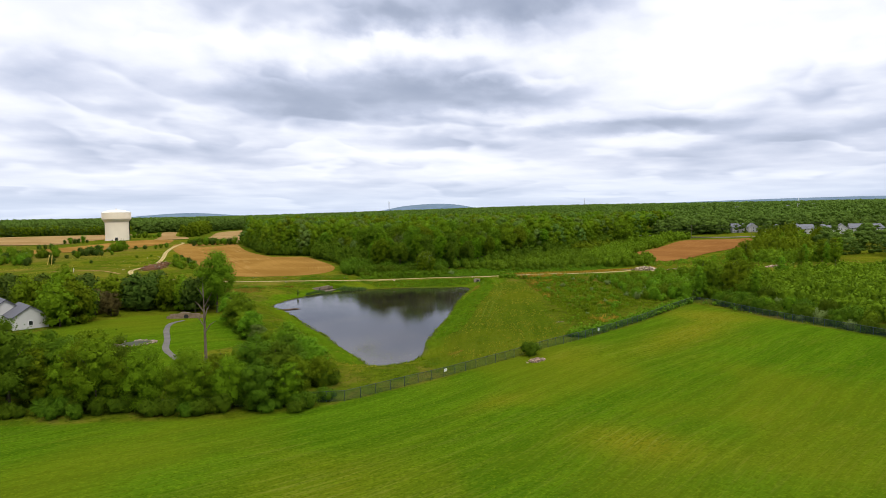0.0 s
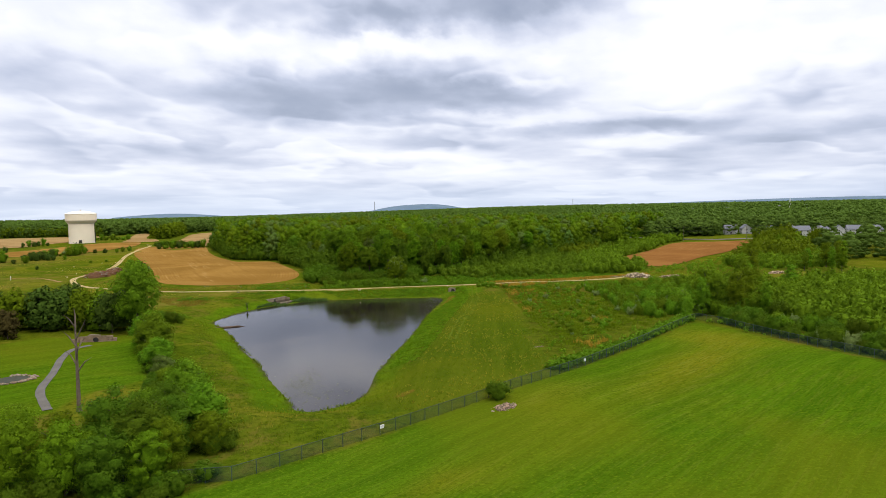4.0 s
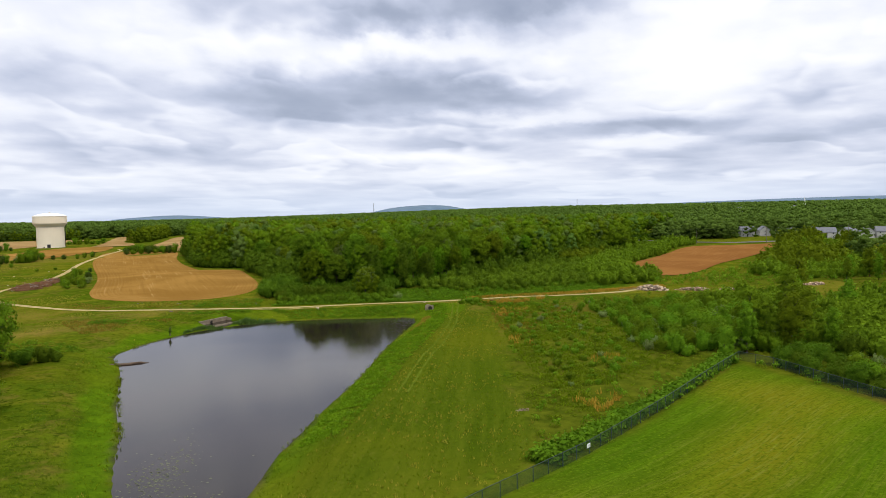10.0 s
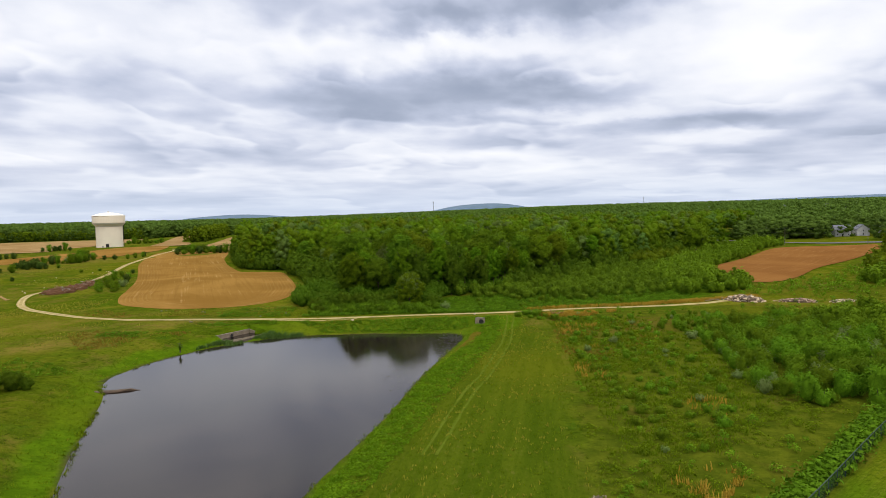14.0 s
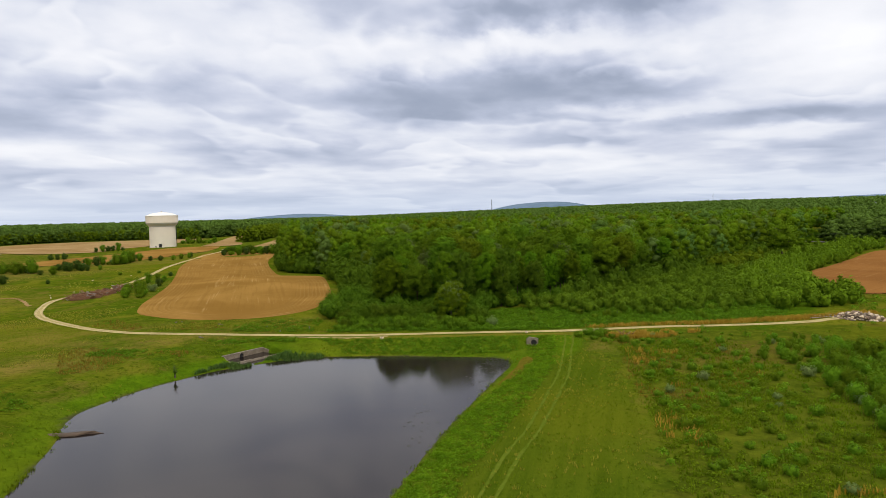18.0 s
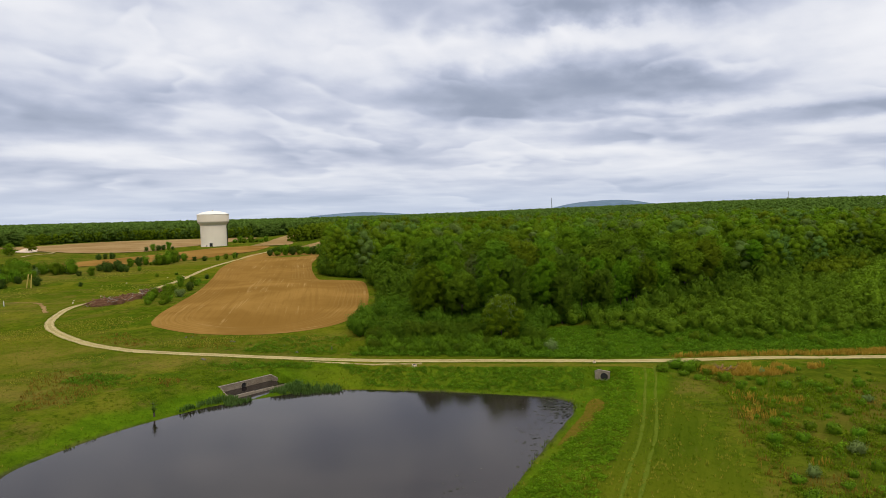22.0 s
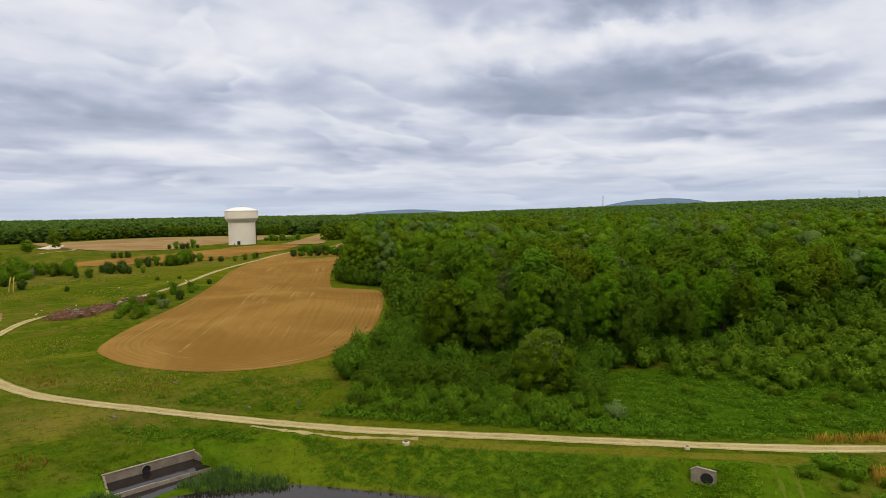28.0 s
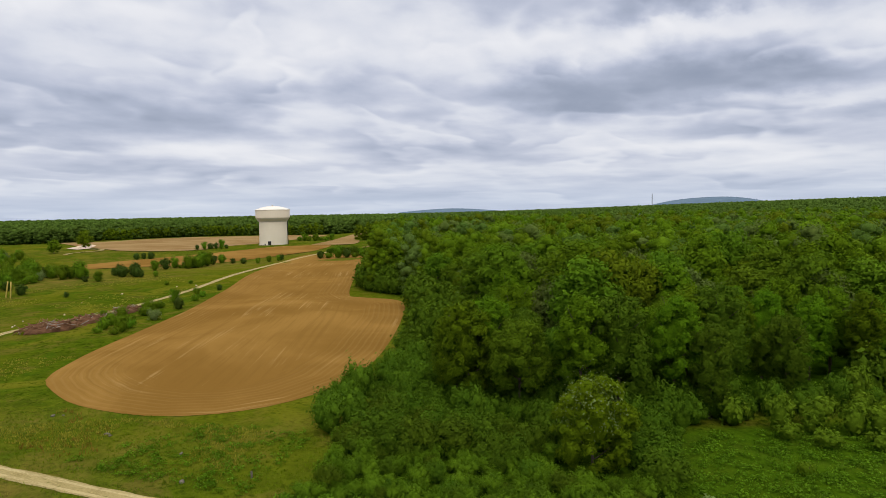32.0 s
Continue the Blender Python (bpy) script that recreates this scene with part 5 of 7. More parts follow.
for x, y in east[hug]:
    k = rng.random()
    kind = "silver_shrub" if k < 0.25 else "sapling" if k < 0.5 else "thicket"
    shrub(kind, x, y, rng.uniform(0.9, 1.3), "dense young trees beyond the lawn fence" if kind != "silver_shrub" else "silvery bush beyond the lawn fence", group="growth beyond the lawn fence")
fence_east = smooth_line([(80.5, 188), (83, 172), (85, 155), (91, 131), (99, 105), (108, 76)], 2.3)
for x, y in fence_east + rng.uniform((0.2, -0.8), (1.8, 0.8), fence_east.shape):
    kind = ("silver_shrub", "thicket", "shrub", "thicket")[int(rng.integers(4))]
    shrub(kind, x, y, rng.uniform(0.6, 1.1), "leafy bush leaning over the lawn fence" if kind != "silver_shrub" else "silvery bush leaning over the lawn fence", group="growth beyond the lawn fence")
for poly, sp, sd in (([(182, 372), (190, 376), (245, 440), (300, 504), (335, 520), (300, 430), (240, 350), (205, 338)], 6.0, 25), ([(128, 372), (138, 400), (148, 440), (176, 480), (225, 532), (270, 580), (250, 600), (190, 540), (150, 490), (120, 430), (105, 380)], 5.0, 27), ([(100, 338), (128, 352), (140, 372), (138, 400), (150, 442), (172, 484), (160, 500), (130, 440), (100, 380), (80, 345)], 5.5, 26)):
    east = np.concatenate([east, scatter(poly, sp, sd)])
    east = east[gap([(270, 458), (280, 478), (320, 476), (326, 462), (306, 444), (284, 448)], east[:, 0], east[:, 1]) > 1]
    hug = east[:, 0] < 101
bake("young_trees", light_kinds, [(x, y, rng.uniform(0.9, 1.5), rng.uniform(0.85, 1.2)) for x, y in east[~hug]], M["shrub_leaf"], "dense young trees beyond the lawn fence", "young trees")
corner_kinds = [tree_proto("slim young broadleaf tree at the fence corner", 12, 0.6, 2.8, 3000, 0.20, "shrub_leaf", 0.16, 5, group="trees at the fence corner"),
                tree_proto("slim young broadleaf tree at the fence corner", 13, 0.8, 3.1, 3200, 0.20, "hedge_leaf", 0.18, 5, group="trees at the fence corner")]
for x, y, s in ((81, 200, .95), (83.5, 204, 1.1), (87, 202, 1.05), (91, 200, .9), (96, 206, 1.0), (99, 198, .8), (104, 214, 1.0), (111, 229, 1.2), (117, 238, 1.25), (122, 244, 1.2), (114, 235, 1.1), (135, 240, 1.0), (205, 330, 0.9), (212, 338, 1.0), (220, 330, 1.0), (228, 345, 1.1), (240, 352, 1.0), (216, 318, .9), (250, 362, 1.1)):
    put(corner_kinds[int(rng.integers(2))], used, x, y, s)

# the hedgerow west of the lawn and the row down to the pond
hedge_kinds = [tree_proto("leafy hedgerow tree beside the lawn", 11, 0.3, 4.5, 8000, 0.165, "hedge_leaf", 0.2, 5, group="hedgerow trees"),
               tree_proto("leafy hedgerow tree beside the lawn", 13, 0.5, 4.3, 8000, 0.165, "deep_leaf", 0.2, 5, group="hedgerow trees"),
               tree_proto("thin leafy hedgerow tree beside the lawn", 12, 0.8, 3.5, 6500, 0.16, "hedge_leaf", 0.17, 5, group="hedgerow trees")]
for x, y in scatter([(-135, 102.5), (-36, 102.5), (-34, 110), (-44, 121), (-60, 112), (-92, 118), (-135, 120)], 4.8, 33):
    put(hedge_kinds[int(rng.integers(3))], used, x, y, (0.66 + 0.30 * min(1, max(0, (-x - 40) / 32))) * rng.uniform(0.78, 1.2))
row_kinds = [tree_proto("round leafy small tree beside the park lawn", 8.5, 0.1, 3.9, 5600, 0.165, "shrub_leaf", 0.16, 5, group="trees beside the park lawn"),
             tree_proto("bushy green small tree beside the park lawn", 7.5, 0.0, 4.1, 5200, 0.165, "hedge_leaf", 0.16, 5, group="trees beside the park lawn"),
             tree_proto("grey-green small tree beside the park lawn", 7.0, 0.0, 3.8, 5000, 0.165, "dusty_leaf", 0.15, 5, group="trees beside the park lawn")]
for k, (x, y, s) in enumerate(((-66.5, 187, 1.1), (-63, 181, 1.15), (-60, 172, .8), (-56.5, 164, .85), (-53.5, 157, .65), (-50, 149, .8), (-46.5, 142, .85), (-43, 135, .95), (-40, 129, .9), (-37, 122, .95), (-34.5, 116, .9), (-46, 128, .9), (-50, 135, .55), (-43, 119, 1.0))):
    put(row_kinds[(0, 0, 1, 0, 2, 1, 2, 0, 1, 0, 1, 2, 1, 0)[k]], used, x, y, s)
for x, y in np.concatenate([scatter([(-135, 100), (-35, 100), (-32, 107), (-60, 104), (-135, 104)], 2.6, 31), scatter([(-36, 112), (-44, 116), (-58, 160), (-66, 180), (-61, 182), (-52, 160), (-40, 134), (-32, 116)], 3.6, 32)]):
    shrub("thicket", x, y, rng.uniform(0.5, 0.95), "dense hedge bush beside the lawn", group="hedge bushes")
for x, y, k in ((-75, 221, 1.3), (-72, 223, 1.0), (-69.5, 223.6, 0.6)):
    shrub("thicket", x, y, k, "leafy bush along the ditch into the pond", group="bushes along the ditch")
for x, y in ((-214, 655), (-208, 652), (-203, 648), (-197, 643), (-192, 640), (-186, 637), (-180, 635), (-174, 633), (-168, 633), (-162, 637)):
    shrub("thicket", x, y, rng.uniform(1.0, 1.7), "round green bush at the end of the field", group="bushes at the field's end")
tall = tree_proto("tall feathery pale green tree by the park", 15, 2.0, 5.4, 7500, 0.22, "shrub_leaf", 0.24, 6)
put(tall, used, -76, 208, 1.2)
back_kinds = [tree_proto("leafy tree behind the park lawn", 10, 0.2, 4.4, 1800, 0.34, "hedge_leaf", 0.2, 4, group="trees behind the park"),
              tree_proto("dark leafy tree behind the park lawn", 10, 0.2, 4.2, 1800, 0.34, "dark_leaf", 0.2, 4, group="trees behind the park")]
for x, y in np.concatenate([scatter([(-79, 209), (-79, 222), (-200, 232), (-205, 212), (-130, 208)], 6.4, 34), scatter([(-106, 186), (-112, 200), (-118, 205), (-120, 184)], 5, 35), scatter([(-122, 122), (-122, 170), (-150, 176), (-165, 120)], 8, 36)]):
    put(back_kinds[int(rng.random() < 0.3)], used, x, y, rng.uniform(0.75, 1.15))
russet = tree_proto("dull russet-leaved tree behind the park lawn", 10, 0.4, 4.2, 2200, 0.30, "russet_leaf", 0.2, 4, group="trees behind the park")
for x, y, q in ((-128, 214, 0.95), (-121, 211, 1.05), (-113.5, 208, 0.9), (-107, 204, 0.8)):
    put(russet, used, x, y, q)
snag = tagged(new("dead_tree"), "bare grey dead tree standing in the hedgerow", "dead tree")
part("trunk", trunk_geo(17, 0.34, 8, 2.4, 0.5, low=0.35), M["snag"], snag)
snag.location = (-60.6, 137, ground_z(-60.6, 137))

lawn_tree = tree_proto("young leafy tree standing in the mown lawn", 8.5, 1.0, 2.4, 3000, 0.16, "shrub_leaf", 0.12, 5)
put(lawn_tree, used, 10, 41, 1.0, 1.0)

# shrubs dotted over the open land to the west
WEST = {"shrub": "low green bush on the open ground", "sapling": "young green tree on the open ground", "cedar": "dark cedar on the open ground", "silver_shrub": "silvery bush by the brush heap"}


def west(kind, x, y, s):
    shrub(kind, x, y, s, WEST[kind], group="bushes on the open ground")


# a row and two clumps of cedars before the ploughed strip
for x, y, s in ((-244, 566, 1.8), (-244, 574, 1.5), (-236, 574, 1.3), (-228, 573, 1.5), (-220, 576, 1.0), (-219, 586, 1.2), (-216, 592, 1.0), (-218, 598, 1.3), (-254, 503, 1.6), (-248, 500, 1.9), (-243, 497, 2.0), (-240, 501, 2.2), (-236, 498, 1.7), (-246, 508, 2.0),
                (-252, 528, 1.7), (-251, 535, 1.9), (-252, 543, 1.6), (-232, 497, 1.2), (-226, 500, 0.8), (-322, 588, 1.6), (-318, 590, 1.3), (-314, 592, 1.7), (-338, 667, 1.3), (-335, 672, 1.7), (-333, 677, 1.9), (-331, 681, 1.6), (-328, 684, 1.8), (-325, 686, 1.2), (-240, 441, 1.7), (-249, 480, 1.2), (-242, 481, 1.5), (-267, 492, 1.3)):
    west("cedar" if rng.random() < 0.7 else "sapling", x, y, s)
for poly, sp, sd in (([(-249, 540), (-240, 540), (-238, 556), (-246, 560)], 3.4, 85), ([(-320, 440), (-250, 430), (-262, 462), (-290, 500), (-330, 515)], 6.0, 82), ([(-440, 585), (-410, 580), (-340, 500), (-300, 440), (-340, 430), (-420, 520)], 8.0, 83), ([(-290, 492), (-262, 482), (-258, 494), (-285, 502)], 5.0, 86)):
    for x, y in scatter(poly, sp, sd, 0.5):
        west(("shrub", "sapling", "sapling", "silver_shrub" if rng.random() < 0.4 else "cedar")[int(rng.integers(4))], x, y, rng.uniform(1.0, 2.3))
# along the brush heaps and the field's near end
for x, y, s, k in ((-134, 384, 1.1, "shrub"), (-134.5, 387, 1.3, "sapling"), (-137, 392, 1.4, "shrub"), (-140, 384, 1.0, "shrub"), (-143, 389, 1.5, "shrub"), (-146, 395, 1.2, "sapling"), (-140, 405, 1.6, "silver_shrub"), (-148, 425, 1.3, "cedar"), (-157, 426, 1.5, "shrub"), (-154, 418, 1.4, "sapling"), (-150, 412, 1.6, "shrub"), (-163, 408, 1.2, "shrub"), (-160, 437, 1.3, "sapling"),
                   (-155, 442, 1.2, "shrub"), (-160, 452, 1.0, "shrub"), (-165, 455, 0.9, "sapling"), (-143, 399, 1.2, "shrub"), (-150, 403, 1.3, "sapling"), (-215, 440, 0.8, "cedar"), (-166, 470, 0.9, "cedar"), (-276, 560, 1.2, "cedar"), (-262, 600, 0.8, "cedar"), (-200, 478, 0.9, "shrub"), (-192, 484, 0.8, "shrub"),
                   (-198, 612, 1.9, "cedar"), (-194, 615, 2.1, "shrub"), (-189, 619, 2.0, "sapling"), (-184, 621, 2.2, "cedar"), (-179, 622, 1.8, "shrub"), (-173, 624, 2.0, "sapling"), (-168, 622, 2.3, "cedar"), (-163, 621, 2.1, "sapling"), (-158, 623, 1.6, "shrub"), (-154, 624, 1.4, "shrub"),
                   (-329, 805, 2.0, "shrub"), (-322, 803, 2.2, "sapling"), (-316, 800, 2.4, "shrub"), (-310, 803, 2.0, "sapling"), (-305, 805, 2.2, "shrub"), (-299, 805, 2.0, "shrub"), (-294, 806, 1.8, "sapling")):
    west(k, x, y, s)

# the far woods
def far_spots(lo, hi, spacing, seed):
    r = np.random.default_rng(seed)
    out = []
    for rr in np.arange(lo, hi, spacing * 1.1):
        n = int(rr * radians(120) / spacing)
        a = (np.arange(n) + r.uniform(0, 1, n)) / n * radians(120) - radians(58)
        q = rr + r.uniform(0, spacing, n)
        out.append(np.stack([q * np.sin(a), 200 + q * np.cos(a)], 1))
    return np.concatenate(out)


OPEN = [(-1300, 600), (-700, 692), (-600, 706), (-562, 730), (-562, 800), (-541, 842), (-503, 888), (-442, 920), (-365, 935), (-352, 985), (-328, 1010), (-285, 1000), (-262, 1060), (-225, 1060), (-190, 900), (-168, 812), (-142, 690), (-128, 630), (-165, 660), (-100, 470), (0, 330), (60, 360), (165, 520), (205, 580), (245, 628), (300, 640),
        (322, 606), (326, 545), (238, 442), (192, 375), (205, 345), (235, 200), (220, 110), (240, 0), (-1300, 0)]
HOMES = ((341, 632), (356, 630), (369, 616), (385, 605), (362, 556), (377, 549), (398, 556), (411, 552), (424, 548))
HIGHWAY = [(180, 700), (240, 655), (272, 600), (290, 582), (320, 535), (350, 490)]


GLADE = [(270, 458), (280, 478), (320, 476), (326, 462), (306, 444), (284, 448)]


def free(p, near_homes=9.0):
    ok = ~inside(OPEN, p[:, 0], p[:, 1]) & (gap(WOODS, p[:, 0], p[:, 1]) > 3) & (gap(HIGHWAY, p[:, 0], p[:, 1], False) > 8) & (gap(RED, p[:, 0], p[:, 1]) > 5)
    for hx, hy in HOMES:
        ok &= np.hypot(p[:, 0] - hx, p[:, 1] - hy) > near_homes
        ahead, aside = (hx - p[:, 0]) * 0.58 + (hy - p[:, 1]) * 0.81, (hx - p[:, 0]) * 0.81 - (hy - p[:, 1]) * 0.58
        ok &= ~((ahead > 0) & (ahead < 130) & (np.abs(aside) < 9) & (np.sin(p[:, 0] * 12.9 + p[:, 1] * 7.3) > -0.7))
    ok &= gap(GLADE, p[:, 0], p[:, 1]) > 2
    return p[ok]


front = free(far_spots(300, 1150, 6.8, 3))
front = front[(gap(OPEN, front[:, 0], front[:, 1]) < 42) & (front[:, 1] > 380)]
back = free(far_spots(330, 1250, 12.5, 5))
back = back[gap(OPEN, back[:, 0], back[:, 1]) > 40]
deep = np.concatenate([free(far_spots(1250, 1750, 23.0, 4)), free(far_spots(1750, 2900, 38.0, 6))])
far_kinds = [full_crown(17, 4, 6.5 * rng.uniform(0.85, 1.2), 5, 25, 1.2) for _ in range(10)]
eastern = (front[:, 1] < 560) & (front[:, 0] > 0)
bake("eastern_growth", light_kinds, [(x, y, rng.uniform(1.2, 2.6), rng.uniform(0.9, 1.2)) for x, y in front[eastern]], M["hedge_leaf"], "young woods beyond the red field", "young woods")
edge_kinds = [full_crown(18, 0.0, 5.8 * rng.uniform(0.8, 1.2), 11, 165, 0.72) for _ in range(8)]
bake("wood_edge", edge_kinds, [(x, y, rng.uniform(0.75, 1.4), rng.uniform(0.55, 0.85)) for x, y in front[~eastern]] + [(x, y, rng.uniform(0.8, 1.25), rng.uniform(0.6, 0.8)) for x, y in back if 120 < y <= 560 or (x > 0 and 560 < y <= 700)], M["far_leaf"], "rows of distant trees along the open land", "woods")
plantation = smooth_line([(-556, 790), (-541, 840), (-503, 886), (-442, 918), (-372, 930)], 4.0)
plantation = np.concatenate([plantation + np.array([-0.6, 0.8]) * o + rng.uniform(-2, 2, plantation.shape) for o in (2, 7, 12, 18, 24)])
bake("young_plantation", edge_kinds, [(x, y, rng.uniform(0.5, 0.7), rng.uniform(0.95, 1.2)) for x, y in plantation], M["hedge_leaf"], "even belt of young trees beyond the ploughed strip", "young woods")
hedge_c = smooth_line([(-268, 812), (-262, 825), (-266, 860), (-274, 910), (-282, 960), (-292, 1015)], 5.0)
hedge_c = np.concatenate([hedge_c + rng.uniform(-4, 4, hedge_c.shape) for _ in range(3)])
bake("field_hedge", edge_kinds, [(x, y, rng.uniform(0.7, 1.05), rng.uniform(0.8, 1.05)) for x, y in hedge_c], M["hedge_leaf"], "tall hedge between the far ploughed strips", "hedge")
far_list = [(x, y, q, rng.uniform(0.9, 1.15) * 1.05 / q) for x, y in back if y > (700 if x > 0 else 560) for q in (rng.uniform(0.8, 1.4),)] + [(x, y, q, rng.uniform(0.94, 1.06) * 1.0 / q) for x, y in deep for q in (rng.uniform(1.3, 2.1) * (1.0 if math.hypot(x, y - 200) < 1750 else 1.6),)]
bake("far_woods", far_kinds, far_list, M["far_leaf"], "distant green woods reaching to the horizon", "woods")


def tufts(name, spots, n, size, mat, label, category, tall=1.0):
    """Grass or weed tufts: fans of narrow blades, all as one stuff."""
    spots = np.asarray(spots, float)
    z = land(spots[:, 0], spots[:, 1])
    k = len(spots)
    a = rng.uniform(0, 6.28, (k, n))
    lean = rng.uniform(0.1, 0.7, (k, n))
    h = size * rng.uniform(0.6, 1.3, (k, n)) * tall
    w = 0.10 * size * rng.uniform(0.7, 1.5, (k, n))
    ox, oy = rng.normal(0, 0.35 * size, (k, n)), rng.normal(0, 0.35 * size, (k, n))
    bx, by, bz = spots[:, :1] + ox, spots[:, 1:2] + oy, np.repeat(z[:, None], n, 1) - 0.05
    tx, ty = bx + np.cos(a) * h * lean, by + np.sin(a) * h * lean
    px, py = -np.sin(a) * w, np.cos(a) * w
    v = np.stack([np.stack([bx - px, by - py, bz], -1), np.stack([bx + px, by + py, bz], -1), np.stack([tx + px * .4, ty + py * .4, bz + h], -1), np.stack([tx - px * .4, ty - py * .4, bz + h * 0.93], -1)], 2).reshape(-1, 3)
    me = mesh_of(name, v, np.arange(len(v)).reshape(-1, 4), mat)
    return tagged(new(name, me), label, category, kind="stuff")


def strewn(poly, n, seed, clump=0.0, size=8):
    r = np.random.default_rng(seed)
    poly = np.asarray(poly, float)
    lo, hi = poly.min(0), poly.max(0)
    p = r.uniform(lo, hi, (n * 4, 2))
    p = p[inside(poly, p[:, 0], p[:, 1]) & (gap(POND, p[:, 0], p[:, 1]) > 0.4) & (gap(ROAD, p[:, 0], p[:, 1], False) > 2.3)]
    if clump:
        p = p[wobble(p[:, 0], p[:, 1], size, seed) > clump]
    return p[:n]


BANK = [(-70, 240), (-70, 302), (40, 302), (40, 264), (30, 200), (25, 155), (-12, 122), (-34, 112), (-48, 160), (-60, 200)]
tufts("meadow_grass", np.concatenate([strewn(BANK, 9000, 41), strewn([(-120, 240), (-60, 300), (-110, 312), (-165, 345), (-170, 250)], 2500, 42), strewn([(-110, 318), (-90, 330), (-40, 330), (-20, 309), (-70, 309)], 2200, 43)]), 5, 0.28, M["grass"], "tall green meadow grass tufts", "grass")
tufts("dry_grass", np.concatenate([strewn([(38, 311), (100, 325.5), (125, 334), (125, 338), (98, 329.5), (37, 314)], 1500, 45), strewn([(40, 298), (52, 297), (70, 309), (62, 309), (41, 304)], 420, 46, 0.05, 4), strewn([(40, 250), (66, 262), (60, 290), (42, 290)], 130, 48, 0.35, 5), strewn([(36, 165), (60, 195), (45, 240), (36, 240)], 160, 49, 0.35, 5)]), 7, 0.85, M["straw"], "tall orange straw-coloured grass tufts", "dry grass")
tufts("rough_grass", strewn([(33, 172), (58, 196), (74, 230), (68, 292), (42, 300), (39, 262), (36, 235)], 3200, 96, -0.3, 4), 6, 0.5, M["weed_leaf"], "tall rough green grass among the scrub", "grass")
tufts("brown_grass", np.concatenate([strewn([(-98, 286), (-80, 260), (-73, 264), (-72, 278), (-90, 290)], 420, 91, 0.0, 3), strewn([(36, 232), (52, 246), (66, 264), (64, 292), (42, 296), (38, 262)], 520, 95, 0.05, 4), strewn([(-72, 280), (-63, 279), (-62, 284), (-71, 284)], 50, 92, -0.2, 2), strewn([(-116, 318), (-98, 312), (-94, 320), (-112, 334)], 110, 93, 0.0, 3), strewn([(-100, 316), (-70, 312), (-62, 326), (-92, 329)], 110, 94, 0.2, 4)]), 5, 0.5, M["brown_grass"], "short brownish dry grass tufts", "dry grass")
tufts("pale_grass", np.concatenate([strewn(BANK, 900, 44, 0.25, 7), strewn([(-8, 126), (22, 150), (30, 200), (38, 264), (34, 300), (26, 300), (15, 262), (2, 200), (-10, 150)], 1000, 59, -0.2, 5), strewn([(-120, 240), (-70, 300), (-110, 312), (-165, 345)], 1600, 47, 0.1, 9), strewn([(-100, 316), (-75, 328), (-50, 330), (-45, 312)], 900, 50, -0.1, 6), strewn([(-150, 312), (-116, 330), (-122, 362), (-150, 350)], 700, 56, 0.0, 7), strewn([(-260, 380), (-180, 340), (-175, 470), (-240, 520)], 1500, 57, 0.1, 12)]), 5, 0.36, M["pale_grass"], "pale yellowish seeding grass tufts", "grass")
road_line = smooth_line(ROAD, 0.5)
road_line = road_line[(np.abs(road_line[:, 0] + 40) < 130)]
road_n = np.gradient(road_line, axis=0)[:, ::-1] * np.array([1, -1])
road_n /= np.linalg.norm(road_n, axis=1)[:, None]
road_side = np.concatenate([road_line + road_n * (g * rng.uniform(1.5, 2.3, (len(road_line), 1))) for g in (-1, 1)])
tufts("verge_grass", road_side, 5, 0.28, M["grass"], "short grass fringe along the gravel track", "grass")
weed_kinds = [crown(clump_lobes(4, 0.5, 0.1, 0.35, 0.2, 0.45), 44, 0.115, 0.6, 0) for _ in range(6)]
weeds = np.concatenate([strewn(ROUGH, 2400, 51, 0.0, 5), strewn([(25, 156), (30, 156), (66, 196), (64, 250), (60, 300), (40, 302), (41, 264), (31, 203)], 1800, 58, -0.15, 4), strewn([(26, 150), (30, 156), (76, 199), (74, 194), (31, 152)], 300, 53)])
bake("weeds", weed_kinds, [(x, y, rng.uniform(0.4, 1.15), rng.uniform(0.6, 1.1)) for x, y in weeds], M["weed_leaf"], "low leafy weeds in the rough grass", "weeds")
fence_side = smooth_line([(24, 150), (50, 172), (74, 194)], 0.12)
fence_side = fence_side + np.stack([-np.ones(len(fence_side)), np.ones(len(fence_side))], 1) * 0.707 * rng.uniform(-0.35, 1.3, (len(fence_side), 1))
vine_spots = [(x, y, rng.uniform(1.2, 2.7), rng.uniform(0.75, 1.1)) for x, y in fence_side] + [(x, y, rng.uniform(0.7, 1.6), rng.uniform(0.6, 1.0)) for x, y in strewn([(-14, 311), (20, 310), (60, 318), (96, 328), (110, 360), (80, 380), (40, 354), (14, 345), (2, 336)], 2600, 54)]
vine_spots += [(x, y, rng.uniform(0.5, 1.0), rng.uniform(0.6, 1.1)) for x, y in strewn([(-26, 291.5), (17, 290), (18, 300.5), (-35, 300)], 900, 55)]
vine_spots += [(x, y, rng.uniform(0.8, 1.7), rng.uniform(0.7, 1.2)) for x, y in strewn([(-36, 309.5), (20, 310), (20, 320), (-6, 315.5), (-32, 315)], 620, 60)]
herbs = strewn([(18, 293), (20, 301), (27, 302), (26, 284), (23, 266), (16, 238), (9, 214), (3, 188), (-3, 168), (-9, 168), (-2, 204), (6, 240), (13.5, 262), (20, 279), (21, 288)], 2900, 52)
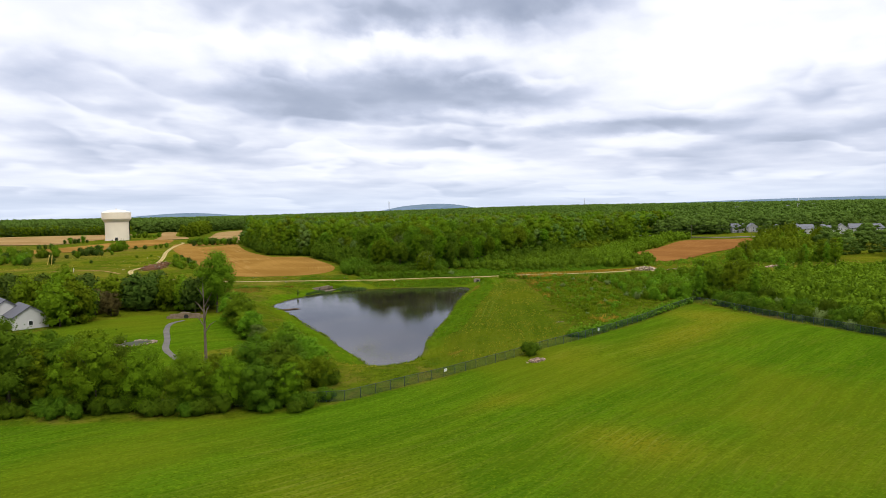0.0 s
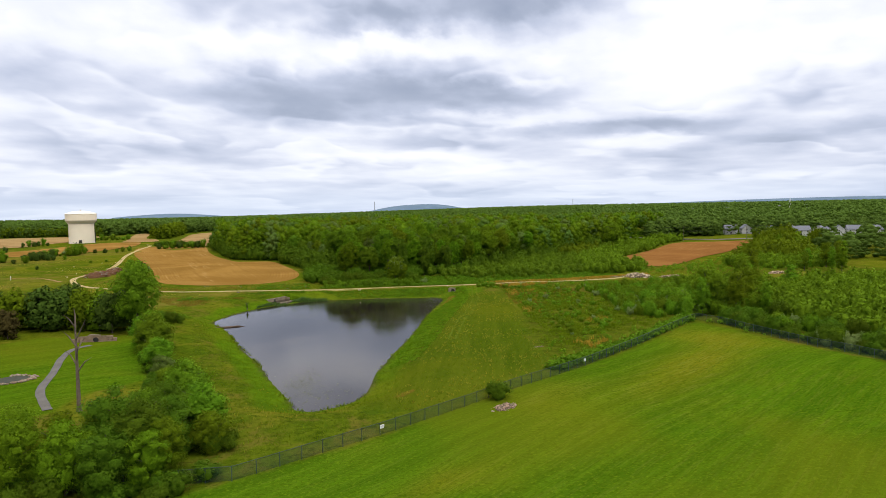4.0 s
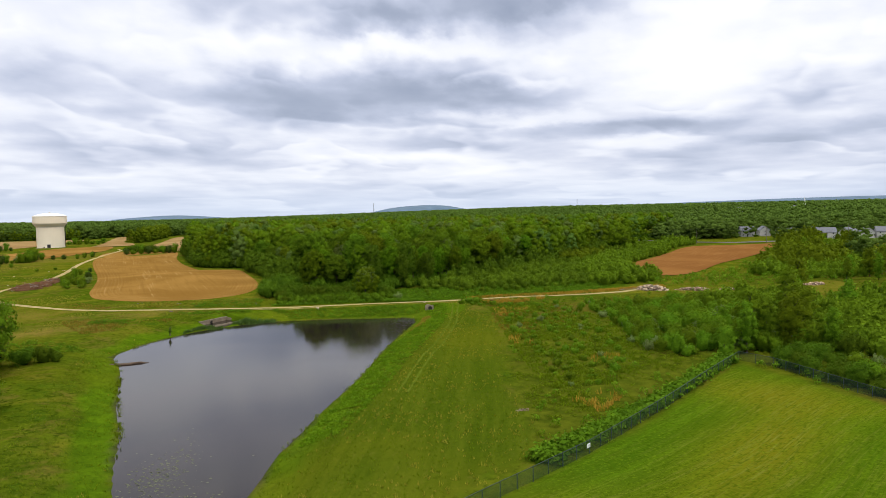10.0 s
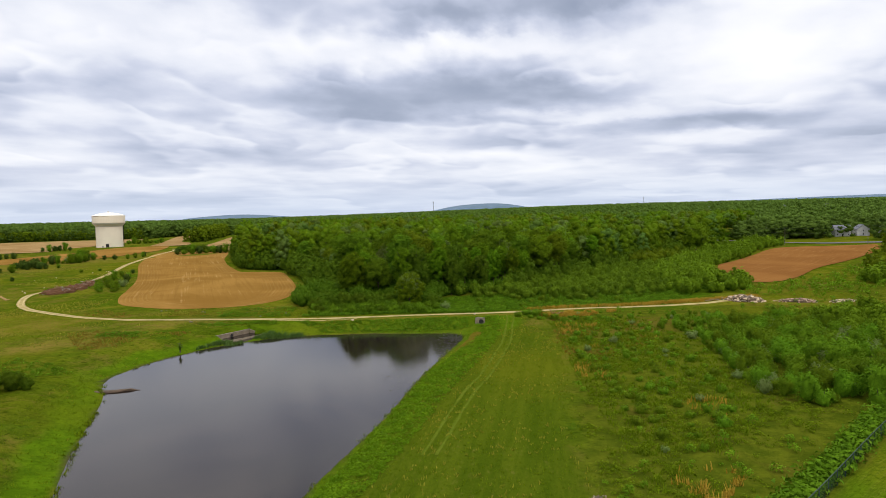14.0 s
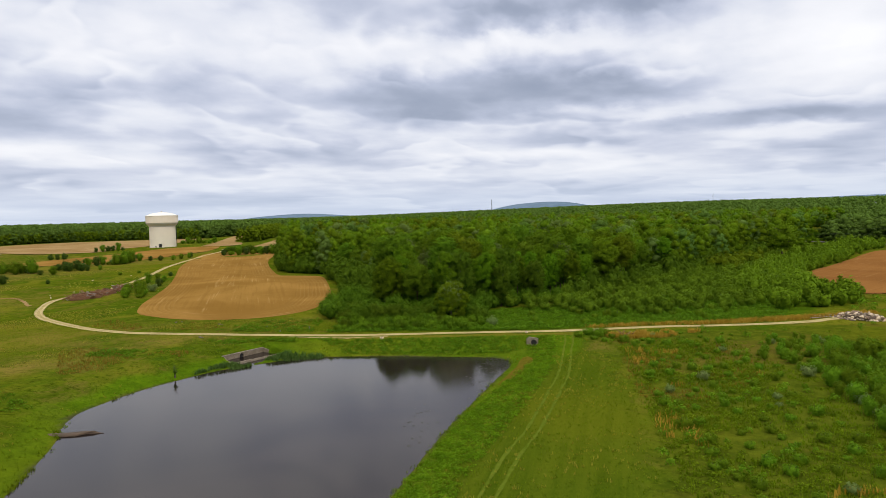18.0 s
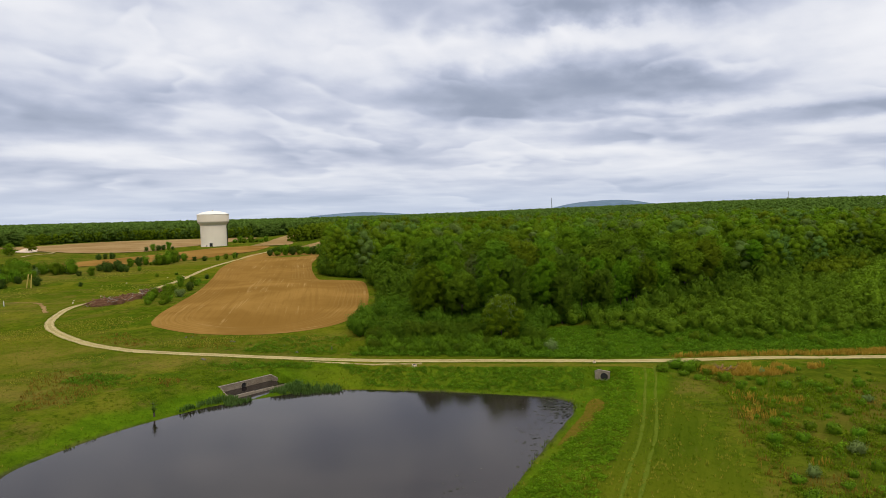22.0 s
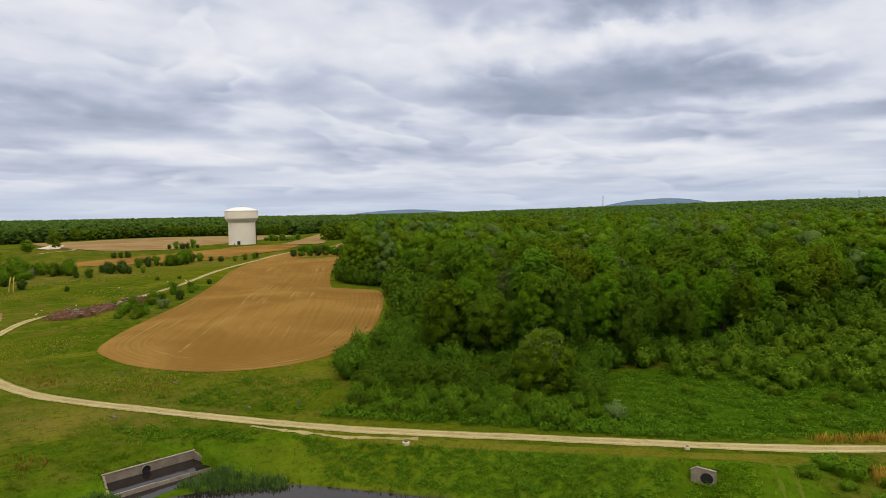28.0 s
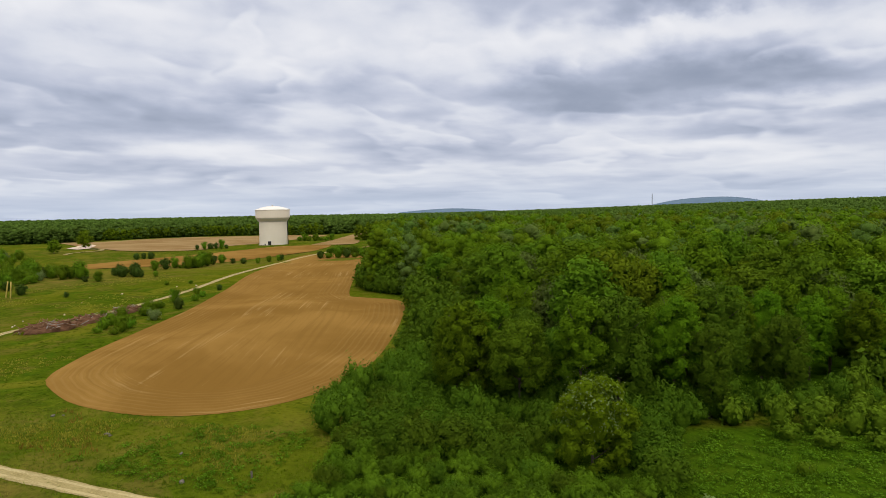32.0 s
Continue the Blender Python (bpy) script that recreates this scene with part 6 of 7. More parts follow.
meadow_weeds = np.concatenate([strewn([(-88, 279), (-75, 278), (-74, 286), (-86, 286)], 130, 95), strewn([(-60, 292), (-40, 297), (-42, 301), (-64, 297)], 120, 96), strewn([(-98, 236), (-74, 226), (-70, 240), (-90, 252)], 160, 97, 0.0, 4), strewn([(-70, 310), (-40, 310), (-42, 330), (-60, 330)], 260, 98, 0.0, 4)])
bake("meadow_weeds", weed_kinds, [(x, y, rng.uniform(0.5, 1.3), rng.uniform(0.6, 1.0)) for x, y in meadow_weeds], M["vine_leaf"], "dark green weeds in patches over the meadow", "weeds")
bake("bank_herbs", weed_kinds, [(x, y, rng.uniform(0.45, 1.1), rng.uniform(0.45, 0.8)) for x, y in herbs], M["lush_leaf"], "lush bright green herbs along the pond bank", "herbs")
bake("ground_vines", weed_kinds, vine_spots, M["vine_leaf"], "lush bright green vines and weeds over the ground", "vines")
for x, y in scatter([(12, 318), (60, 322), (98, 334), (96, 356), (60, 346), (20, 340)], 7.5, 28, 0.5):
    shrub("shrub", x, y, rng.uniform(0.35, 1.1), "leafy bush standing in the ground vines", group="bushes in the ground vines")
for x, y, k in ((33, 300, 1.0), (36, 303, 1.2), (38, 300.5, 1.3), (40, 303.5, 1.1), (36.5, 297, 0.8), (41, 298, 0.7), (43, 293, 0.9), (38.5, 294, 0.6)):
    shrub("shrub", x, y, k, "leafy bush where the track meets the dam", group="bushes by the dam track")


# ---- built things ----
def water_tank():
    e = tagged(new("water_tank"), "cream painted steel water tank with a wide head and domed roof", "water tank")
    part("column", turned([(12.3, -0.5), (12.3, 0.1), (12.1, 0.3), (12.0, 20.0)], 64), M["tank"], e)
    # shade below the wide head, painted as a darker beige
    part("shoulder", turned([(12.0, 20.0), (12.3, 20.6), (14.3, 23.0), (14.7, 23.8)], 64), M["tank_trim_shade"], e, "tapering shoulder in darker beige painted as shade")
    part("head", turned([(14.7, 23.8), (14.8, 24.2), (14.8, 30.2), (14.5, 30.7)], 64), M["tank"], e)
    part("roof", turned([(15.0, 30.6), (15.0, 30.95), (14.4, 31.2), (11.5, 32.4), (8.0, 33.4), (4.0, 34.0), (1.0, 34.15)], 64), M["cream"], e, "white shallow domed roof")
    part("roof_vent", turned([(0.6, 34.1), (0.6, 34.8), (0.9, 34.9), (0.8, 35.2)], 20), M["tank_trim_shade"], e)
    part("base_slab", turned([(14.5, -0.6), (14.5, 0.05), (14.2, 0.12)], 48), M["concrete"], e, "round concrete base slab")
    part("door", box_mesh(-1.1, -12.5, 0.2, 1.6, -12.0, 3.4, 0.05), M["dark"], e, "dark double service door")
    part("door_frame", box_mesh(-1.35, -12.4, 0.1, 1.85, -11.9, 3.7, 0.05), M["tank_trim_shade"], e)
    part("hatch", box_mesh(-4.4, -12.1, 0.2, -3.4, -11.0, 1.3, 0.05), M["dark"], e)
    part("overflow_pipe", tube([(12.45, 2, 0), (12.45, 2, 20.2), (14.6, 2.3, 23.5)], [0.28, 0.28, 0.28], 10), M["dark"], e, "dark vertical overflow pipe")
    e.matrix_basis = Matrix.Translation((-317.6, 742.5, 8.0)) @ Matrix.Rotation(radians(16), 4, "Z")


water_tank()


def outlet():
    """Concrete outlet box at the water's edge: a long back wall with a pipe, stepped wings and a low weir."""
    e = tagged(new("outlet_structure"), "weathered concrete outlet box with a pipe at the pond edge", "outlet structure")
    L = 12.4

    def back():
        bm = bmesh.new()
        n, cx, r = 20, 5.6, 0.62
        outer = [(0, -1.0), (L, -1.0), (L, 1.58), (0, 1.58)]
        hole = [(cx + r * math.cos(a * math.tau / n), 0.75 + r * math.sin(a * math.tau / n)) for a in range(n)]
        loops = [[bm.verts.new((x, 0, z)) for x, z in p] for p in (outer, hole)]
        edges = [bm.edges.new((p[i], p[(i + 1) % len(p)])) for p in loops for i in range(len(p))]
        bmesh.ops.triangle_fill(bm, edges=edges, use_beauty=True, use_dissolve=False)
        g = bmesh.ops.extrude_face_region(bm, geom=list(bm.faces))
        for q in g["geom"]:
            if isinstance(q, bmesh.types.BMVert):
                q.co.y += 0.3
        return bm
    part("back_wall", back(), M["concrete"], e)
    part("wall_cap", box_mesh(-0.06, -0.06, 1.583, L + 0.06, 0.36, 1.68, 0.02), M["stone_dull"], e, "paler top edge")
    ring = turned([(0.70, 0), (0.70, 0.1), (0.63, 0.1), (0.63, 0)], 24)
    bmesh.ops.delete(ring, geom=[f for f in ring.faces if len(f.verts) > 4], context="FACES")
    p = part("pipe_ring", ring, M["stone_dull"], e, "pale concrete pipe rim")
    p.matrix_basis = Matrix.Translation((5.6, 0.0, 0.75)) @ Matrix.Rotation(radians(90), 4, "X")
    # a black disc closes the hole as painted shade; no bore behind it
    p = part("pipe", turned([(0.61, 0), (0.61, -0.05)], 24), M["dark"], e, "near-black disc painted as the shade inside the pipe")
    p.matrix_basis = Matrix.Translation((5.6, 0.25, 0.75)) @ Matrix.Rotation(radians(90), 4, "X")
    for x, out in ((0.0, -0.7), (L - 0.3, 0.9)):
        bm = bmesh.new()
        prof = [(0, -1.0), (0, 1.58), (-2.2, 1.1), (-4.2, 0.7), (-4.2, -1.0)]
        a = [bm.verts.new((x + out * -py / 4.2, py, pz)) for py, pz in prof]
        b = [bm.verts.new((x + 0.3 + out * -py / 4.2, py, pz)) for py, pz in prof]
        bm.faces.new(a)
        bm.faces.new(b[::-1])
        for i in range(len(a)):
            bm.faces.new((a[i], b[i], b[(i + 1) % len(a)], a[(i + 1) % len(a)]))
        bmesh.ops.recalc_face_normals(bm, faces=bm.faces)
        part("wing_wall", bm, M["concrete"], e)
    part("weir", box_mesh(-0.6, -4.95, -1.0, 5.0, -4.65, 0.60, 0.03), M["stone_dull"], e, "low weir wall just above water")
    part("weir", box_mesh(5.0, -4.9, -1.0, 9.6, -4.7, 0.52, 0.03), M["stone_dull"], e)
    part("weir", box_mesh(9.6, -4.85, -1.0, 13.0, -4.72, 0.44, 0.03), M["concrete"], e)
    part("pool", (np.array([(0.3, 0.02, 0.42), (-0.42, -4.65, 0.42), (13.0, -4.65, 0.42), (12.1, 0.02, 0.42)]), np.array([(0, 1, 2), (0, 2, 3)])), M["water"], e, "still dark water held behind the weir")
    ang = math.atan2(293.7 - 283.2, -47.9 + 54.3)
    e.matrix_basis = Matrix.Translation((-54.5, 283.6, 0.0)) @ Matrix.Rotation(ang, 4, "Z")


outlet()


def culvert(name, label, x, y, z, turn, w, h, r, mat, s=1.0, wings=True):
    e = tagged(new(name), label, "culvert")
    bm = bmesh.new()
    n = 20
    outer = [(-w / 2, -0.6), (w / 2, -0.6), (w / 2, h * 0.86), (-w * 0.28, h), (-w / 2, h * 0.80)]
    mx, mz = 0.12 * w, h * 0.36
    hole = [(mx + r * math.cos(a * math.tau / n), mz + r * math.sin(a * math.tau / n)) for a in range(n)]
    loops = [[bm.verts.new((px, 0, pz)) for px, pz in p] for p in (outer, hole)]
    edges = [bm.edges.new((p[i], p[(i + 1) % len(p)])) for p in loops for i in range(len(p))]
    bmesh.ops.triangle_fill(bm, edges=edges, use_beauty=True, use_dissolve=False)
    g = bmesh.ops.extrude_face_region(bm, geom=list(bm.faces))
    for q in g["geom"]:
        if isinstance(q, bmesh.types.BMVert):
            q.co.y += 0.35
    part("headwall", bm, mat, e)
    # the bore's darkness is a near-black disc set into the hole
    pp = part("pipe", turned([(r * 0.98, 0), (r * 0.98, -0.1)], 20), M["dark"], e, "near-black disc painted as the shade inside the pipe")
    pp.matrix_basis = Matrix.Translation((mx, 0.12, mz)) @ Matrix.Rotation(radians(90), 4, "X")
    for (ax, az), (bx, bz) in ((outer[4], outer[3]), (outer[3], outer[2])):
        cap = part("cap", box_mesh(-0.02, -0.05, 0.004, math.hypot(bx - ax, bz - az) + 0.02, 0.40, 0.10, 0.02), M["stone_dull"], e, "paler top edge")
        cap.matrix_basis = Matrix.Translation((ax, 0, az)) @ Matrix.Rotation(-math.atan2(bz - az, bx - ax), 4, "Y")
    if wings:
        for sgn in (-1, 1):
            bm = bmesh.new()
            prof = [(0, -0.6), (0, h * 0.82), (-1.6, h * 0.35), (-1.6, -0.6)]
            a = [bm.verts.new((sgn * (w / 2 - 0.25 - py * 0.25), py, pz)) for py, pz in prof]
            b = [bm.verts.new((sgn * (w / 2 - py * 0.25), py, pz)) for py, pz in prof]
            bm.faces.new(a)
            bm.faces.new(b[::-1])
            for i in range(4):
                bm.faces.new((a[i], b[i], b[(i + 1) % 4], a[(i + 1) % 4]))
            bmesh.ops.recalc_face_normals(bm, faces=bm.faces)
            part("wing_wall", bm, mat, e)
        part("apron", box_mesh(-w / 2, -2.0, -0.6, w / 2, 0, 0.12, 0.03), mat, e)
    e.matrix_basis = Matrix.Translation((x, y, z)) @ Matrix.Rotation(radians(turn), 4, "Z")
    return e


culvert("culvert", "small weathered concrete culvert headwall below the track", 21.2, 299.6, 0.6, -12, 3.0, 2.0, 0.76, M["stone_dull"], wings=False)


def park_wall():
    """A low stone block wall with a pipe through it, in the park bank."""
    e = culvert("drain_wall", "low brown stone drain wall in the park bank", -83, 197.5, ground_z(-83, 196.5) - 0.3, 4, 3.2, 2.2, 0.7, M["stone_brown"], wings=False)
    for side in (-1, 1):
        for row in range(4):
            for k in range(4 - (row > 2)):
                x0 = side * (1.62 + k * 0.92) - (0.9 if side < 0 else 0)
                b = part("stone_block", box_mesh(x0, -0.05 + 0.1 * row, row * 0.5 - 0.3, x0 + 0.88, 0.6 + 0.1 * row, row * 0.5 + 0.17, 0.05), M["stone_brown"], e)
    return e


park_wall()


def sign_board(x, y, h, w, t, label, turn=0, name="sign", post=True):
    e = tagged(new(name), label, "sign")
    if post:
        part("post", tube([(0, 0, -0.3), (0, 0, h + 0.2)], [0.04, 0.04], 8), M["steel"], e)
    part("board", box_mesh(-w / 2, -0.05, h - t, w / 2, -0.02, h, 0.01), M["white"], e, "white blank board")
    for k in range(3):
        part("print", box_mesh(-w * 0.35, -0.054, h - t * (0.3 + 0.22 * k) - t * 0.08, w * 0.35, -0.05, h - t * (0.3 + 0.22 * k)), M["steel"], e)
    e.matrix_basis = Matrix.Translation((x, y, ground_z(x, y))) @ Matrix.Rotation(radians(turn), 4, "Z")
    return e


sign_board(-87.1, 211.4, 2.0, 1.1, 0.8, "white notice board on a post by the park trees", -10)

FENCE = [(-60, 103.2), (-29.5, 105.3), (-11.5, 118.6), (30.3, 151.8), (75.8, 194.2), (79.2, 188), (81.5, 172), (83.2, 155), (89.5, 131), (97.5, 105), (113, 56)]


def build_fence():
    e = tagged(new("fence"), "dark green chain-link fence along the lawn edge", "fence")
    pts = []
    for (x0, y0), (x1, y1) in zip(FENCE, FENCE[1:]):
        n = max(1, round(math.hypot(x1 - x0, y1 - y0) / 3.05))
        pts += [(x0 + (x1 - x0) * i / n, y0 + (y1 - y0) * i / n) for i in range(n)]
    pts.append(FENCE[-1])
    v, f = tube([(0, 0, -0.2), (0, 0, 1.85), (0, 0, 1.92)], [0.06, 0.06, 0.02], 7)
    post_me = mesh_of("fence_post", v, f, M["post"])
    for x, y in pts:
        part("fence_post", post_me, None, e).location = (x, y, ground_z(x, y))
    for (x0, y0), (x1, y1) in zip(pts, pts[1:]):
        a, b = Vector((x0, y0, ground_z(x0, y0))), Vector((x1, y1, ground_z(x1, y1)))
        u = Vector((0, 0, 1))
        part("top_rail", tube([a + u * 1.83, b + u * 1.83], [0.045, 0.045], 6), M["post"], e)
        s = (b - a).cross(u).normalized() * 0.012
        c = [a + u * 0.05, b + u * 0.05, b + u * 1.8, a + u * 1.8]
        vs = [tuple(q + s) for q in c] + [tuple(q - s) for q in c]
        part("mesh_panel", (np.array(vs), np.array([(0, 1, 2, 3), (7, 6, 5, 4)])), M["wire"], e)
    return e


build_fence()
for x, y in ((-11.2, 118.3), (29.9, 151.0)):
    s = sign_board(x, y, 1.7, 0.75, 0.55, "small white notice fixed to the lawn fence", 38, "fence_sign", False)


def rock_geo(s):
    v, f = BALLS[1]
    w = v * rng.uniform(0.6, 1.25, (len(v), 1)) * np.array([s, s * rng.uniform(.5, .9), s * rng.uniform(.35, .7)])
    a = rng.uniform(0, 6.28)
    return np.column_stack([w[:, 0] * math.cos(a) - w[:, 1] * math.sin(a), w[:, 0] * math.sin(a) + w[:, 1] * math.cos(a), w[:, 2]]), f


def heap(name, x, y, rx, ry, h, n, size, mats, label, category, turn=0.0, piece="stone", heart="mud"):
    """A heap of loose broken pieces in several stones over a packed inside."""
    e = tagged(new(name), label, category)
    shapes = [mesh_of(piece, *rock_geo(size * s), M[m]) for m in mats for s in (0.5, 0.8, 1.0, 1.4)]
    v, f = BALLS[2]
    core = v * np.array([rx, ry, h]) * 0.86 * (1 + 0.25 * wobble(v[:, 0] * 9, v[:, 1] * 9, 2, 1))[:, None]
    part("packed_heart", (core, f), M[heart], e)
    for _ in range(n):
        a, q = rng.uniform(0, 6.28), math.sqrt(rng.random()) * 1.12
        px, py = rx * q * math.cos(a), ry * q * math.sin(a)
        o = part(piece, shapes[int(rng.integers(len(shapes)))], None, e)
        o.matrix_basis = Matrix.Translation((px, py, h * math.sqrt(max(0.02, 1 - q * q)) * rng.uniform(0.8, 1.0))) @ Euler((rng.uniform(-.8, .8), rng.uniform(-.8, .8), rng.uniform(0, 6.28))).to_matrix().to_4x4()
    e.matrix_basis = Matrix.Translation((x, y, ground_z(x, y) - 0.1)) @ Matrix.Rotation(radians(turn), 4, "Z")
    return e


PALE, PINK = ("stone", "stone", "stone_dull", "stone_brown"), ("stone_pink", "stone_brown", "stone", "stone_pink")
heap("rubble_heap", 115.5, 326, 6.0, 3.6, 2.1, 240, 0.5, PALE, "heap of pale broken concrete rubble by the track", "rubble heap", -35)
heap("rubble_heap", 131, 321, 6, 2.6, 1.2, 150, 0.45, PINK, "low heap of pinkish broken brick and stone", "rubble heap", -20)
heap("rubble_heap", 145, 318, 5, 2, 0.9, 80, 0.45, PALE, "low heap of pale broken stone", "rubble heap", 15)
heap("rubble_heap", 186, 324, 5, 2.4, 1.1, 90, 0.5, PINK, "low heap of pinkish broken brick and stone", "rubble heap", 10)
heap("rock_heap", 8.8, 128.0, 2.6, 1.5, 0.35, 90, 0.24, ("stone_dull", "stone_brown", "stone_pink"), "small heap of pale brownish stones at the fence", "rock heap", 38)
shrub("thicket", 8.6, 132.4, 0.95, "dark vine-covered bush on the fence by the stones", "bush")
heap("rock_heap", 26, 172, 1.2, 0.8, 0.2, 14, 0.2, ("stone_dull", "stone_brown"), "few pale stones in the rough grass", "rock heap", 20)
ring_e = tagged(new("stone_ring"), "oval ring of grey stones round a puddle in the park lawn", "stone ring")
ring_z = ground_z(-83.5, 160)
ring_s = [mesh_of("stone", *rock_geo(q), M[m]) for q in (0.3, 0.42, 0.55) for m in ("stone_dull", "stone_brown")]
for k in range(80):
    a, q = rng.uniform(0, 6.28), rng.uniform(0.86, 1.12)
    part("stone", ring_s[k % 6], None, ring_e).matrix_basis = Matrix.Translation((4.2 * q * math.cos(a), 3.6 * q * math.sin(a), rng.uniform(0.02, 0.14))) @ Matrix.Rotation(rng.uniform(0, 6.28), 4, "Z")
part("puddle", (np.array([(3.4 * math.cos(k * 0.35), 2.9 * math.sin(k * 0.35), 0.06 + 0.004 * math.sin(k)) for k in range(18)]), np.array([(0, k, k + 1) for k in range(1, 17)])), M["algae"], ring_e, "dark wet mud in the hollow")
ring_e.matrix_basis = Matrix.Translation((-83.5, 160, ring_z)) @ Matrix.Rotation(radians(20), 4, "Z")
for bx, by, ln, bt in ((106, 328, 10, 28), (109, 331, 11, 24), (113, 333.5, 11, 36), (121, 335, 8, 40)):
    pl = tagged(part("board", box_mesh(-ln / 2, -0.14, 0.0, ln / 2, 0.14, 0.12, 0.02), M["dead"]), "long pale weathered board beside the rubble", "board", "boards by the rubble")
    pl.matrix_basis = Matrix.Translation((bx, by, ground_z(bx, by) + 0.25)) @ Matrix.Rotation(radians(bt), 4, "Z") @ Matrix.Rotation(radians(2), 4, "Y")


for x, y, q in ((-88, 326, 0.8), (-86.5, 326.6, 0.5), (-72, 321.5, 0.8), (-71, 321, 0.6), (-56, 318.5, 0.7), (-49.5, 311, 0.7), (-68.5, 301.5, 0.9), (-67.5, 301, 0.6)):
    o = tagged(new("stone", mesh_of("stone", *rock_geo(q * 0.7), M["rock_grey"])), "weathered grey stone half sunk in the grass", "stone", "stones by the track")
    o.location = (x, y, ground_z(x, y) + 0.08)
for x, y, q in ((-178, 407, 0.7), (-180, 394, 0.6), (-173, 385, 0.8), (-174.5, 387, 0.5), (-191, 474, 0.8), (-184, 478, 0.9), (-186, 480, 0.6), (-199, 452, 0.7), (-204, 441, 0.6), (-196, 430, 0.5)):
    o = tagged(new("stone", mesh_of("stone", *rock_geo(q * 0.6), M["stone"])), "single pale stone lying in the meadow", "stone", "stones in the meadow")
    o.location = (x, y, ground_z(x, y) + 0.1)


def log_heap(x, y, rx, ry, h, n, label, turn):
    e = tagged(new("brush_heap"), label, "brush heap")
    v, f = BALLS[2]
    part("packed_heart", (v * np.array([rx, ry, h]) * 0.8 * (1 + 0.2 * wobble(v[:, 0] * 9, v[:, 1] * 9, 2, 3))[:, None], f), M["brush"], e)
    shapes = []
    for k in range(6):
        ln = rng.uniform(2.0, 4.5)
        shapes.append(mesh_of("branch", *tube([(-ln / 2, 0, 0), (0, rng.uniform(-.3, .3), rng.uniform(0, .3)), (ln / 2, rng.uniform(-.4, .4), rng.uniform(-.2, .5))], [rng.uniform(.08, .2), .1, .03], 6), M["dead" if k == 0 else "brush"]))
    for _ in range(n):
        a, q = rng.uniform(0, 6.28), math.sqrt(rng.random())
        o = part("branch", shapes[int(rng.integers(6))], None, e)
        o.matrix_basis = Matrix.Translation((rx * q * math.cos(a), ry * q * math.sin(a), h * math.sqrt(max(0, 1 - q * q)) * 0.85 + 0.1)) @ Euler((rng.uniform(-.4, .4), rng.uniform(-.6, .6), rng.uniform(0, 6.28))).to_matrix().to_4x4()
    e.matrix_basis = Matrix.Translation((x, y, ground_z(x, y))) @ Matrix.Rotation(radians(turn), 4, "Z")


log_heap(-156, 383, 8, 4.0, 2.6, 130, "long heap of brown cut branches and roots", 60)
log_heap(-157, 397, 8, 3.4, 2.2, 90, "long heap of brown cut branches and roots", 85)
log_heap(-161, 416, 8, 3, 1.8, 100, "heap of grey-brown brush by the track", 95)
log_heap(45, 300, 1.8, 0.7, 0.4, 16, "few broken boards and sticks in the grass", 10)


def manhole(x, y, s=1.0):
    e = tagged(new("manhole"), "pale concrete manhole ring in the grass", "manhole")
    part("ring", turned([(0.75 * s, -0.3), (0.75 * s, 0.35), (0.65 * s, 0.42)], 24), M["stone"], e)
    part("lid", turned([(0.45 * s, 0.424), (0.45 * s, 0.46), (0.40 * s, 0.48)], 20), M["dark"], e, "dark iron lid")
    e.location = (x, y, ground_z(x, y))


manhole(-18.2, 300.6, 0.7)
manhole(20, 306.2, 0.45)


def gable(bm, x0, y0, z, x1, y1, rise, over, thick=0.25):
    """Two roof slopes with thickness, the ridge along x."""
    ym = (y0 + y1) / 2
    for sgn, ye in ((-1, y0 - over), (1, y1 + over)):
        low = z - over * rise / ((y1 - y0) / 2)
        a = [(x0 - over, ye, low), (x1 + over, ye, low), (x1 + over, ym, z + rise), (x0 - over, ym, z + rise)]
        q = [bm.verts.new(p) for p in a] + [bm.verts.new((p[0], p[1], p[2] + thick)) for p in a]
        for i in ((3, 2, 1, 0), (4, 5, 6, 7), (0, 1, 5, 4), (1, 2, 6, 5), (2, 3, 7, 6), (3, 0, 4, 7)):
            bm.faces.new([q[k] for k in i])
    return bm


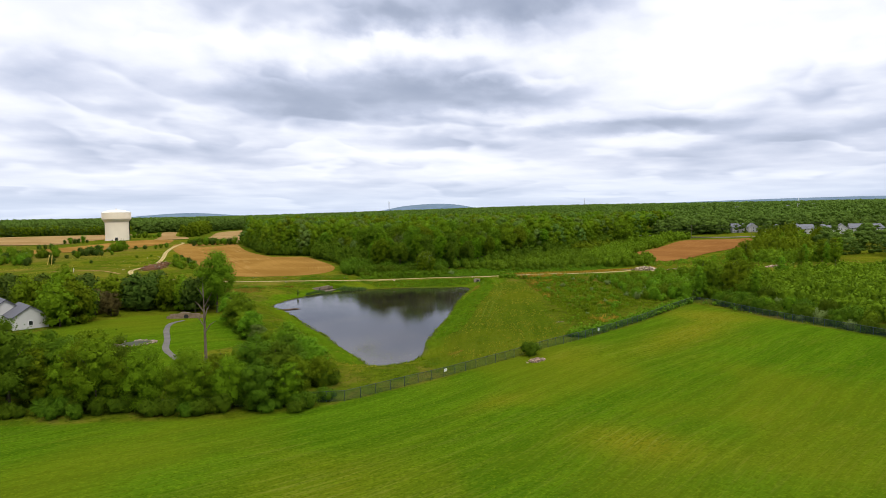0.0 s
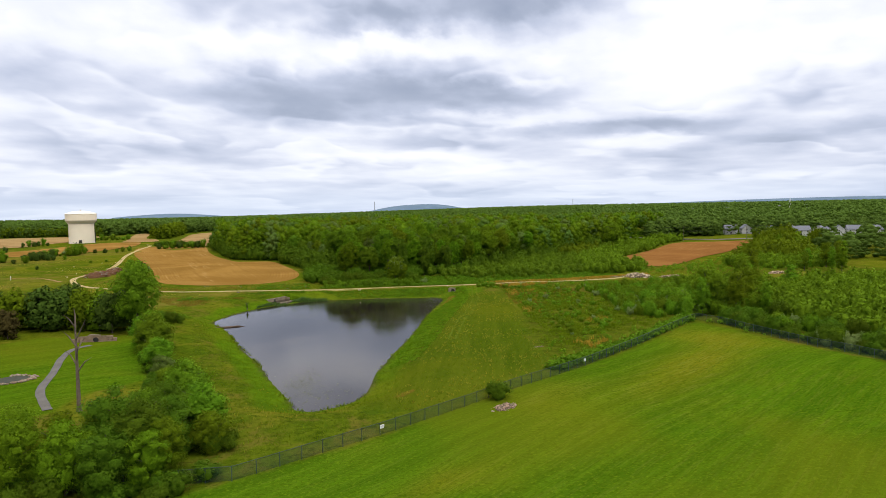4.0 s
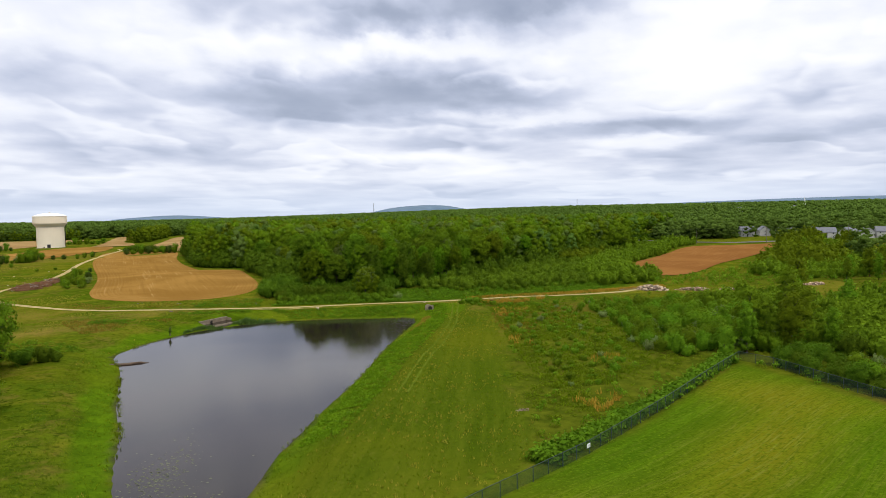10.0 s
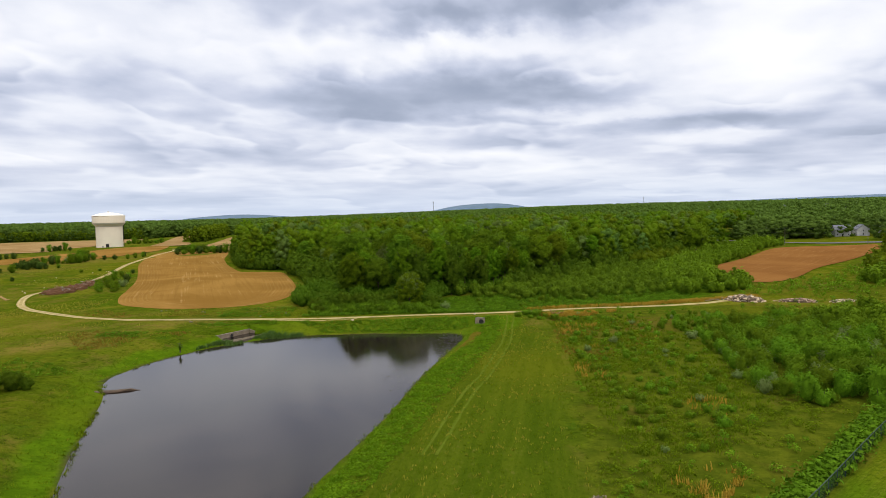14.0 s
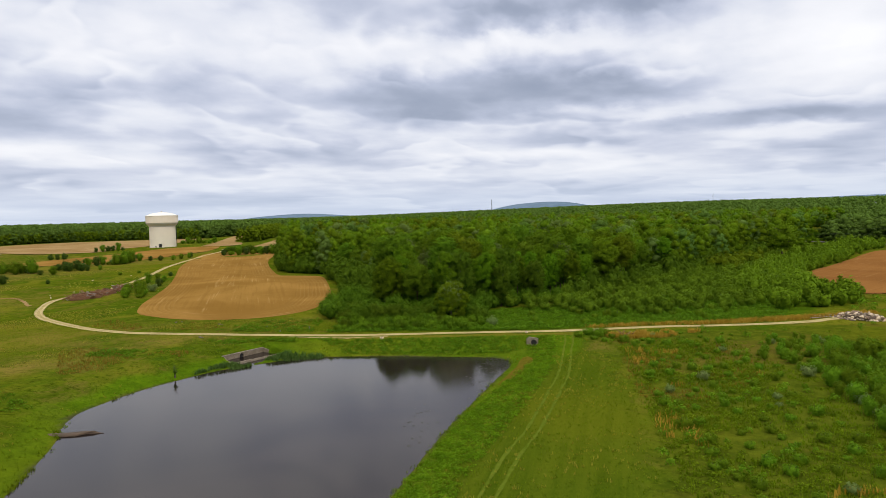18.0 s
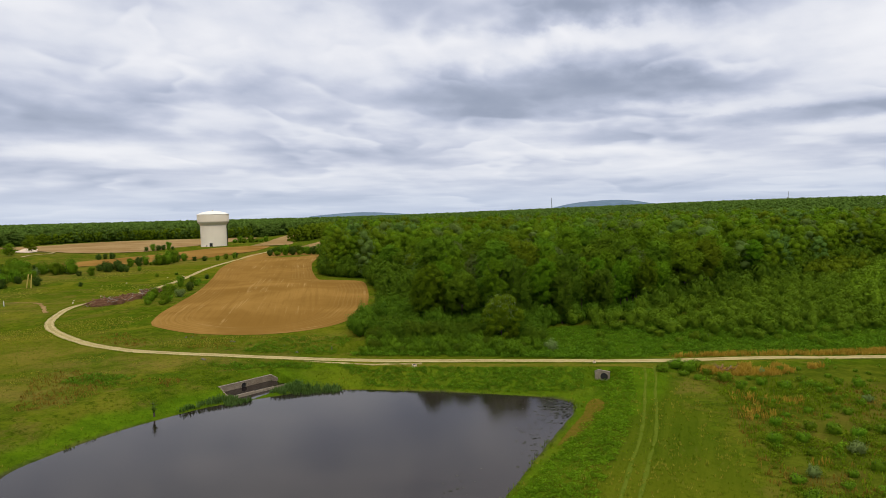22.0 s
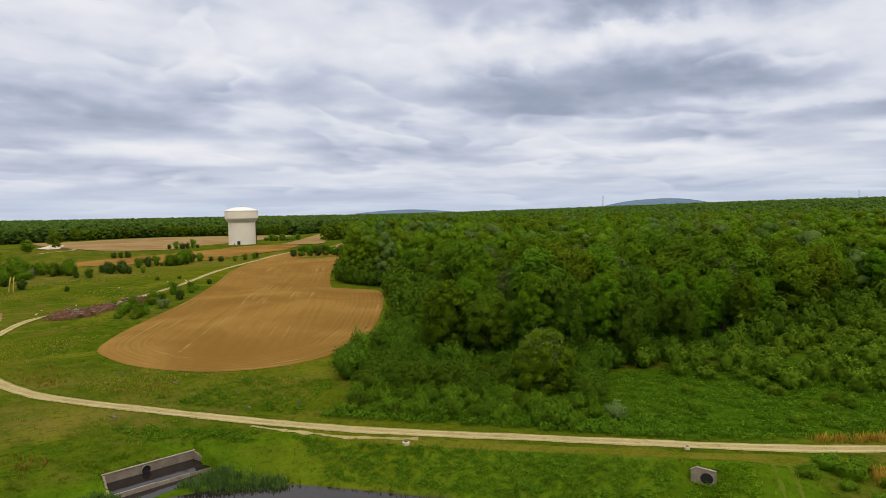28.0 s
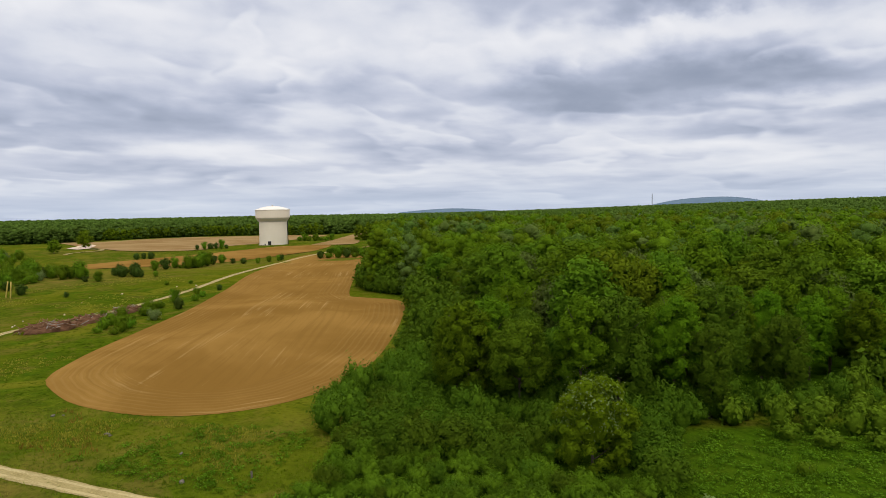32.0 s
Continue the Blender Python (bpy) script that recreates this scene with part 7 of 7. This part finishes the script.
def house(x, y, w, d, h, rise, turn, wall, roof, label, name="house", wins=3, floors=2):
    e = tagged(new(name), label, "house")
    bm = bmesh.new()
    box(bm, -w / 2, -d / 2, -1.0, w / 2, d / 2, h)
    for sx in (-w / 2, w / 2):
        t = [bm.verts.new(p) for p in ((sx, -d / 2, h), (sx, d / 2, h), (sx, 0, h + rise))]
        bm.faces.new(t)
    part("wall", bm, M[wall], e)
    part("roof", gable(bmesh.new(), -w / 2, -d / 2, h + 0.03, w / 2, d / 2, rise, 0.5), M[roof], e, "grey shingled gable roof")
    for fl in range(floors):
        for i in range(wins):
            cx = -w / 2 + w * (i + 0.5) / wins
            z0 = 0.9 + fl * 2.8
            for sy in (-1, 1):
                win = part("window", box_mesh(cx - 0.55, sy * d / 2 - 0.05, z0, cx + 0.55, sy * d / 2 + 0.05, z0 + 1.4, 0.01), M["white"], e)
                part("pane", box_mesh(cx - 0.45, sy * (d / 2 + 0.05) - 0.02, z0 + 0.1, cx + 0.45, sy * (d / 2 + 0.05) + 0.02, z0 + 1.3), M["glass"], win)
        for sx in (-1, 1):
            win = part("window", box_mesh(sx * w / 2 - 0.05, -0.55, 0.9 + fl * 2.8, sx * w / 2 + 0.05, 0.55, 2.3 + fl * 2.8, 0.01), M["white"], e)
            part("pane", box_mesh(sx * (w / 2 + 0.05) - 0.02, -0.45, 1.0 + fl * 2.8, sx * (w / 2 + 0.05) + 0.02, 0.45, 2.2 + fl * 2.8), M["glass"], win)
    part("door", box_mesh(-w / 2 + w * 0.42, -d / 2 - 0.06, 0.0, -w / 2 + w * 0.42 + 1.0, -d / 2 + 0.04, 2.05, 0.01), M["dark"], e)
    e.matrix_basis = Matrix.Translation((x, y, ground_z(x, y))) @ Matrix.Rotation(radians(turn), 4, "Z")
    return e


house(-123.5, 187.5, 12, 8.5, 3.4, 2.8, -50, "siding", "roof", "white-sided house with a dark shingle roof behind the hedge", floors=1)
house(-133, 193, 13, 9, 4.4, 3.2, -50, "siding", "roof", "white-sided house with a dark shingle roof behind the hedge", floors=1)
ROW = tuple((x, y, (-15, 70, 10, 80, -20, 30, 60, -25, 15)[i]) for i, (x, y) in enumerate(HOMES))
for i, (x, y, t) in enumerate(ROW):
    house(x, y, 12 + (i % 3) * 2, 9, 5.4, 3.6, t, "siding", "roof_grey", "white two-storey house with a grey roof among trees")
for x, y, t in ((560, 1010, 20), (600, 1040, 70), (640, 1000, 10), (520, 1060, 40), (690, 1010, 30), (430, 1100, 50)):
    house(x, y, 16, 10, 11, 4, t, "siding", "roof_grey", "distant pale house above the treetops")
house(-8, 1010, 12, 9, 14, 4, 20, "siding", "roof_grey", "distant pale house above the treetops")


def church(x, y):
    e = tagged(new("church"), "distant church with a white steeple above the trees", "church")
    part("nave", box_mesh(-10, -6, -1, 10, 6, 12), M["siding"], e)
    part("roof", gable(bmesh.new(), -10, -6, 12.03, 10, 6, 6, 0.6), M["roof_grey"], e)
    part("tower", box_mesh(-14, -3, -1, -10.01, 3, 22), M["white"], e)
    part("steeple", turned([(2.6, 22.0), (1.6, 26), (0.15, 36)], 8), M["white"], e, "pointed white steeple").location = (-12, 0, 0)
    e.matrix_basis = Matrix.Translation((x, y, ground_z(x, y))) @ Matrix.Scale(0.72, 4)


church(700, 1050)


def mast(x, y, h, label):
    e = tagged(new("radio_mast"), label, "mast")
    legs = [(1.4 * math.cos(a), 1.4 * math.sin(a)) for a in (0.5, 2.6, 4.7)]
    for lx, ly in legs:
        part("leg", tube([(lx, ly, 0), (lx * 0.5, ly * 0.5, h)], [0.30, 0.22], 6), M["steel"], e)
    n = 12
    for i in range(n):
        z0, z1 = h * i / n, h * (i + 1) / n
        for k in range(3):
            a, b = legs[k], legs[(k + 1) % 3]
            s0, s1 = 1 - 0.5 * i / n, 1 - 0.5 * (i + 1) / n
            part("brace", tube([(a[0] * s0, a[1] * s0, z0), (b[0] * s1, b[1] * s1, z1)], [0.12, 0.12], 4), M["steel"], e)
    part("antenna", tube([(0, 0, h), (0, 0, h + 3)], [0.15, 0.05], 6), M["steel"], e)
    for a in range(3):
        part("panel_antenna", box_mesh(1.3, -0.3, h - 5, 1.7, 0.3, h - 2.5), M["white"], e).rotation_euler = (0, 0, a * 2.09)
    e.location = (x, y, ground_z(x, y))


mast(-6, 1924, 45, "grey steel lattice mast on the horizon")
mast(900, 2900, 42, "far grey steel lattice mast on the horizon")


def utility_line():
    pts = [(120, 640), (170, 620), (215, 600), (262, 572), (305, 545), (350, 515), (395, 480)]
    tops = []
    for x, y in pts:
        e = tagged(new("utility_pole"), "brown wooden utility pole beside the paved road", "utility pole", "utility poles along the road")
        part("pole", tube([(0, 0, -0.5), (0, 0, 13)], [0.17, 0.11], 8), M["pole"], e)
        part("crossarm", box_mesh(-1.3, -0.06, 12.0, 1.3, 0.06, 12.15), M["pole"], e)
        for k in (-1.2, 0.0, 1.2):
            part("insulator", turned([(0.05, 12.15), (0.07, 12.25), (0.04, 12.35)], 8), M["white"], e).location = (k, 0, 0)
        z = ground_z(x, y)
        e.matrix_basis = Matrix.Translation((x, y, z)) @ Matrix.Rotation(radians(60), 4, "Z")
        tops.append((x, y, z))
    for k, hgt in ((-1.2, 12.35), (0.0, 12.4), (1.2, 12.35), (0.0, 9.5), (0.1, 8.6)):
        line = []
        for (x0, y0, z0), (x1, y1, z1) in zip(tops, tops[1:]):
            for i in range(8):
                t = i / 8
                line.append((x0 + (x1 - x0) * t + k * 0.5, y0 + (y1 - y0) * t + k * 0.87, z0 + (z1 - z0) * t + hgt - 4 * 0.7 * t * (1 - t)))
        line.append((tops[-1][0] + k * 0.5, tops[-1][1] + k * 0.87, tops[-1][2] + hgt))
        tagged(part("overhead_wire", tube(line, [0.03] * len(line), 4), M["dark"]), "thin dark overhead wire between poles", "cable", "overhead wires")


utility_line()


def marker(x, y, h, r, mat, label, lean=0.0, name="marker_post"):
    e = tagged(new(name, mesh_of(name, *tube([(0, 0, -0.3), (lean * h * .5, 0, h * .5), (lean * h, 0, h), (lean * h, 0, h + 0.05)], [r, r, r, r * 0.5], 8), M[mat])), label, "post")
    e.location = (x, y, ground_z(x, y))


marker(-198, 379, 2.2, 0.12, "white", "white marker post standing in the meadow")
marker(-237, 434, 6.5, 0.25, "timber", "leaning yellowish timber post", 0.12, "timber_post")
marker(-239.5, 434, 6.5, 0.25, "timber", "leaning yellowish timber post", 0.25, "timber_post")
marker(-42, 314.6, 0.9, 0.12, "pole", "short dark wooden post by the field")

# mud spit, reeds, floating algae and a dead shrub at the water
def spit():
    v, f = BALLS[3]
    w = v * np.array([5.6, 0.95, 0.30]) * (1.0 - 0.35 * v[:, :1]) * (1 + 0.5 * wobble(v[:, 0] * 14, v[:, 1] * 6, 2, 4))[:, None]
    w[:, 1] += 0.45 * np.sin(v[:, 0] * 2.6) + 0.2 * v[:, 0]
    e = tagged(new("mud_spit", mesh_of("mud_spit", w, f, M["mud"], True)), "low brown mud spit in the shallow water", "mud bank")
    e.matrix_basis = Matrix.Translation((-57.0, 233.4, 0.02)) @ Matrix.Rotation(radians(5), 4, "Z")


spit()
tufts("reeds", np.concatenate([strewn([(-56, 272), (-52, 280), (-47, 281), (-49, 275)], 160, 61), np.stack([rng.uniform(-45, -31, 320), rng.uniform(285, 290.5, 320)], 1), np.stack([rng.uniform(-50, -46, 120), rng.uniform(277, 281, 120)], 1)]), 7, 0.7, M["reed"], "green reeds in the shallows by the outlet", "reeds", 1.2)


edge_pts = POND[rng.integers(0, len(POND), 900)] + rng.normal(0, 0.9, (900, 2))
edge_pts = edge_pts[np.abs(gap(POND, edge_pts[:, 0], edge_pts[:, 1])) < 0.9]
edge_pts = edge_pts[wobble(edge_pts[:, 0], edge_pts[:, 1], 5, 8) > -0.1]
tufts("bank_grass", edge_pts, 6, 0.42, M["grass"], "loose grass fringe along the waterline", "grass")


west = smooth_line([(-61.6, 234), (-56.5, 225), (-51, 208), (-46.5, 198), (-41, 184), (-37, 172)], 0.12)
west = west[wobble(west[:, 0], west[:, 1], 3, 17) > -0.05]
west = west + rng.uniform((0.0, -0.2), (1.1, 0.4), west.shape)
tufts("shore_weeds", west, 6, 0.4, M["weed_leaf"], "clumps of green weeds standing in the shallows", "weeds", 0.9)


def pads(name, spots, size, mat, label):
    vs, fs, k = [], [], 0
    for x, y in spots:
        n, s = 7, size * rng.uniform(0.4, 1.4)
        a0 = rng.uniform(0, 6)
        for i in range(n):
            r = s * rng.uniform(0.6, 1.0)
            vs.append((x + r * math.cos(a0 + i * math.tau / n), y + r * math.sin(a0 + i * math.tau / n) * 0.8, 0.012))
        fs += [(k, k + i, k + i + 1) for i in range(1, n - 1)]
        k += n
    return tagged(new(name, mesh_of(name, np.array(vs), np.array(fs), mat)), label, "algae", kind="stuff")


a_spots = np.concatenate([rng.normal((9, 264), (2.0, 8), (90, 2)), rng.normal((0, 240), (2.0, 7), (30, 2)), rng.normal((13.5, 282.5), (2.2, 4), (620, 2))])
a_spots = a_spots[gap(POND, a_spots[:, 0], a_spots[:, 1]) < -0.3]
pads("floating_algae", a_spots, 0.26, M["algae"], "dark floating weed mats on the pond")
p_spots = np.concatenate([rng.normal((-27, 160), (2.2, 7), (420, 2)), rng.normal((-22, 152), (2.5, 4), (160, 2))])
pads("pale_algae", p_spots[gap(POND, p_spots[:, 0], p_spots[:, 1]) < -0.6], 0.2, M["algae_pale"], "pale green floating weed near the pond tip")
dead = tagged(new("dead_shrub"), "small bare dead shrub at the water's edge", "dead shrub")
part("stem", trunk_geo(2.8, 0.13, 6, 0.8, 0.4), M["bark"], dead)
part("foliage", crown_mesh("foliage", clump_lobes(2, 0.3, 1.4, 1.9, 0.3, 0.45), 60, 0.12, M["dark_leaf"], level=1), None, dead)
dead.location = (-58.6, 268.6, ground_z(-58.6, 268.6))

# tree and pale gravel pad far out on the open ground
put(lone, used, -453, 668, 0.72)
put(lone, used, -420, 610, 0.55)
drape("gravel_pad", smooth_line([(-460, 656), (-485, 690), (-500, 712), (-479, 703), (-455, 676), (-440, 660), (-438, 648), (-460, 656)], 4)[:-1], M["stone"], "pale gravel pad beside the far tree", "gravel", 0.35, 5)
for i, (x, y) in enumerate(((-640, 806), (-690, 822))):
    house(x, y, 8, 5, 2.4, 1.4, 20 * i, "siding", "roof_grey", "low distant white building before the trees", floors=1)

# hills on the horizon
def hill(name, az0, az1, r, base, h, seed, label):
    a = np.radians(np.linspace(az0, az1, 60))
    t = np.linspace(0, 1, 60)
    top = base + h * np.sin(np.pi * t) ** 0.9 * (1 + 0.05 * np.sin(t * 9 + seed))
    rows = [np.column_stack([np.sin(a) * (r + o), 200 + np.cos(a) * (r + o), z]) for o, z in ((-500, np.full(60, 0.0)), (-200, base + (top - base) * 0.55), (0, top), (250, top * 0.6))]
    n = 60
    i = np.concatenate([np.arange(n - 1) + j * n for j in range(3)])
    me = mesh_of(name, np.concatenate(rows), np.stack([i, i + 1, i + n + 1, i + n], 1), M["hill"], True)
    return tagged(new(name, me), label, "hill", kind="structure")


hill("hill", -0.5, 9.0, 4050, 44, 44, 1, "wooded hill on the horizon, coloured in haze blue")
hill("ridge", 15.0, 62.0, 4200, 40, 46, 2, "low ridge along the horizon, coloured in haze blue")
hill("ridge", -22.0, -13.0, 4200, 28, 20, 3, "low ridge along the horizon, coloured in haze blue")
